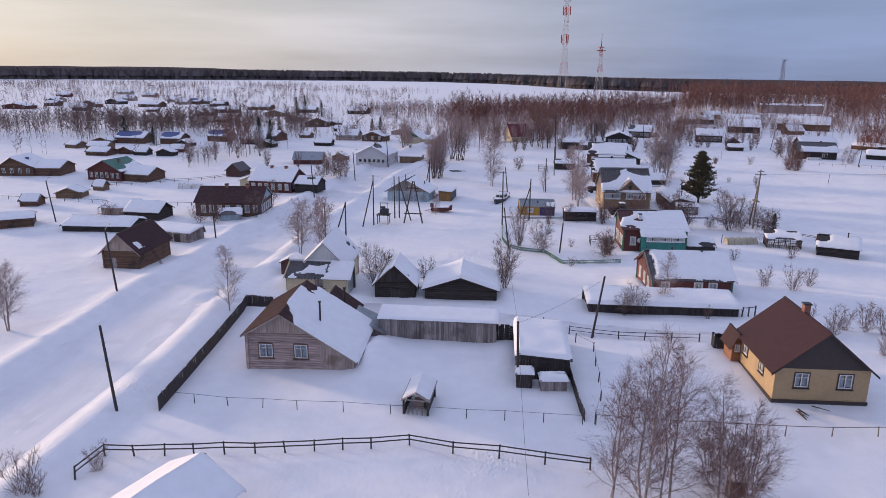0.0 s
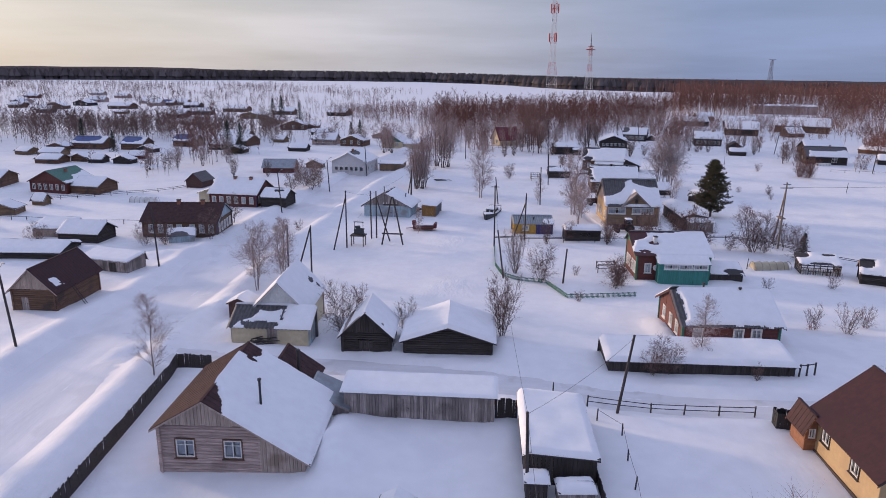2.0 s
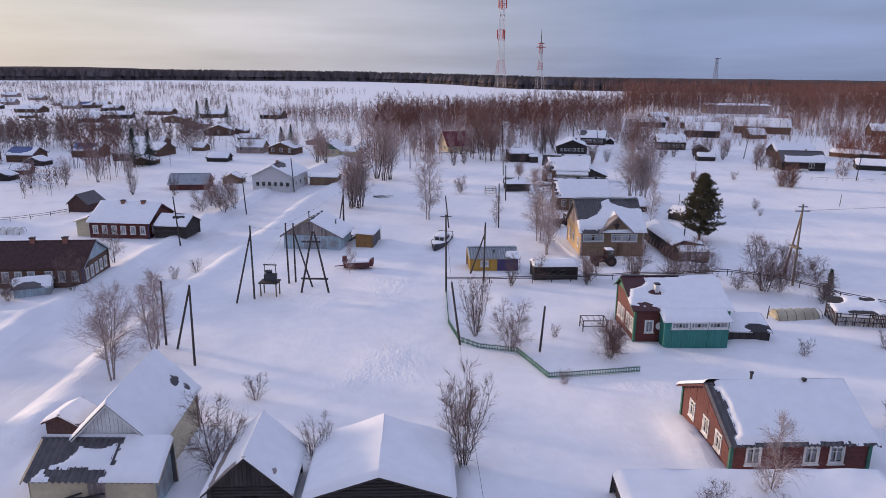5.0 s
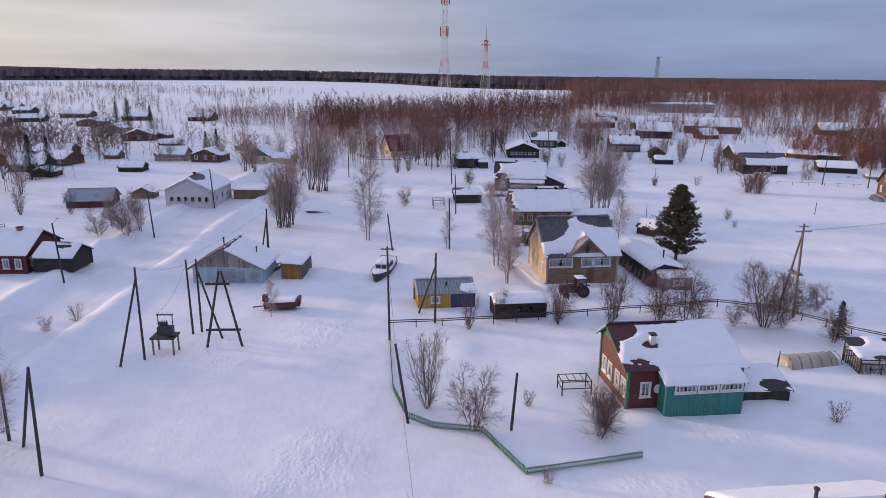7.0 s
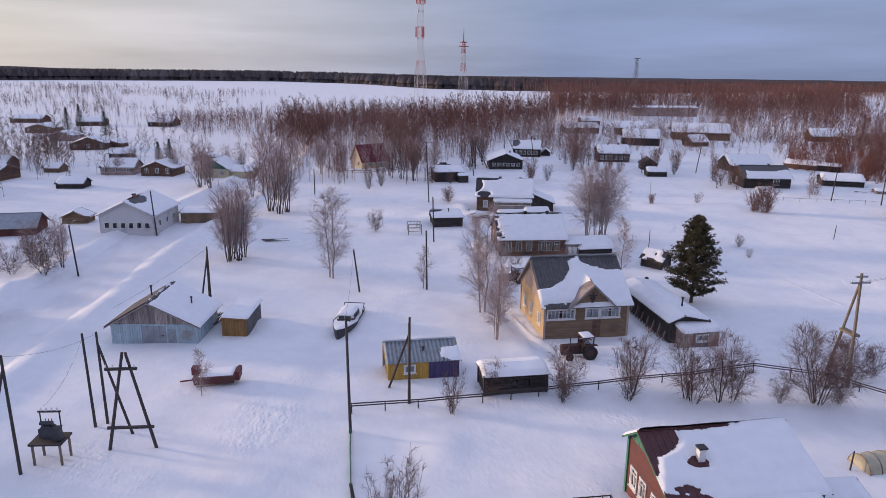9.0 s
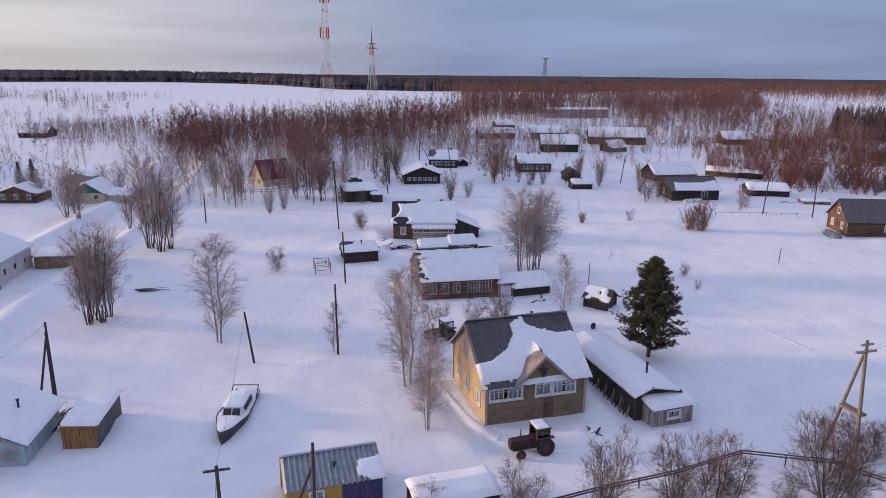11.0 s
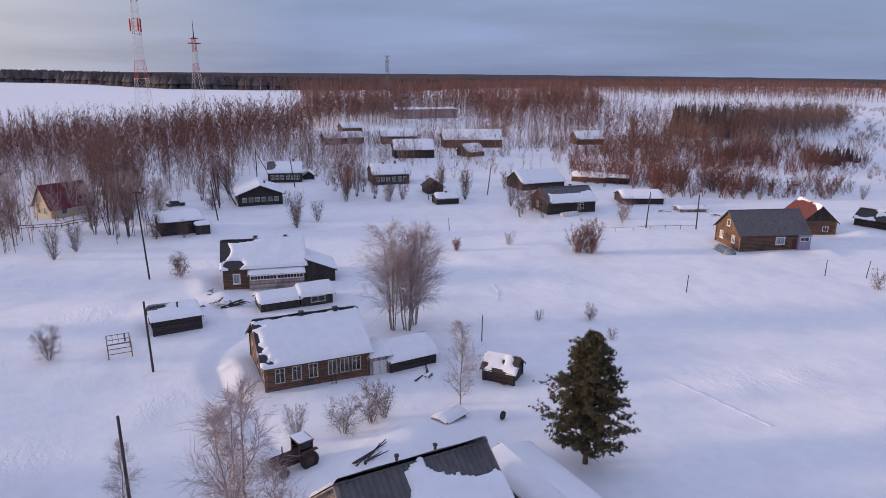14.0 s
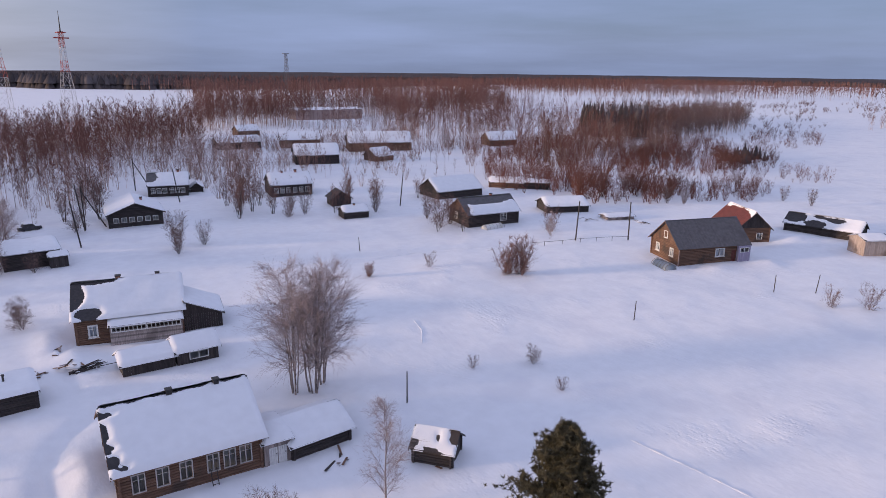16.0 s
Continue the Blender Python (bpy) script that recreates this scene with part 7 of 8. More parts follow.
def transformer():
    x, y = -21.2, 125.6
    ob = thing("transformer", x, y, at(x, y), -5, "grey transformer kiosk on wooden stilts", "transformer")
    for sx in (-1.0, 1.0):
        for sy in (-0.7, 0.7):
            b = Bag()
            b.tube((sx, sy, -0.4), (sx, sy, 1.7), 0.1, 0.1, 6)
            part("stilt", b, POLE_GREY, ob)
    b = Bag()
    b.box(-1.2, -0.9, 1.7, 1.2, 0.9, 1.85)
    part("platform", b, POLE_WOOD, ob)
    b = Bag()
    b.box(-0.42, -0.34, 1.95, 0.42, 0.34, 2.85)
    for k in range(7):
        b.box(-0.62, -0.32 + k * 0.1, 2.02, 0.62, -0.29 + k * 0.1, 2.75)
    part("tank", b, TRANSFORMER_GREY, ob, kind="stuff")
    b = Bag()
    b.tube((-0.55, 0.0, 3.12), (0.35, 0.0, 3.12), 0.17, n=12)
    part("conservator", b, TRANSFORMER_GREY, ob)
    b = Bag()
    b.box(-0.36, -0.3, 2.85, 0.3, 0.3, 2.95)
    part("lid", b, TRANSFORMER_GREY, ob)
    b = Bag()
    b.box(0.5, -0.55, 1.95, 1.05, -0.1, 2.9)
    cab = part("cabinet", b, TRANSFORMER_GREY, ob)
    b = Bag()
    b.box(0.46, -0.6, 2.9, 1.09, -0.06, 2.96)
    part("cabinet_roof", b, IRON, cab)
    b = Bag()
    b.box(-0.75, 0.38, 1.85, -0.68, 0.45, 3.9)
    b.box(0.68, 0.38, 1.85, 0.75, 0.45, 3.9)
    b.box(-0.85, 0.36, 3.8, 0.85, 0.47, 3.92)
    part("insulator_frame", b, IRON, ob)
    for s in (-0.6, -0.2, 0.2, 0.6):
        b = Bag()
        b.tube((s, 0.41, 3.92), (s, 0.41, 4.2), 0.06, 0.04, 6)
        part("insulator", b, WHITE_PAINT, ob, "white insulator")
    for s in (-0.22, 0.0, 0.22):
        b = Bag()
        b.tube((s, 0.18, 2.95), (s, 0.18, 3.4), 0.05, 0.03, 6)
        part("bushing", b, ORANGE_WOOD, ob, "brown porcelain bushing")


transformer()


def wire(a, b, sag, r=0.012):
    bag = Bag()
    pts = [Vector(a).lerp(Vector(b), i / 12) - Vector((0, 0, sag * 4 * (i / 12) * (1 - i / 12))) for i in range(13)]
    run(bag, pts, r, r, 3)
    tagged(new("wire", bag.mesh("wire", IRON)), "thin dark overhead wire between poles", "wire", "overhead wires")


for a, b, s in (((2.2, 57.2, 6.3), (2.0, 30.0, 7.5), 0.6), ((2.2, 57.2, 6.3), (1.3, 109.5, 6.0), 1.2), ((1.3, 109.5, 6.0), (1.1, 127, 9.4), 0.3), ((11.4, 68.9, 7.0), (2.2, 57.2, 6.2), 0.4), ((48.9, 131.4, 9.2), (150, 172, 9.0), 1.4), ((49.9, 131.4, 9.2), (151, 172, 9.0), 1.4), ((-22.8, 123.9, 8.6), (-19.0, 131, 7.3), 0.5), ((-21.3, 125.6, 3.8), (-19.8, 130.5, 7.4), 0.7), ((1.1, 127, 9.4), (1.9, 163.5, 5.0), 0.6),
                ((-16.0, 160.4, 6.6), (-24, 149.8, 3.0), 0.3)):
    wire(a, b, s)


def mast(name, label, x, y, profile, bands, r, yaw=12):
    """A four-legged lattice mast in painted bands, each band a part with its own legs and braces. profile: (height, width)."""
    ob = thing(name, x, y, 0.2, yaw, label, "mast")
    hs, ws = zip(*profile)
    for z0, z1, mat in bands:
        b = Bag()
        w = float(np.interp((z0 + z1) / 2, hs, ws))
        n = max(1, round((z1 - z0) / (w * 1.05)))
        for j in range(n):
            q0, q1 = z0 + (z1 - z0) * j / n, z0 + (z1 - z0) * (j + 1) / n
            a0, a1 = float(np.interp(q0, hs, ws)), float(np.interp(q1, hs, ws))
            c0 = [(sx * a0 / 2, sy * a0 / 2, q0) for sx, sy in ((-1, -1), (1, -1), (1, 1), (-1, 1))]
            c1 = [(sx * a1 / 2, sy * a1 / 2, q1) for sx, sy in ((-1, -1), (1, -1), (1, 1), (-1, 1))]
            for i in range(4):
                m = (i + 1) % 4
                b.tube(c0[i], c1[i], r, n=4, caps=False)
                b.tube(c0[i], c1[m], r * 0.6, n=3, caps=False)
                b.tube(c0[m], c1[i], r * 0.6, n=3, caps=False)
                b.tube(c1[i], c1[m], r * 0.6, n=3, caps=False)
        part("lattice", b, mat, ob, {TOWER_RED: "red lattice", TOWER_WHITE: "white lattice"}.get(mat, "grey steel lattice"))
    return ob


def panel_ring(parent, zs, reach, n, half, mat, label):
    """Panel antennas on short arms round a mast."""
    for z in zs:
        for k in range(n):
            a = k * 6.2832 / n + z
            b = Bag()
            cx, cy = math.cos(a) * reach, math.sin(a) * reach
            b.tube((0, 0, z), (cx, cy, z), 0.08, n=4)
            b.box(cx - 0.25, cy - 0.25, z - half, cx + 0.25, cy + 0.25, z + half)
            part("antenna", b, mat, parent, label)


m1 = mast("radio_mast", "tall red and white lattice radio mast with antennas", 37.6, 424.8, ((0, 6.2), (24, 4.4), (32, 2.8), (75, 1.8)),
          ((0, 8, TOWER_RED), (8, 24, TOWER_WHITE), (24, 31, TOWER_RED), (31, 41, TOWER_WHITE), (41, 47, TOWER_RED), (47, 57, TOWER_WHITE), (57, 63, TOWER_RED), (63, 70, TOWER_WHITE), (70, 75, TOWER_RED)), 0.07)
panel_ring(m1, (44.5, 60.0), 2.3, 3, 2.4, TOWER_RED, "red panel antenna")
panel_ring(m1, (54.0, 66.0), 1.8, 2, 0.7, TOWER_WHITE, "pale drum antenna")
panel_ring(m1, (72.5, 75.0), 2.6, 5, 1.1, IRON, "dark panel antenna")
m2 = mast("radio_mast", "slim red and white radio mast with a cross arm", 57.5, 415.5, ((0, 5.2), (20, 3.6), (28, 1.9), (40, 1.2)),
          ((0, 8, TOWER_RED), (8, 26, TOWER_WHITE), (26, 30, TOWER_RED), (30, 34.5, TOWER_WHITE), (34.5, 40, TOWER_RED)), 0.07)
b = Bag()
b.box(-2.6, -0.25, 37.6, 2.6, 0.25, 38.0)
b.box(-1.4, -1.2, 39.5, 1.4, 1.2, 39.8)
part("cross_arm", b, TOWER_RED, m2)
b = Bag()
b.tube((0, 0, 39.8), (0, 0, 47), 0.24, 0.06, 6)
part("spire", b, IRON, m2)
m3 = mast("steel_tower", "slim grey steel tower behind the wood", 300, 780, ((0, 5.0), (38, 1.7)), ((0, 38, SLATE),), 0.13)
b = Bag()
b.box(-3.4, -1.2, 38, 3.4, 1.2, 38.5)
part("platform", b, SLATE, m3)


def post_fence(name, label, pts, gap, h, rails, post_r=0.06, mat=POLE_WOOD, rail_r=0.04, slack=0.05, seed=1):
    """Posts and rails (or wires) along a line."""
    rnd = random.Random(seed)
    ob = thing(name, pts[0][0], pts[0][1], at(*pts[0]), 0, label, "fence")
    o = Vector((pts[0][0], pts[0][1], at(*pts[0])))
    stops = []
    for (ax, ay), (bx, by) in zip(pts, pts[1:]):
        n = max(1, round(math.hypot(bx - ax, by - ay) / gap))
        stops += [(ax + (bx - ax) * i / n, ay + (by - ay) * i / n) for i in range(n)]
    stops.append(pts[-1])
    tops = []
    for x, y in stops:
        p = Vector((x, y, at(x, y))) - o
        q = p + Vector((rnd.gauss(0, slack), rnd.gauss(0, slack), h * rnd.uniform(0.92, 1.08)))
        b = Bag()
        b.tube(p - Vector((0, 0, 0.4)), q, post_r, post_r * 0.85, 6)
        part("post", b, mat, ob)
        tops.append((p, q))
    for (p0, q0), (p1, q1) in zip(tops, tops[1:]):
        for f in rails:
            b = Bag()
            b.tube(p0.lerp(q0, f), p1.lerp(q1, f), rail_r, n=4)
            part("rail", b, mat, ob)
    return ob


def board_fence(name, label, pts, h, mat, w=0.18, gap=0.0, rails=True, seed=2):
    """A fence of upright boards, each its own piece, on two rails."""
    rnd = random.Random(seed)
    ob = thing(name, pts[0][0], pts[0][1], at(*pts[0]), 0, label, "fence")
    o = Vector((pts[0][0], pts[0][1], at(*pts[0])))
    b = Bag()
    b.box(-w / 2, -0.015, -0.4, w / 2, 0.015, h)
    me = b.mesh("board", mat)
    for (ax, ay), (bx, by) in zip(pts, pts[1:]):
        L = math.hypot(bx - ax, by - ay)
        n = max(1, int(L / (w + gap)))
        yaw = math.degrees(math.atan2(by - ay, bx - ax))
        for i in range(n):
            t = (i + 0.5) / n
            x, y = ax + (bx - ax) * t, ay + (by - ay) * t
            q = new("board", me)
            q.parent = ob
            q.matrix_basis = pose(x - o.x, y - o.y, at(x, y) - o.z + rnd.uniform(-0.08, 0.05), rnd.uniform(-2, 2), rnd.uniform(-1.5, 1.5), yaw)
        if rails:
            b = Bag()
            za, zb = at(ax, ay) - o.z, at(bx, by) - o.z
            for f in (0.25, 0.8):
                b.tube((ax - o.x, ay - o.y, za + h * f), (bx - o.x, by - o.y, zb + h * f), 0.04, n=4)
            part("rail", b, mat, ob)
    return ob


board_fence("board_fence", "tall dark board fence along the road", ((-27.3, 49.2), (-28.9, 74.2), (-26.0, 75.0)), 1.35, PLANK_DARK, 0.2)
board_fence("board_gate", "dark board gate between barn and woodshed", ((0.4, 67.1), (2.2, 67.2)), 1.7, PLANK_DARK, 0.2)
board_fence("board_fence", "short dark board fence by the woodshed", ((7.2, 59.5), (7.4, 52.5), (7.6, 50.6)), 1.0, PLANK_DARK, 0.2)
post_fence("wire_fence", "thin wire fence across the snow yard", ((-28.0, 51.0), (-16.0, 50.4), (-8.2, 50.4), (7.4, 50.2)), 3.2, 0.9, (0.95,), 0.04, IRON, 0.015)
post_fence("rail_fence", "two-railed wooden fence along the front plot", ((-28.3, 39.2), (-27.9, 42.2), (-21.6, 43.1), (-15.0, 44.0), (-8.8, 45.0), (-6.0, 45.8), (-2.7, 45.0), (0.7, 44.6), (4.0, 44.2), (7.2, 43.9)), 2.4, 1.0, (0.55, 0.92), 0.07, POLE_WOOD, 0.05)
post_fence("wire_fence", "thin rail fence by the birches", ((8.4, 50.2), (23.0, 50.0), (34.0, 51.0)), 3.2, 0.9, (0.95,), 0.05, POLE_GREY, 0.03)
post_fence("rail_fence", "low rail fence of the siding house plot", ((8.2, 70.0), (16.0, 69.2), (21.6, 68.9)), 2.6, 1.0, (0.5, 0.9), 0.07, POLE_WOOD, 0.035)
post_fence("wire_fence", "slack wire fence between the yards", ((8.6, 67.4), (10.2, 65.2), (9.4, 54.4), (8.4, 50.4)), 3.4, 1.0, (0.9,), 0.06, POLE_WOOD, 0.015)
board_fence("picket_fence", "faded green picket fence half buried in snow", ((1.2, 127.5), (1.2, 115.2), (2.2, 110.0), (4.2, 108.2), (8.0, 107.2), (9.0, 104.4), (10.2, 101.2), (19.2, 102.4)), 0.62, GREEN_FADED, 0.07, 0.09, seed=5)
post_fence("heating_pipe", "long dark pipe on posts behind the green house", ((1.3, 130.2), (13.0, 130.9), (21.0, 131.8), (34.0, 132.8), (41.0, 134.0), (47.2, 131.2), (51.5, 124.4), (58, 117)), 3.0, 0.95, (0.95, 0.72), 0.06, POLE_WOOD, 0.06, 0.02)
post_fence("rail_fence", "brown fence round the maroon-roofed cottage", ((-5, 272), (0, 262), (7, 261), (15, 266)), 2.2, 1.0, (0.4, 0.9), 0.09, LOG_BROWN, 0.08)
post_fence("rail_fence", "low rail fence in the field by the road", ((-96, 158), (-76, 170), (-64, 182)), 3.2, 0.9, (0.5, 0.9), 0.07, POLE_WOOD, 0.05)
post_fence("rail_fence", "long dark fence among the far gardens", ((-110, 140), (-90, 139), (-64, 137)), 3.4, 0.8, (0.9,), 0.07, POLE_WOOD, 0.04)
post_fence("rail_fence", "posts of the broken fence behind the low shed", ((25.9, 76.9), (28.6, 77.0), (30.2, 77.4)), 1.0, 1.2, (0.9,), 0.09, POLE_WOOD, 0.05)
post_fence("wire_fence", "rail fence in front of the far cottages", ((96, 213), (106, 210), (114.5, 206.6)), 3.0, 0.8, (0.9,), 0.05, POLE_WOOD, 0.03)
bin_ob = board_fence("steel_bin", "dark square bin by the fence", ((22.4, 67.6), (23.7, 67.5), (23.7, 66.6), (22.4, 66.7), (22.4, 67.6)), 1.2, IRON, 0.25)


# ---- things in the yards ----
def snow_cap(P, U, V, t, parent, step=0.2, lip=0.08):
    part("snow_cover", snow_sheet(P, U, V, t, (), step, U * 3.1 + V, lip), ROOF_SNOW, parent, "thick rounded snow", True)


def well_house():
    ob = thing("well_canopy", -7.2, 50.4, at(-6, 51), -4, "small wooden canopy on posts with a deep snow roof", "canopy")
    for sx in (0.1, 2.1):
        for sy in (0.1, 3.6):
            b = Bag()
            b.box(sx - 0.08, sy - 0.08, -0.4, sx + 0.08, sy + 0.08, 1.35)
            part("post", b, PLANK_DARK, ob)
    for sx in (0.12, 2.04):
        for k in range(4):
            b = Bag()
            b.box(sx, 0.3 + k * 0.82, -0.2, sx + 0.04, 1.08 + k * 0.82, 0.75 + 0.04 * (k % 2))
            part("side_board", b, PLANK_DARK, ob)
    for k in range(4):
        b = Bag()
        b.box(0.4 + k * 0.4, 0.06, -0.2, 0.48 + k * 0.4, 0.1, 0.6 + 0.08 * (k % 2))
        part("picket", b, PLANK_GREY, ob)
    b = Bag()
    b.box(0.7, 1.2, -0.3, 1.6, 2.1, 0.6)
    part("well_box", b, LOG_GREY, ob)
    b = Bag()
    b.tube((0.0, 0.02, 1.35), (1.1, 0.02, 2.0), 0.07, n=4)
    b.tube((1.1, 0.02, 2.0), (2.2, 0.02, 1.35), 0.07, n=4)
    b.tube((0.0, 0.02, 1.35), (2.2, 0.02, 1.35), 0.06, n=4)
    part("gable_frame", b, PLANK_GREY, ob)
    for k in (0, 1):
        s = -1 if k == 0 else 1
        P = (lambda u, v, s=s: (1.1 + s * v * 0.86, (3.9 - u if s < 0 else u - 0.15) , 2.05 - v * 0.5))
        part("roof", roof_plane(P, 4.05, 1.4, "flat"), PLANK_GREY, ob)
        snow_cap(lambda u, v, P=P, s=s: P(u if s < 0 else u + 0.3, v), 3.75, 1.3, 0.26, ob)


well_house()


def open_shed(x, y, yaw, W, D, h0, h1):
    """A slatted shed, open between its poles, under a sagging board roof with a thin snow cover."""
    ob = thing("open_shed", x, y, at(x + W / 2, y), yaw, "open slatted shed of grey poles with snow on its roof", "shed")
    rnd = random.Random(31)
    for i in range(4):
        for sy in (0.0, D):
            b = Bag()
            sx = W * i / 3
            b.tube((sx, sy, -0.4), (sx + rnd.gauss(0, 0.04), sy, h0 if sy == 0 else h1), 0.07, 0.06, 6)
            part("post", b, POLE_WOOD, ob)
    for sy in (0.0, D):
        for z in (0.45, 0.95, 1.35):
            b = Bag()
            b.box(-0.1, sy - 0.08, z, W + 0.1, sy - 0.04, z + 0.09)
            part("rail", b, PLANK_DARK, ob)
    for i in range(17):
        b = Bag()
        sx = W * i / 16
        b.box(sx - 0.05, -0.12, -0.2, sx + 0.05, -0.085, 0.9 + 0.1 * rnd.random())
        part("slat", b, PLANK_GREY if i % 3 else PLANK_DARK, ob)
    for sx in (0.0, W):
        for i in range(8):
            b = Bag()
            b.box(sx - 0.02, D * (i + 0.2) / 8, -0.2, sx + 0.02, D * (i + 0.75) / 8, h0 - 0.15 + 0.1 * rnd.random())
            part("side_board", b, PLANK_DARK, ob)
    n = math.hypot(D + 0.6, h1 - h0)
    P = (lambda u, v: (u - 0.3, D + 0.3 - (D + 0.6) * v / n, h1 + 0.12 - (h1 - h0) * v / n))
    for i in range(12):
        b = Bag()
        u0, u1 = (W + 0.6) * i / 12 + 0.01, (W + 0.6) * (i + 1) / 12 - 0.02
        b.hexa(*[(p[0], p[1], p[2] + dz) for dz in (-0.05, 0.0) for p in (P(u0, 0), P(u1, 0), P(u1, n * rnd.uniform(0.97, 1.03)), P(u0, n))])
        part("roof_board", b, PLANK_DARK, ob)
    part("snow_cover", snow_sheet(P, W + 0.6, n, 0.22, ((0.4, 0.6, 1.5, 1.2), (3.0, 3.6, 1.6, 0.5), (4.6, 0.3, 1.0, 0.6)), 0.2, 4.4), ROOF_SNOW, ob, "thin patchy snow", True)


open_shed(45.2, 114.6, -10, 5.2, 3.2, 1.55, 2.2)


def boat():
    ob = thing("boat", 0.9, 151.6, float(land(1, 151.5)) - 0.62, -14, "small cabin boat laid up on the snow, half covered", "boat")
    b = Bag()
    ns, nr = 14, 9
    for i in range(ns + 1):
        t = i / ns
        y = -4.6 + 9.2 * t
        w = 1.45 * (min(1, (t / 0.42)) ** 0.6 if t < 0.42 else 1 - 0.18 * (t - 0.42) / 0.58)
        sheer = 1.25 + 0.5 * (1 - t) ** 2
        for j in range(nr):
            a = math.pi * j / (nr - 1)
            b.v.append((-math.cos(a) * max(w, 0.03) * (0.75 + 0.25 * (1 - math.sin(a))), y, sheer - math.sin(a) ** 0.7 * (sheer - 0.05)))
    for i in range(ns):
        for j in range(nr - 1):
            k = i * nr + j
            b.f.append((k, k + 1, k + nr + 1, k + nr))
    b.f.append(tuple(ns * nr + j for j in range(nr)))
    part("hull", b, HULL, ob, "dark hull", True)
    b = Bag()
    for i in range(ns + 1):
        t = i / ns
        y = -4.55 + 9.1 * t
        w = 1.36 * (min(1, (t / 0.42)) ** 0.6 if t < 0.42 else 1 - 0.18 * (t - 0.42) / 0.58)
        z = 1.22 + 0.5 * (1 - t) ** 2
        for s in (-1, -0.4, 0.4, 1):
            b.v.append((s * w, y, z + 0.16 * (1 - s * s) + 0.03 * math.sin(i * 1.7 + s)))
    for i in range(ns):
        for j in range(3):
            k = i * 4 + j
            b.f.append((k, k + 1, k + 5, k + 4))
    part("deck", b, ROOF_SNOW, ob, "deck under snow", True)
    b = Bag()
    b.hexa((-0.95, -1.4, 1.3), (0.95, -1.4, 1.3), (1.05, 2.4, 1.3), (-1.05, 2.4, 1.3), (-0.75, -0.7, 2.15), (0.75, -0.7, 2.15), (0.85, 2.2, 2.15), (-0.85, 2.2, 2.15))
    cab = part("cabin", b, WHITE_PAINT, ob, "white cabin")
    for x0, x1 in ((-0.72, -0.06), (0.06, 0.72)):
        b = Bag()
        b.hexa(*[(xx, -1.45 + 0.82 * (zz - 1.3) - dd, zz) for zz in (1.5, 2.02) for xx, dd in ((x0, 0.03), (x1, 0.03), (x1, -0.04), (x0, -0.04))])
        part("windscreen", b, IRON, cab, "dark windscreen")
    for s in (-1, 1):
        for k in range(3):
            b = Bag()
            b.box(s * 0.99 - 0.04, -0.2 + k * 0.8, 1.5, s * 0.99 + 0.04, 0.35 + k * 0.8, 1.95)
            part("side_window", b, IRON, cab, "dark side window")
    snow_cap(lambda u, v: (-0.85 + u, 2.2 - v, 2.17), 1.7, 2.9, 0.16, ob)
    for k, (p, q) in enumerate((((-1.2, 2.6, 1.2), (-1.2, 3.9, 2.0)), ((1.2, 2.6, 1.2), (1.2, 3.9, 2.0)), ((-1.2, 3.9, 2.0), (1.2, 3.9, 2.0)))):
        b = Bag()
        b.tube(p, q, 0.05, n=6)
        part("rail", b, IRON, ob)


boat()


def wheel(parent, x, y, r, w, front=False):
    b = Bag()
    n = 18
    prof = ((-w / 2, r * 0.55), (-w / 2, r * 0.93), (-w * 0.3, r), (w * 0.3, r), (w / 2, r * 0.93), (w / 2, r * 0.55))
    for i in range(n):
        a = 2 * math.pi * i / n
        b.v += [(x + math.cos(a) * q, y + o, r + math.sin(a) * q) for o, q in prof]
    for i in range(n):
        for j in range(6):
            b.f.append((i * 6 + j, i * 6 + (j + 1) % 6, ((i + 1) % n) * 6 + (j + 1) % 6, ((i + 1) % n) * 6 + j))
    wh = part("wheel", b, RUBBER, parent, "black tyre", True)
    b = Bag()
    b.tube((x, y - w * 0.3, r), (x, y + w * 0.3, r), r * 0.56, n=14)
    part("rim", b, RUST, wh, "dull red rim")


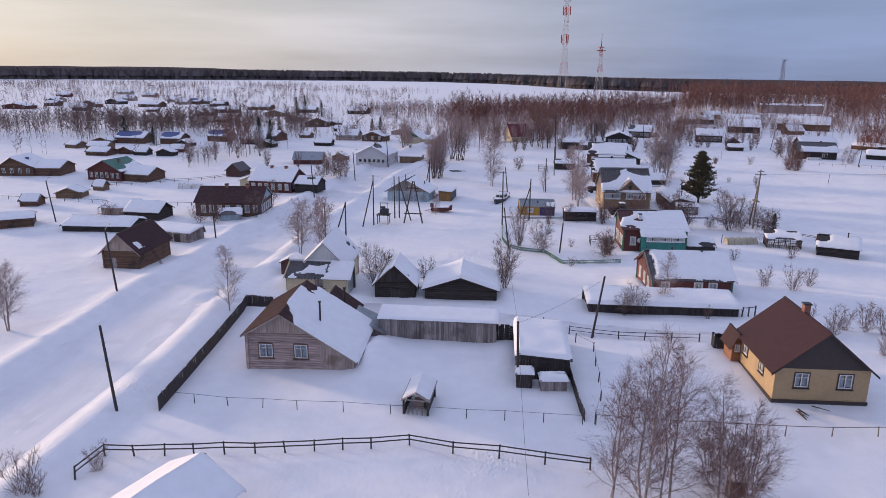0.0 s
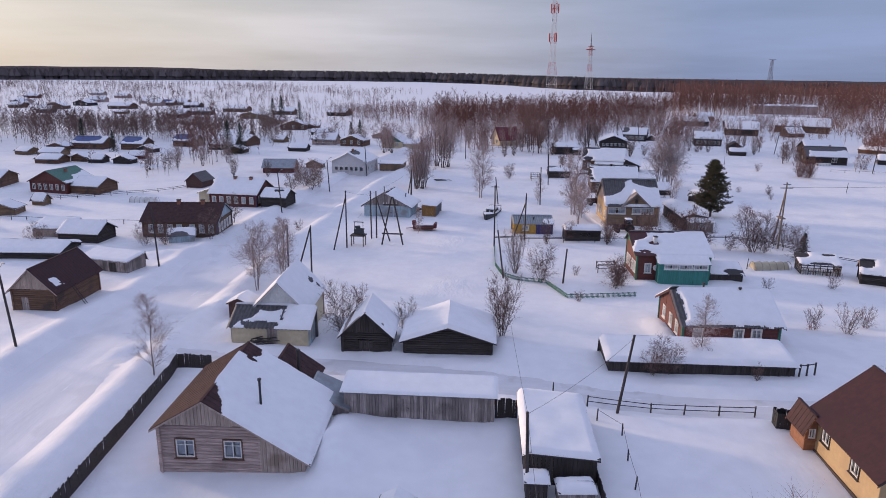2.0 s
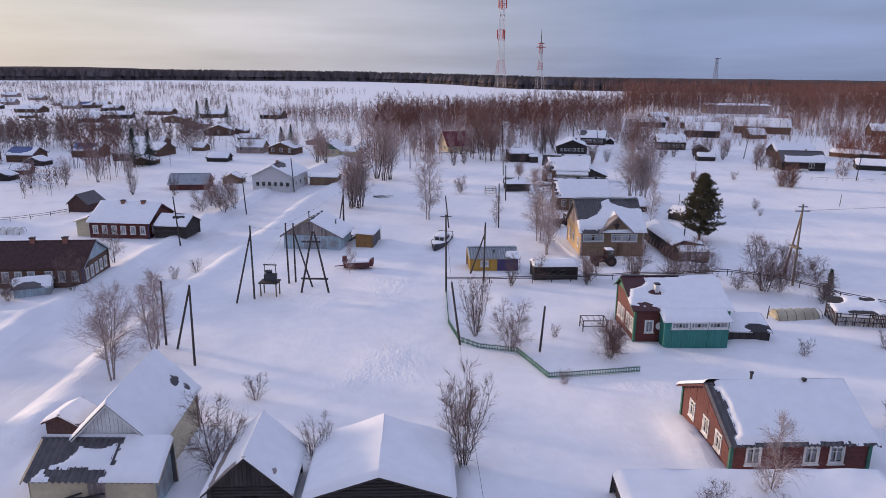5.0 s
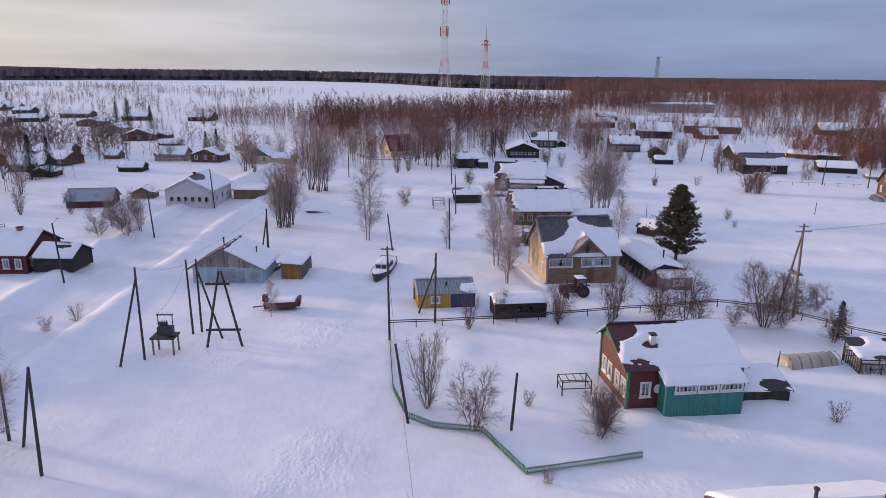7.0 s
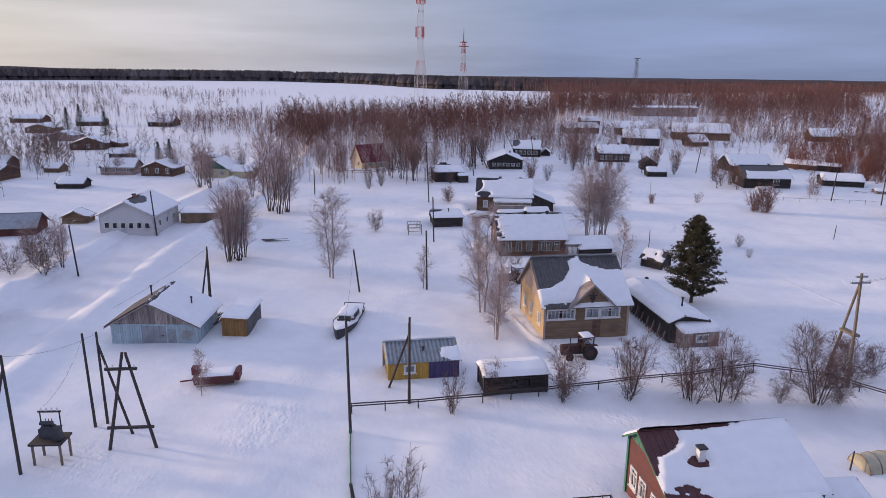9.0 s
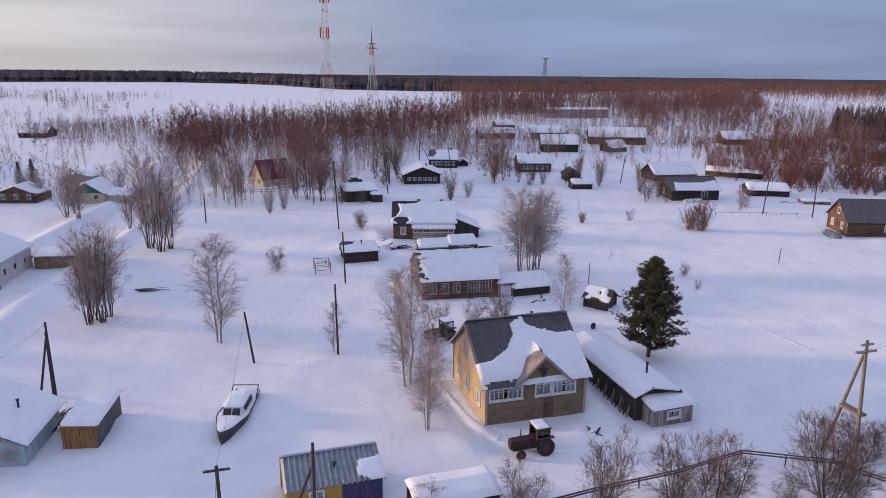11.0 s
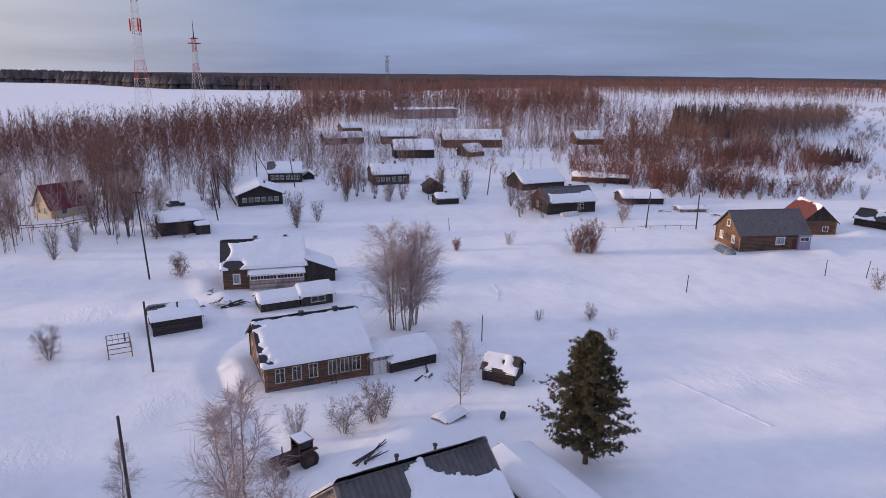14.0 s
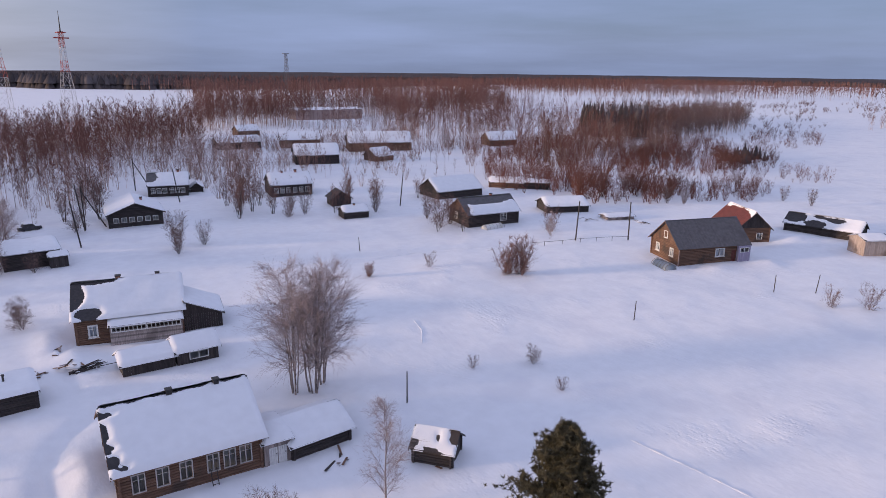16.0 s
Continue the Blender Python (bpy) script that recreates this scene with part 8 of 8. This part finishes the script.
def tractor(x, y, yaw, label, snow=True):
    ob = thing("tractor", x, y, at(x, y) - 0.05, yaw, label, "tractor")
    for yy in (-0.85, 0.85):
        wheel(ob, 0.95, yy, 0.78, 0.42)
        wheel(ob, -1.25, yy * 0.92, 0.42, 0.24)
    b = Bag()
    b.box(-1.9, -0.32, 0.75, 0.2, 0.32, 1.5)
    b.box(-1.98, -0.28, 0.8, -1.9, 0.28, 1.4)
    part("hood", b, BROWN_OLD, ob, "faded brown hood")
    b = Bag()
    b.box(-1.7, -0.25, 0.5, 1.3, 0.25, 0.8)
    part("chassis", b, IRON, ob)
    for sx in (0.2, 1.35):
        for sy in (-0.65, 0.65):
            b = Bag()
            b.box(sx - 0.05, sy - 0.05, 1.0, sx + 0.05, sy + 0.05, 2.35)
            part("cab_post", b, RUST, ob)
    b = Bag()
    b.box(0.15, -0.7, 0.9, 1.4, 0.7, 1.4)
    part("cab", b, RUST, ob, "rusty red cab")
    b = Bag()
    b.box(0.1, -0.75, 2.35, 1.45, 0.75, 2.45)
    part("cab_roof", b, RUST, ob)
    for yy in (-0.95, 0.6):
        b = Bag()
        b.box(0.3, yy, 1.55, 1.7, yy + 0.35, 1.62)
        part("mudguard", b, RUST, ob)
    for yy in (-0.67, 0.67):
        b = Bag()
        b.box(0.26, yy - 0.01, 1.42, 1.3, yy + 0.01, 2.33)
        part("cab_glass", b, GLASS, ob, "cab glass")
    b = Bag()
    b.tube((-0.9, 0.15, 1.5), (-0.9, 0.15, 2.2), 0.05, n=6)
    part("exhaust", b, IRON, ob)
    snow_cap(lambda u, v: (0.1 + u, 0.75 - v, 2.46), 1.35, 1.5, 0.07, ob, 0.15, 0.0)


tractor(24.8, 139.6, 4, "old rusty wheeled tractor parked before the house")
tractor(23.6, 164.6, 12, "old red tractor half buried in the snow")


def sled(x, y, yaw):
    ob = thing("cart", x, y, at(x, y), yaw, "rusty red farm cart sunk in the snow", "cart")
    b = Bag()
    b.hexa((0.6, -0.9, 0.25), (4.2, -0.9, 0.35), (4.2, 0.9, 0.35), (0.6, 0.9, 0.25), (0.5, -1.05, 1.0), (4.4, -1.05, 1.15), (4.4, 1.05, 1.15), (0.5, 1.05, 1.0))
    part("tub", b, CART_RED, ob)
    b = Bag()
    b.tube((0.6, 0, 0.4), (-0.9, 0, 0.25), 0.08, n=6)
    part("drawbar", b, CART_RED, ob)
    b = Bag()
    b.box(0.3, -0.35, 1.0, 0.9, 0.35, 1.75)
    part("winch", b, CART_RED, ob)
    b = Bag()
    b.hexa((4.3, -0.7, 0.5), (4.7, -0.7, 0.5), (4.7, 0.7, 0.5), (4.3, 0.7, 0.5), (4.4, -0.8, 1.4), (4.75, -0.8, 1.4), (4.75, 0.8, 1.4), (4.4, 0.8, 1.4))
    part("tailboard", b, CART_RED, ob)
    snow_cap(lambda u, v: (0.9 + u, 1.0 - v, 1.0 + 0.03 * u), 3.4, 2.0, 0.15, ob, 0.2, 0.0)


sled(-13.8, 137.9, -2)


def tunnel_greenhouse(x, y, yaw, L, R, label, mat=TARP):
    ob = thing("greenhouse", x, y, at(x, y), yaw, label, "greenhouse")
    b = Bag()
    n, m = 10, 14
    for i in range(m + 1):
        for j in range(n + 1):
            a = math.pi * j / n
            dip = 0.05 * math.sin(i * 2.1 + j) + (0.08 if i % 3 == 1 else 0)
            b.v.append((L * i / m, -math.cos(a) * R, math.sin(a) * (R * 1.05 - dip) - 0.1))
    for i in range(m):
        for j in range(n):
            k = i * (n + 1) + j
            b.f.append((k, k + n + 1, k + n + 2, k + 1))
    b.f.append(tuple(range(n + 1)))
    b.f.append(tuple(m * (n + 1) + j for j in reversed(range(n + 1))))
    part("film", b, mat, ob, smooth=True)
    for i in range(0, m + 3, 3):
        b = Bag()
        pts = [(L * i / m, -math.cos(math.pi * j / n) * (R + 0.03), math.sin(math.pi * j / n) * (R * 1.05 + 0.03) - 0.1) for j in range(n + 1)]
        run(b, [Vector(p) for p in pts], 0.03, 0.03, 4)
        part("hoop", b, POLE_GREY, ob)


tunnel_greenhouse(39.4, 117.2, 4, 5.0, 1.1, "tunnel greenhouse of yellowed film in the snow")
tunnel_greenhouse(98.6, 227.4, 0, 4.0, 0.9, "pale film tunnel beside the dark cottage", WHITE_PAINT)
tunnel_greenhouse(105.6, 191.0, 70, 3.5, 1.0, "pale film tunnel beside the brown house", ZINC)
tunnel_greenhouse(-76.5, 158.5, 0, 5.2, 1.1, "pale film tunnel in the garden", WHITE_PAINT)


def pole_frame(name, label, x, y, yaw, W, D, h, mat, bars=3):
    ob = thing(name, x, y, at(x, y), yaw, label, "frame")
    for sx in (0, W):
        for sy in (0, D):
            b = Bag()
            b.tube((sx, sy, -0.3), (sx, sy, h), 0.06, n=5)
            part("post", b, mat, ob)
    for k in range(bars):
        z = h * (k + 1) / bars
        b = Bag()
        for p, q in (((0, 0), (W, 0)), ((W, 0), (W, D)), ((W, D), (0, D)), ((0, D), (0, 0))):
            b.tube((*p, z), (*q, z), 0.045, n=4)
        part("rail_ring", b, mat, ob)
    for k in range(5):
        b = Bag()
        b.tube((W * k / 4, 0, h), (W * k / 4, D, h + 0.05), 0.035, n=4)
        part("top_bar", b, mat, ob)
    return ob


pole_frame("garden_frame", "bare pole frame of a garden arbour", 15.9, 112.6, 0, 2.6, 1.6, 1.3, PLANK_DARK, 2)
pole_frame("garden_frame", "bare greenhouse frame of thin poles", 11.6, 192.6, 0, 2.3, 2.8, 1.7, POLE_GREY, 3)


def loose_tyre(x, y):
    ob = thing("tyre", x, y, at(x, y), 30, "old tyre standing in the snow", "tyre")
    wheel(ob, 0, 0, 0.4, 0.25)


loose_tyre(42.9, 163.8)


def fallen_boughs(name, label, x, y, yaw, n, L, mat, seed):
    rnd = random.Random(seed)
    ob = thing(name, x, y, at(x, y), yaw, label, "branches")
    for k in range(n):
        b = Bag()
        p = Vector((rnd.uniform(0, L * 0.3), rnd.gauss(0, 0.35), rnd.uniform(0.05, 0.4)))
        q = p + Vector((L * rnd.uniform(0.4, 0.8), rnd.gauss(0, 0.4), rnd.uniform(-0.1, 0.3)))
        b.tube(p, q, rnd.uniform(0.05, 0.11), 0.03, 6)
        part("bough", b, mat, ob)


fallen_boughs("fallen_boughs", "fallen boughs lying on the snow", -13.4, 190.6, -8, 6, 5.5, BARK, 1)
fallen_boughs("log_heap", "heap of logs between garage and shed", -15.2, 152.5, 65, 14, 5.0, BARK, 2)
fallen_boughs("board_heap", "jumble of boards and firewood in the snow", 25.0, 202.5, 10, 16, 4.0, PLANK_DARK, 3)
fallen_boughs("board_heap", "dark boards sticking out behind the slate roof", 27.5, 161.0, 30, 8, 5.0, PLANK_DARK, 4)
fallen_boughs("board_heap", "scraps of firewood before the store annex", -24.2, 79.9, 0, 10, 4.0, PLANK_DARK, 5)


def ladder(x, y, z, yaw, h, tilt, label):
    ob = new("ladder")
    ob.matrix_basis = pose(x, y, z, -tilt, 0, yaw)
    tagged(ob, label, "ladder")
    for sx in (-0.22, 0.22):
        b = Bag()
        b.box(sx - 0.03, -0.03, 0, sx + 0.03, 0.03, h)
        part("side_rail", b, POLE_WOOD, ob)
    for k in range(int(h / 0.4)):
        b = Bag()
        b.tube((-0.22, 0, 0.3 + k * 0.4), (0.22, 0, 0.3 + k * 0.4), 0.025, n=5)
        part("rung", b, POLE_WOOD, ob)


def barrel(x, y, h, r, label):
    """An old oil drum with rolled hoops and a little snow on its lid."""
    ob = thing("barrel", x, y, at(x, y), 0, label, "barrel")
    b = Bag()
    for z0, z1, q in ((-0.2, h * 0.33, r), (h * 0.33, h * 0.36, r * 1.05), (h * 0.36, h * 0.66, r), (h * 0.66, h * 0.69, r * 1.05), (h * 0.69, h, r)):
        b.tube((0, 0, z0), (0, 0, z1), q, q, 14)
    part("drum", b, RUST, ob)
    b = Bag()
    b.tube((0, 0, h), (0, 0, h + 0.1), r * 0.95, r * 0.6, 14)
    part("snow_cover", b, ROOF_SNOW, ob, "snow on the lid", True)


barrel(16.3, 41.6, 1.3, 0.45, "rusty barrel standing among the birches")
barrel(17.0, 41.9, 1.0, 0.4, "low rusty barrel beside the taller one")
fallen_boughs("loose_boards", "few boards lying before the tan house", 25.9, 54.6, -60, 4, 2.2, PLANK_DARK, 11)
for k in range(22):
    ob = new("leaning_board")
    ob.matrix_basis = pose(35.55 - 0.06 * (k % 3), 142.9 + k * 0.5, at(35.6, 143 + k * 0.5) - 0.1, 0, 12 + (k * 7) % 5, 1)
    tagged(ob, "rough board leaning against the long shed", "board", "boards along the shed")
    b = Bag()
    b.box(-0.02, -0.09, 0, 0.02, 0.09, 1.25 + 0.12 * ((k * 5) % 4))
    part("plank", b, (PLANK_GREY, PLANK_DARK, LOG_BROWN)[k % 3], ob)
ladder(31.2, 176.6, at(31.2, 176.6) - 0.2, 176, 1.5, -20, "short wooden ladder leaning on the brown house")
ladder(-48.7, 93.0, at(-48.7, 93), 90, 3.4, 32, "wooden ladder leaning on the barn roof")


def buried_car(x, y, yaw):
    """A small car under snow, its wheels sunk in the drift."""
    ob = thing("car", x, y, at(x, y) - 0.12, yaw, "small dark car snowed in beside the path", "car")
    b = Bag()
    b.hexa((-1.9, -0.75, 0.25), (1.9, -0.75, 0.25), (1.9, 0.75, 0.25), (-1.9, 0.75, 0.25), (-1.85, -0.72, 0.85), (1.8, -0.72, 0.8), (1.8, 0.72, 0.8), (-1.85, 0.72, 0.85))
    part("body", b, HULL, ob)
    b = Bag()
    b.hexa((-1.3, -0.68, 0.83), (0.9, -0.68, 0.83), (0.9, 0.68, 0.83), (-1.3, 0.68, 0.83), (-0.95, -0.56, 1.38), (0.4, -0.56, 1.38), (0.4, 0.56, 1.38), (-0.95, 0.56, 1.38))
    cab = part("cabin", b, HULL, ob)
    for sy in (-1, 1):
        for x0, x1 in ((-0.95, -0.3), (-0.22, 0.45)):
            b = Bag()
            b.hexa(*[(xx, sy * (0.69 - 0.2 * (zz - 0.83)) + dd, zz) for zz in (0.92, 1.28) for xx, dd in ((x0, -0.015), (x1, -0.015), (x1, 0.015), (x0, 0.015))])
            part("side_window", b, IRON, cab, "dark side window")
    for xx in (-1.2, 1.2):
        for yy in (-0.68, 0.68):
            wheel(ob, xx, yy, 0.3, 0.18)
    for u0, u1, z in ((-0.95, 0.4, 1.38), (0.85, 1.8, 0.82), (-1.85, -1.3, 0.85)):
        snow_cap(lambda u, v, u0=u0, z=z: (u0 + u, 0.6 - v, z), u1 - u0, 1.2, 0.2, ob, 0.15, 0.05)


buried_car(28.8, 273.2, 8)


def dormer():
    """The gabled dormer over the ochre house's veranda."""
    x, y, z = 22.5, 144.6, at(27.3, 145.1) - 0.35
    ob = thing("dormer", x, y, z, 0.5, "plank dormer gable with a carved emblem and snowy roof", "dormer")
    cx, hw, z0, z1, front, back = 5.3, 2.5, 4.3, 6.65, -0.25, 4.6
    n = 10
    for i in range(n):
        b = Bag()
        a0, a1 = cx - hw + 2 * hw * i / n, cx - hw + 2 * hw * (i + 1) / n
        t0, t1 = (z0 + (z1 - z0) * (1 - abs(a - cx) / hw) for a in (a0, a1))
        b.hexa((a0 + 0.01, front, z0 - 0.05), (a1 - 0.01, front, z0 - 0.05), (a1 - 0.01, front + 0.1, z0 - 0.05), (a0 + 0.01, front + 0.1, z0 - 0.05), (a0 + 0.01, front, t0), (a1 - 0.01, front, t1), (a1 - 0.01, front + 0.1, t1), (a0 + 0.01, front + 0.1, t0))
        part("gable_board", b, LOG_OCHRE, ob)
    b = Bag()
    b.tube((cx, front - 0.02, 5.1), (cx, front - 0.1, 5.1), 0.32, n=8)
    b.box(cx - 0.5, front - 0.08, 5.35, cx + 0.5, front - 0.02, 5.5)
    b.box(cx - 0.07, front - 0.1, 4.6, cx + 0.07, front - 0.02, 5.8)
    part("emblem", b, BROWN_CLAD, ob, "dark carved emblem")
    for k, s in enumerate((-1, 1)):
        n = math.hypot(hw, z1 - z0)
        P = (lambda u, v, s=s: (cx + s * hw * v / n, (back - u) if s < 0 else (front - 0.35 + u), z1 + 0.12 - (z1 - z0) * v / n))
        U = back - front + 0.35
        part("roof", roof_plane(P, U, n * 1.14, "flat"), PLANK_GREY, ob)
        holes = ((4.6, 1.7, 1.5, 2.4),) if s < 0 else ((0.2, 1.2, 0.5, 2.0),)
        part("snow_cover", snow_sheet(P, U, n * 1.14, 0.3, holes, 0.22, 3.3 + k), ROOF_SNOW, ob, "thick rounded snow", True)
        b = Bag()
        b.hexa(*[(p[0], p[1] + dy, p[2] + dz) for dz in (-0.3, -0.05) for p, dy in ((P(0 if s > 0 else U, 0), -0.06), (P(0 if s > 0 else U, n * 1.14), -0.06), (P(0 if s > 0 else U, n * 1.14), 0.06), (P(0 if s > 0 else U, 0), 0.06))])
        part("bargeboard", b, PLANK_GREY, ob)


dormer()


def dish(x, y, z, r):
    ob = thing("satellite_dish", x, y, z, 0, "round pale satellite dish on the red wall", "dish")
    b = Bag()
    b.tube((0, 0, 0), (0, -0.09, 0), r * 0.8, r, 18)
    part("bowl", b, WHITE_PAINT, ob)
    b = Bag()
    b.tube((0, -0.09, 0), (0, -0.5, -0.2), 0.02, n=4)
    part("arm", b, IRON, ob)


dish(23.3, 109.78, at(22, 109) + 1.75, 0.42)
house("snow_mound", "overturned skiff under a snow heap", "boat", 37.6, 164.8, 20, 2.6, 1.6, 0.3, 0.45, "x", wall=PLANK_GREY, kind="board", over=0.15, snow=0.45, step=0.2, sink=0.2)


def board_heap(x, y, n, size, seed, label):
    """A tumbled heap of old boards and posts half under snow."""
    rnd = random.Random(seed)
    ob = thing("board_heap", x, y, at(x, y), rnd.uniform(0, 180), label, "board heap")
    for k in range(n):
        a, L = rnd.uniform(0, 3.14), rnd.uniform(0.5, 1.0) * size
        cx, cy, z0 = rnd.gauss(0, size * 0.35), rnd.gauss(0, size * 0.25), rnd.uniform(-0.1, 0.25)
        d = Vector((math.cos(a) * L, math.sin(a) * L, rnd.uniform(-0.15, 0.45)))
        s = Vector((-math.sin(a), math.cos(a), 0)) * 0.09
        p, up = Vector((cx, cy, z0)) - d * 0.5, Vector((0, 0, 0.05))
        b = Bag()
        b.hexa(p - s, p + d - s, p + d + s, p + s, p - s + up, p + d - s + up, p + d + s + up, p + s + up)
        part("board", b, rnd.choice((PLANK_DARK, LOG_BROWN, PLANK_GREY)), ob)
    b = Bag()
    for k in range(7):
        t = 6.2832 * k / 7
        b.v.append((math.cos(t) * size * rnd.uniform(0.4, 0.7), math.sin(t) * size * rnd.uniform(0.3, 0.5), -0.1))
    b.v.append((0.1, 0, 0.34))
    b.f += [(k, (k + 1) % 7, 7) for k in range(7)]
    part("snow_cover", b, ROOF_SNOW, ob, "snow on the boards", True)


for x, y, n, size, seed in ((22.2, 203.6, 9, 2.2, 1), (25.8, 203.4, 7, 1.8, 2), (24.6, 208.0, 6, 1.6, 3), (40.6, 174.6, 6, 1.8, 4), (47.8, 169.4, 7, 1.8, 5), (120.5, 222.5, 8, 2.6, 6), (128.5, 215.0, 7, 2.4, 7), (-70.5, 117.0, 7, 2.2, 8), (31.0, 140.8, 5, 1.2, 9)):
    board_heap(x, y, n, size, seed, "tumbled heap of old boards half under snow")


# ---- ski and sledge tracks ----
def berm(pts, r):
    """The bright ridge of snow thrown up beside a ski or sledge track."""
    bag = Bag()
    k = 0
    for (ax, ay), (bx, by) in zip(pts, pts[1:]):
        n = max(2, int(math.hypot(bx - ax, by - ay) / 0.5))
        for i in range(n + 1):
            x, y = ax + (bx - ax) * i / n, ay + (by - ay) * i / n
            d = Vector((bx - ax, by - ay)).normalized()
            h = r * (0.8 + 0.35 * math.sin(k * 1.7))
            z = at(x, y)
            for w, up in ((-1.3, -0.06), (0.0, h), (1.3, -0.06)):
                bag.v.append((x - d.y * w * r, y + d.x * w * r, z + up))
            if i:
                j = len(bag.v) - 6
                bag.f += [(j, j + 3, j + 4, j + 1), (j + 1, j + 4, j + 5, j + 2)]
            k += 1
    tagged(new("ski_track", bag.mesh("ski_track", ROOF_SNOW, True)), "thin bright ski track across the field", "track", kind="structure")


for pts in (((62.7, 163.3), (63.3, 157.4), (63.8, 151.4)), ((53.7, 187.4), (56.2, 183.5), (58.5, 179.9)), ((61.8, 195.9), (60.9, 192.8), (59.0, 190.1)), ((62, 222), (78, 221), (92, 216), (100, 212))):
    berm(pts, 0.1)
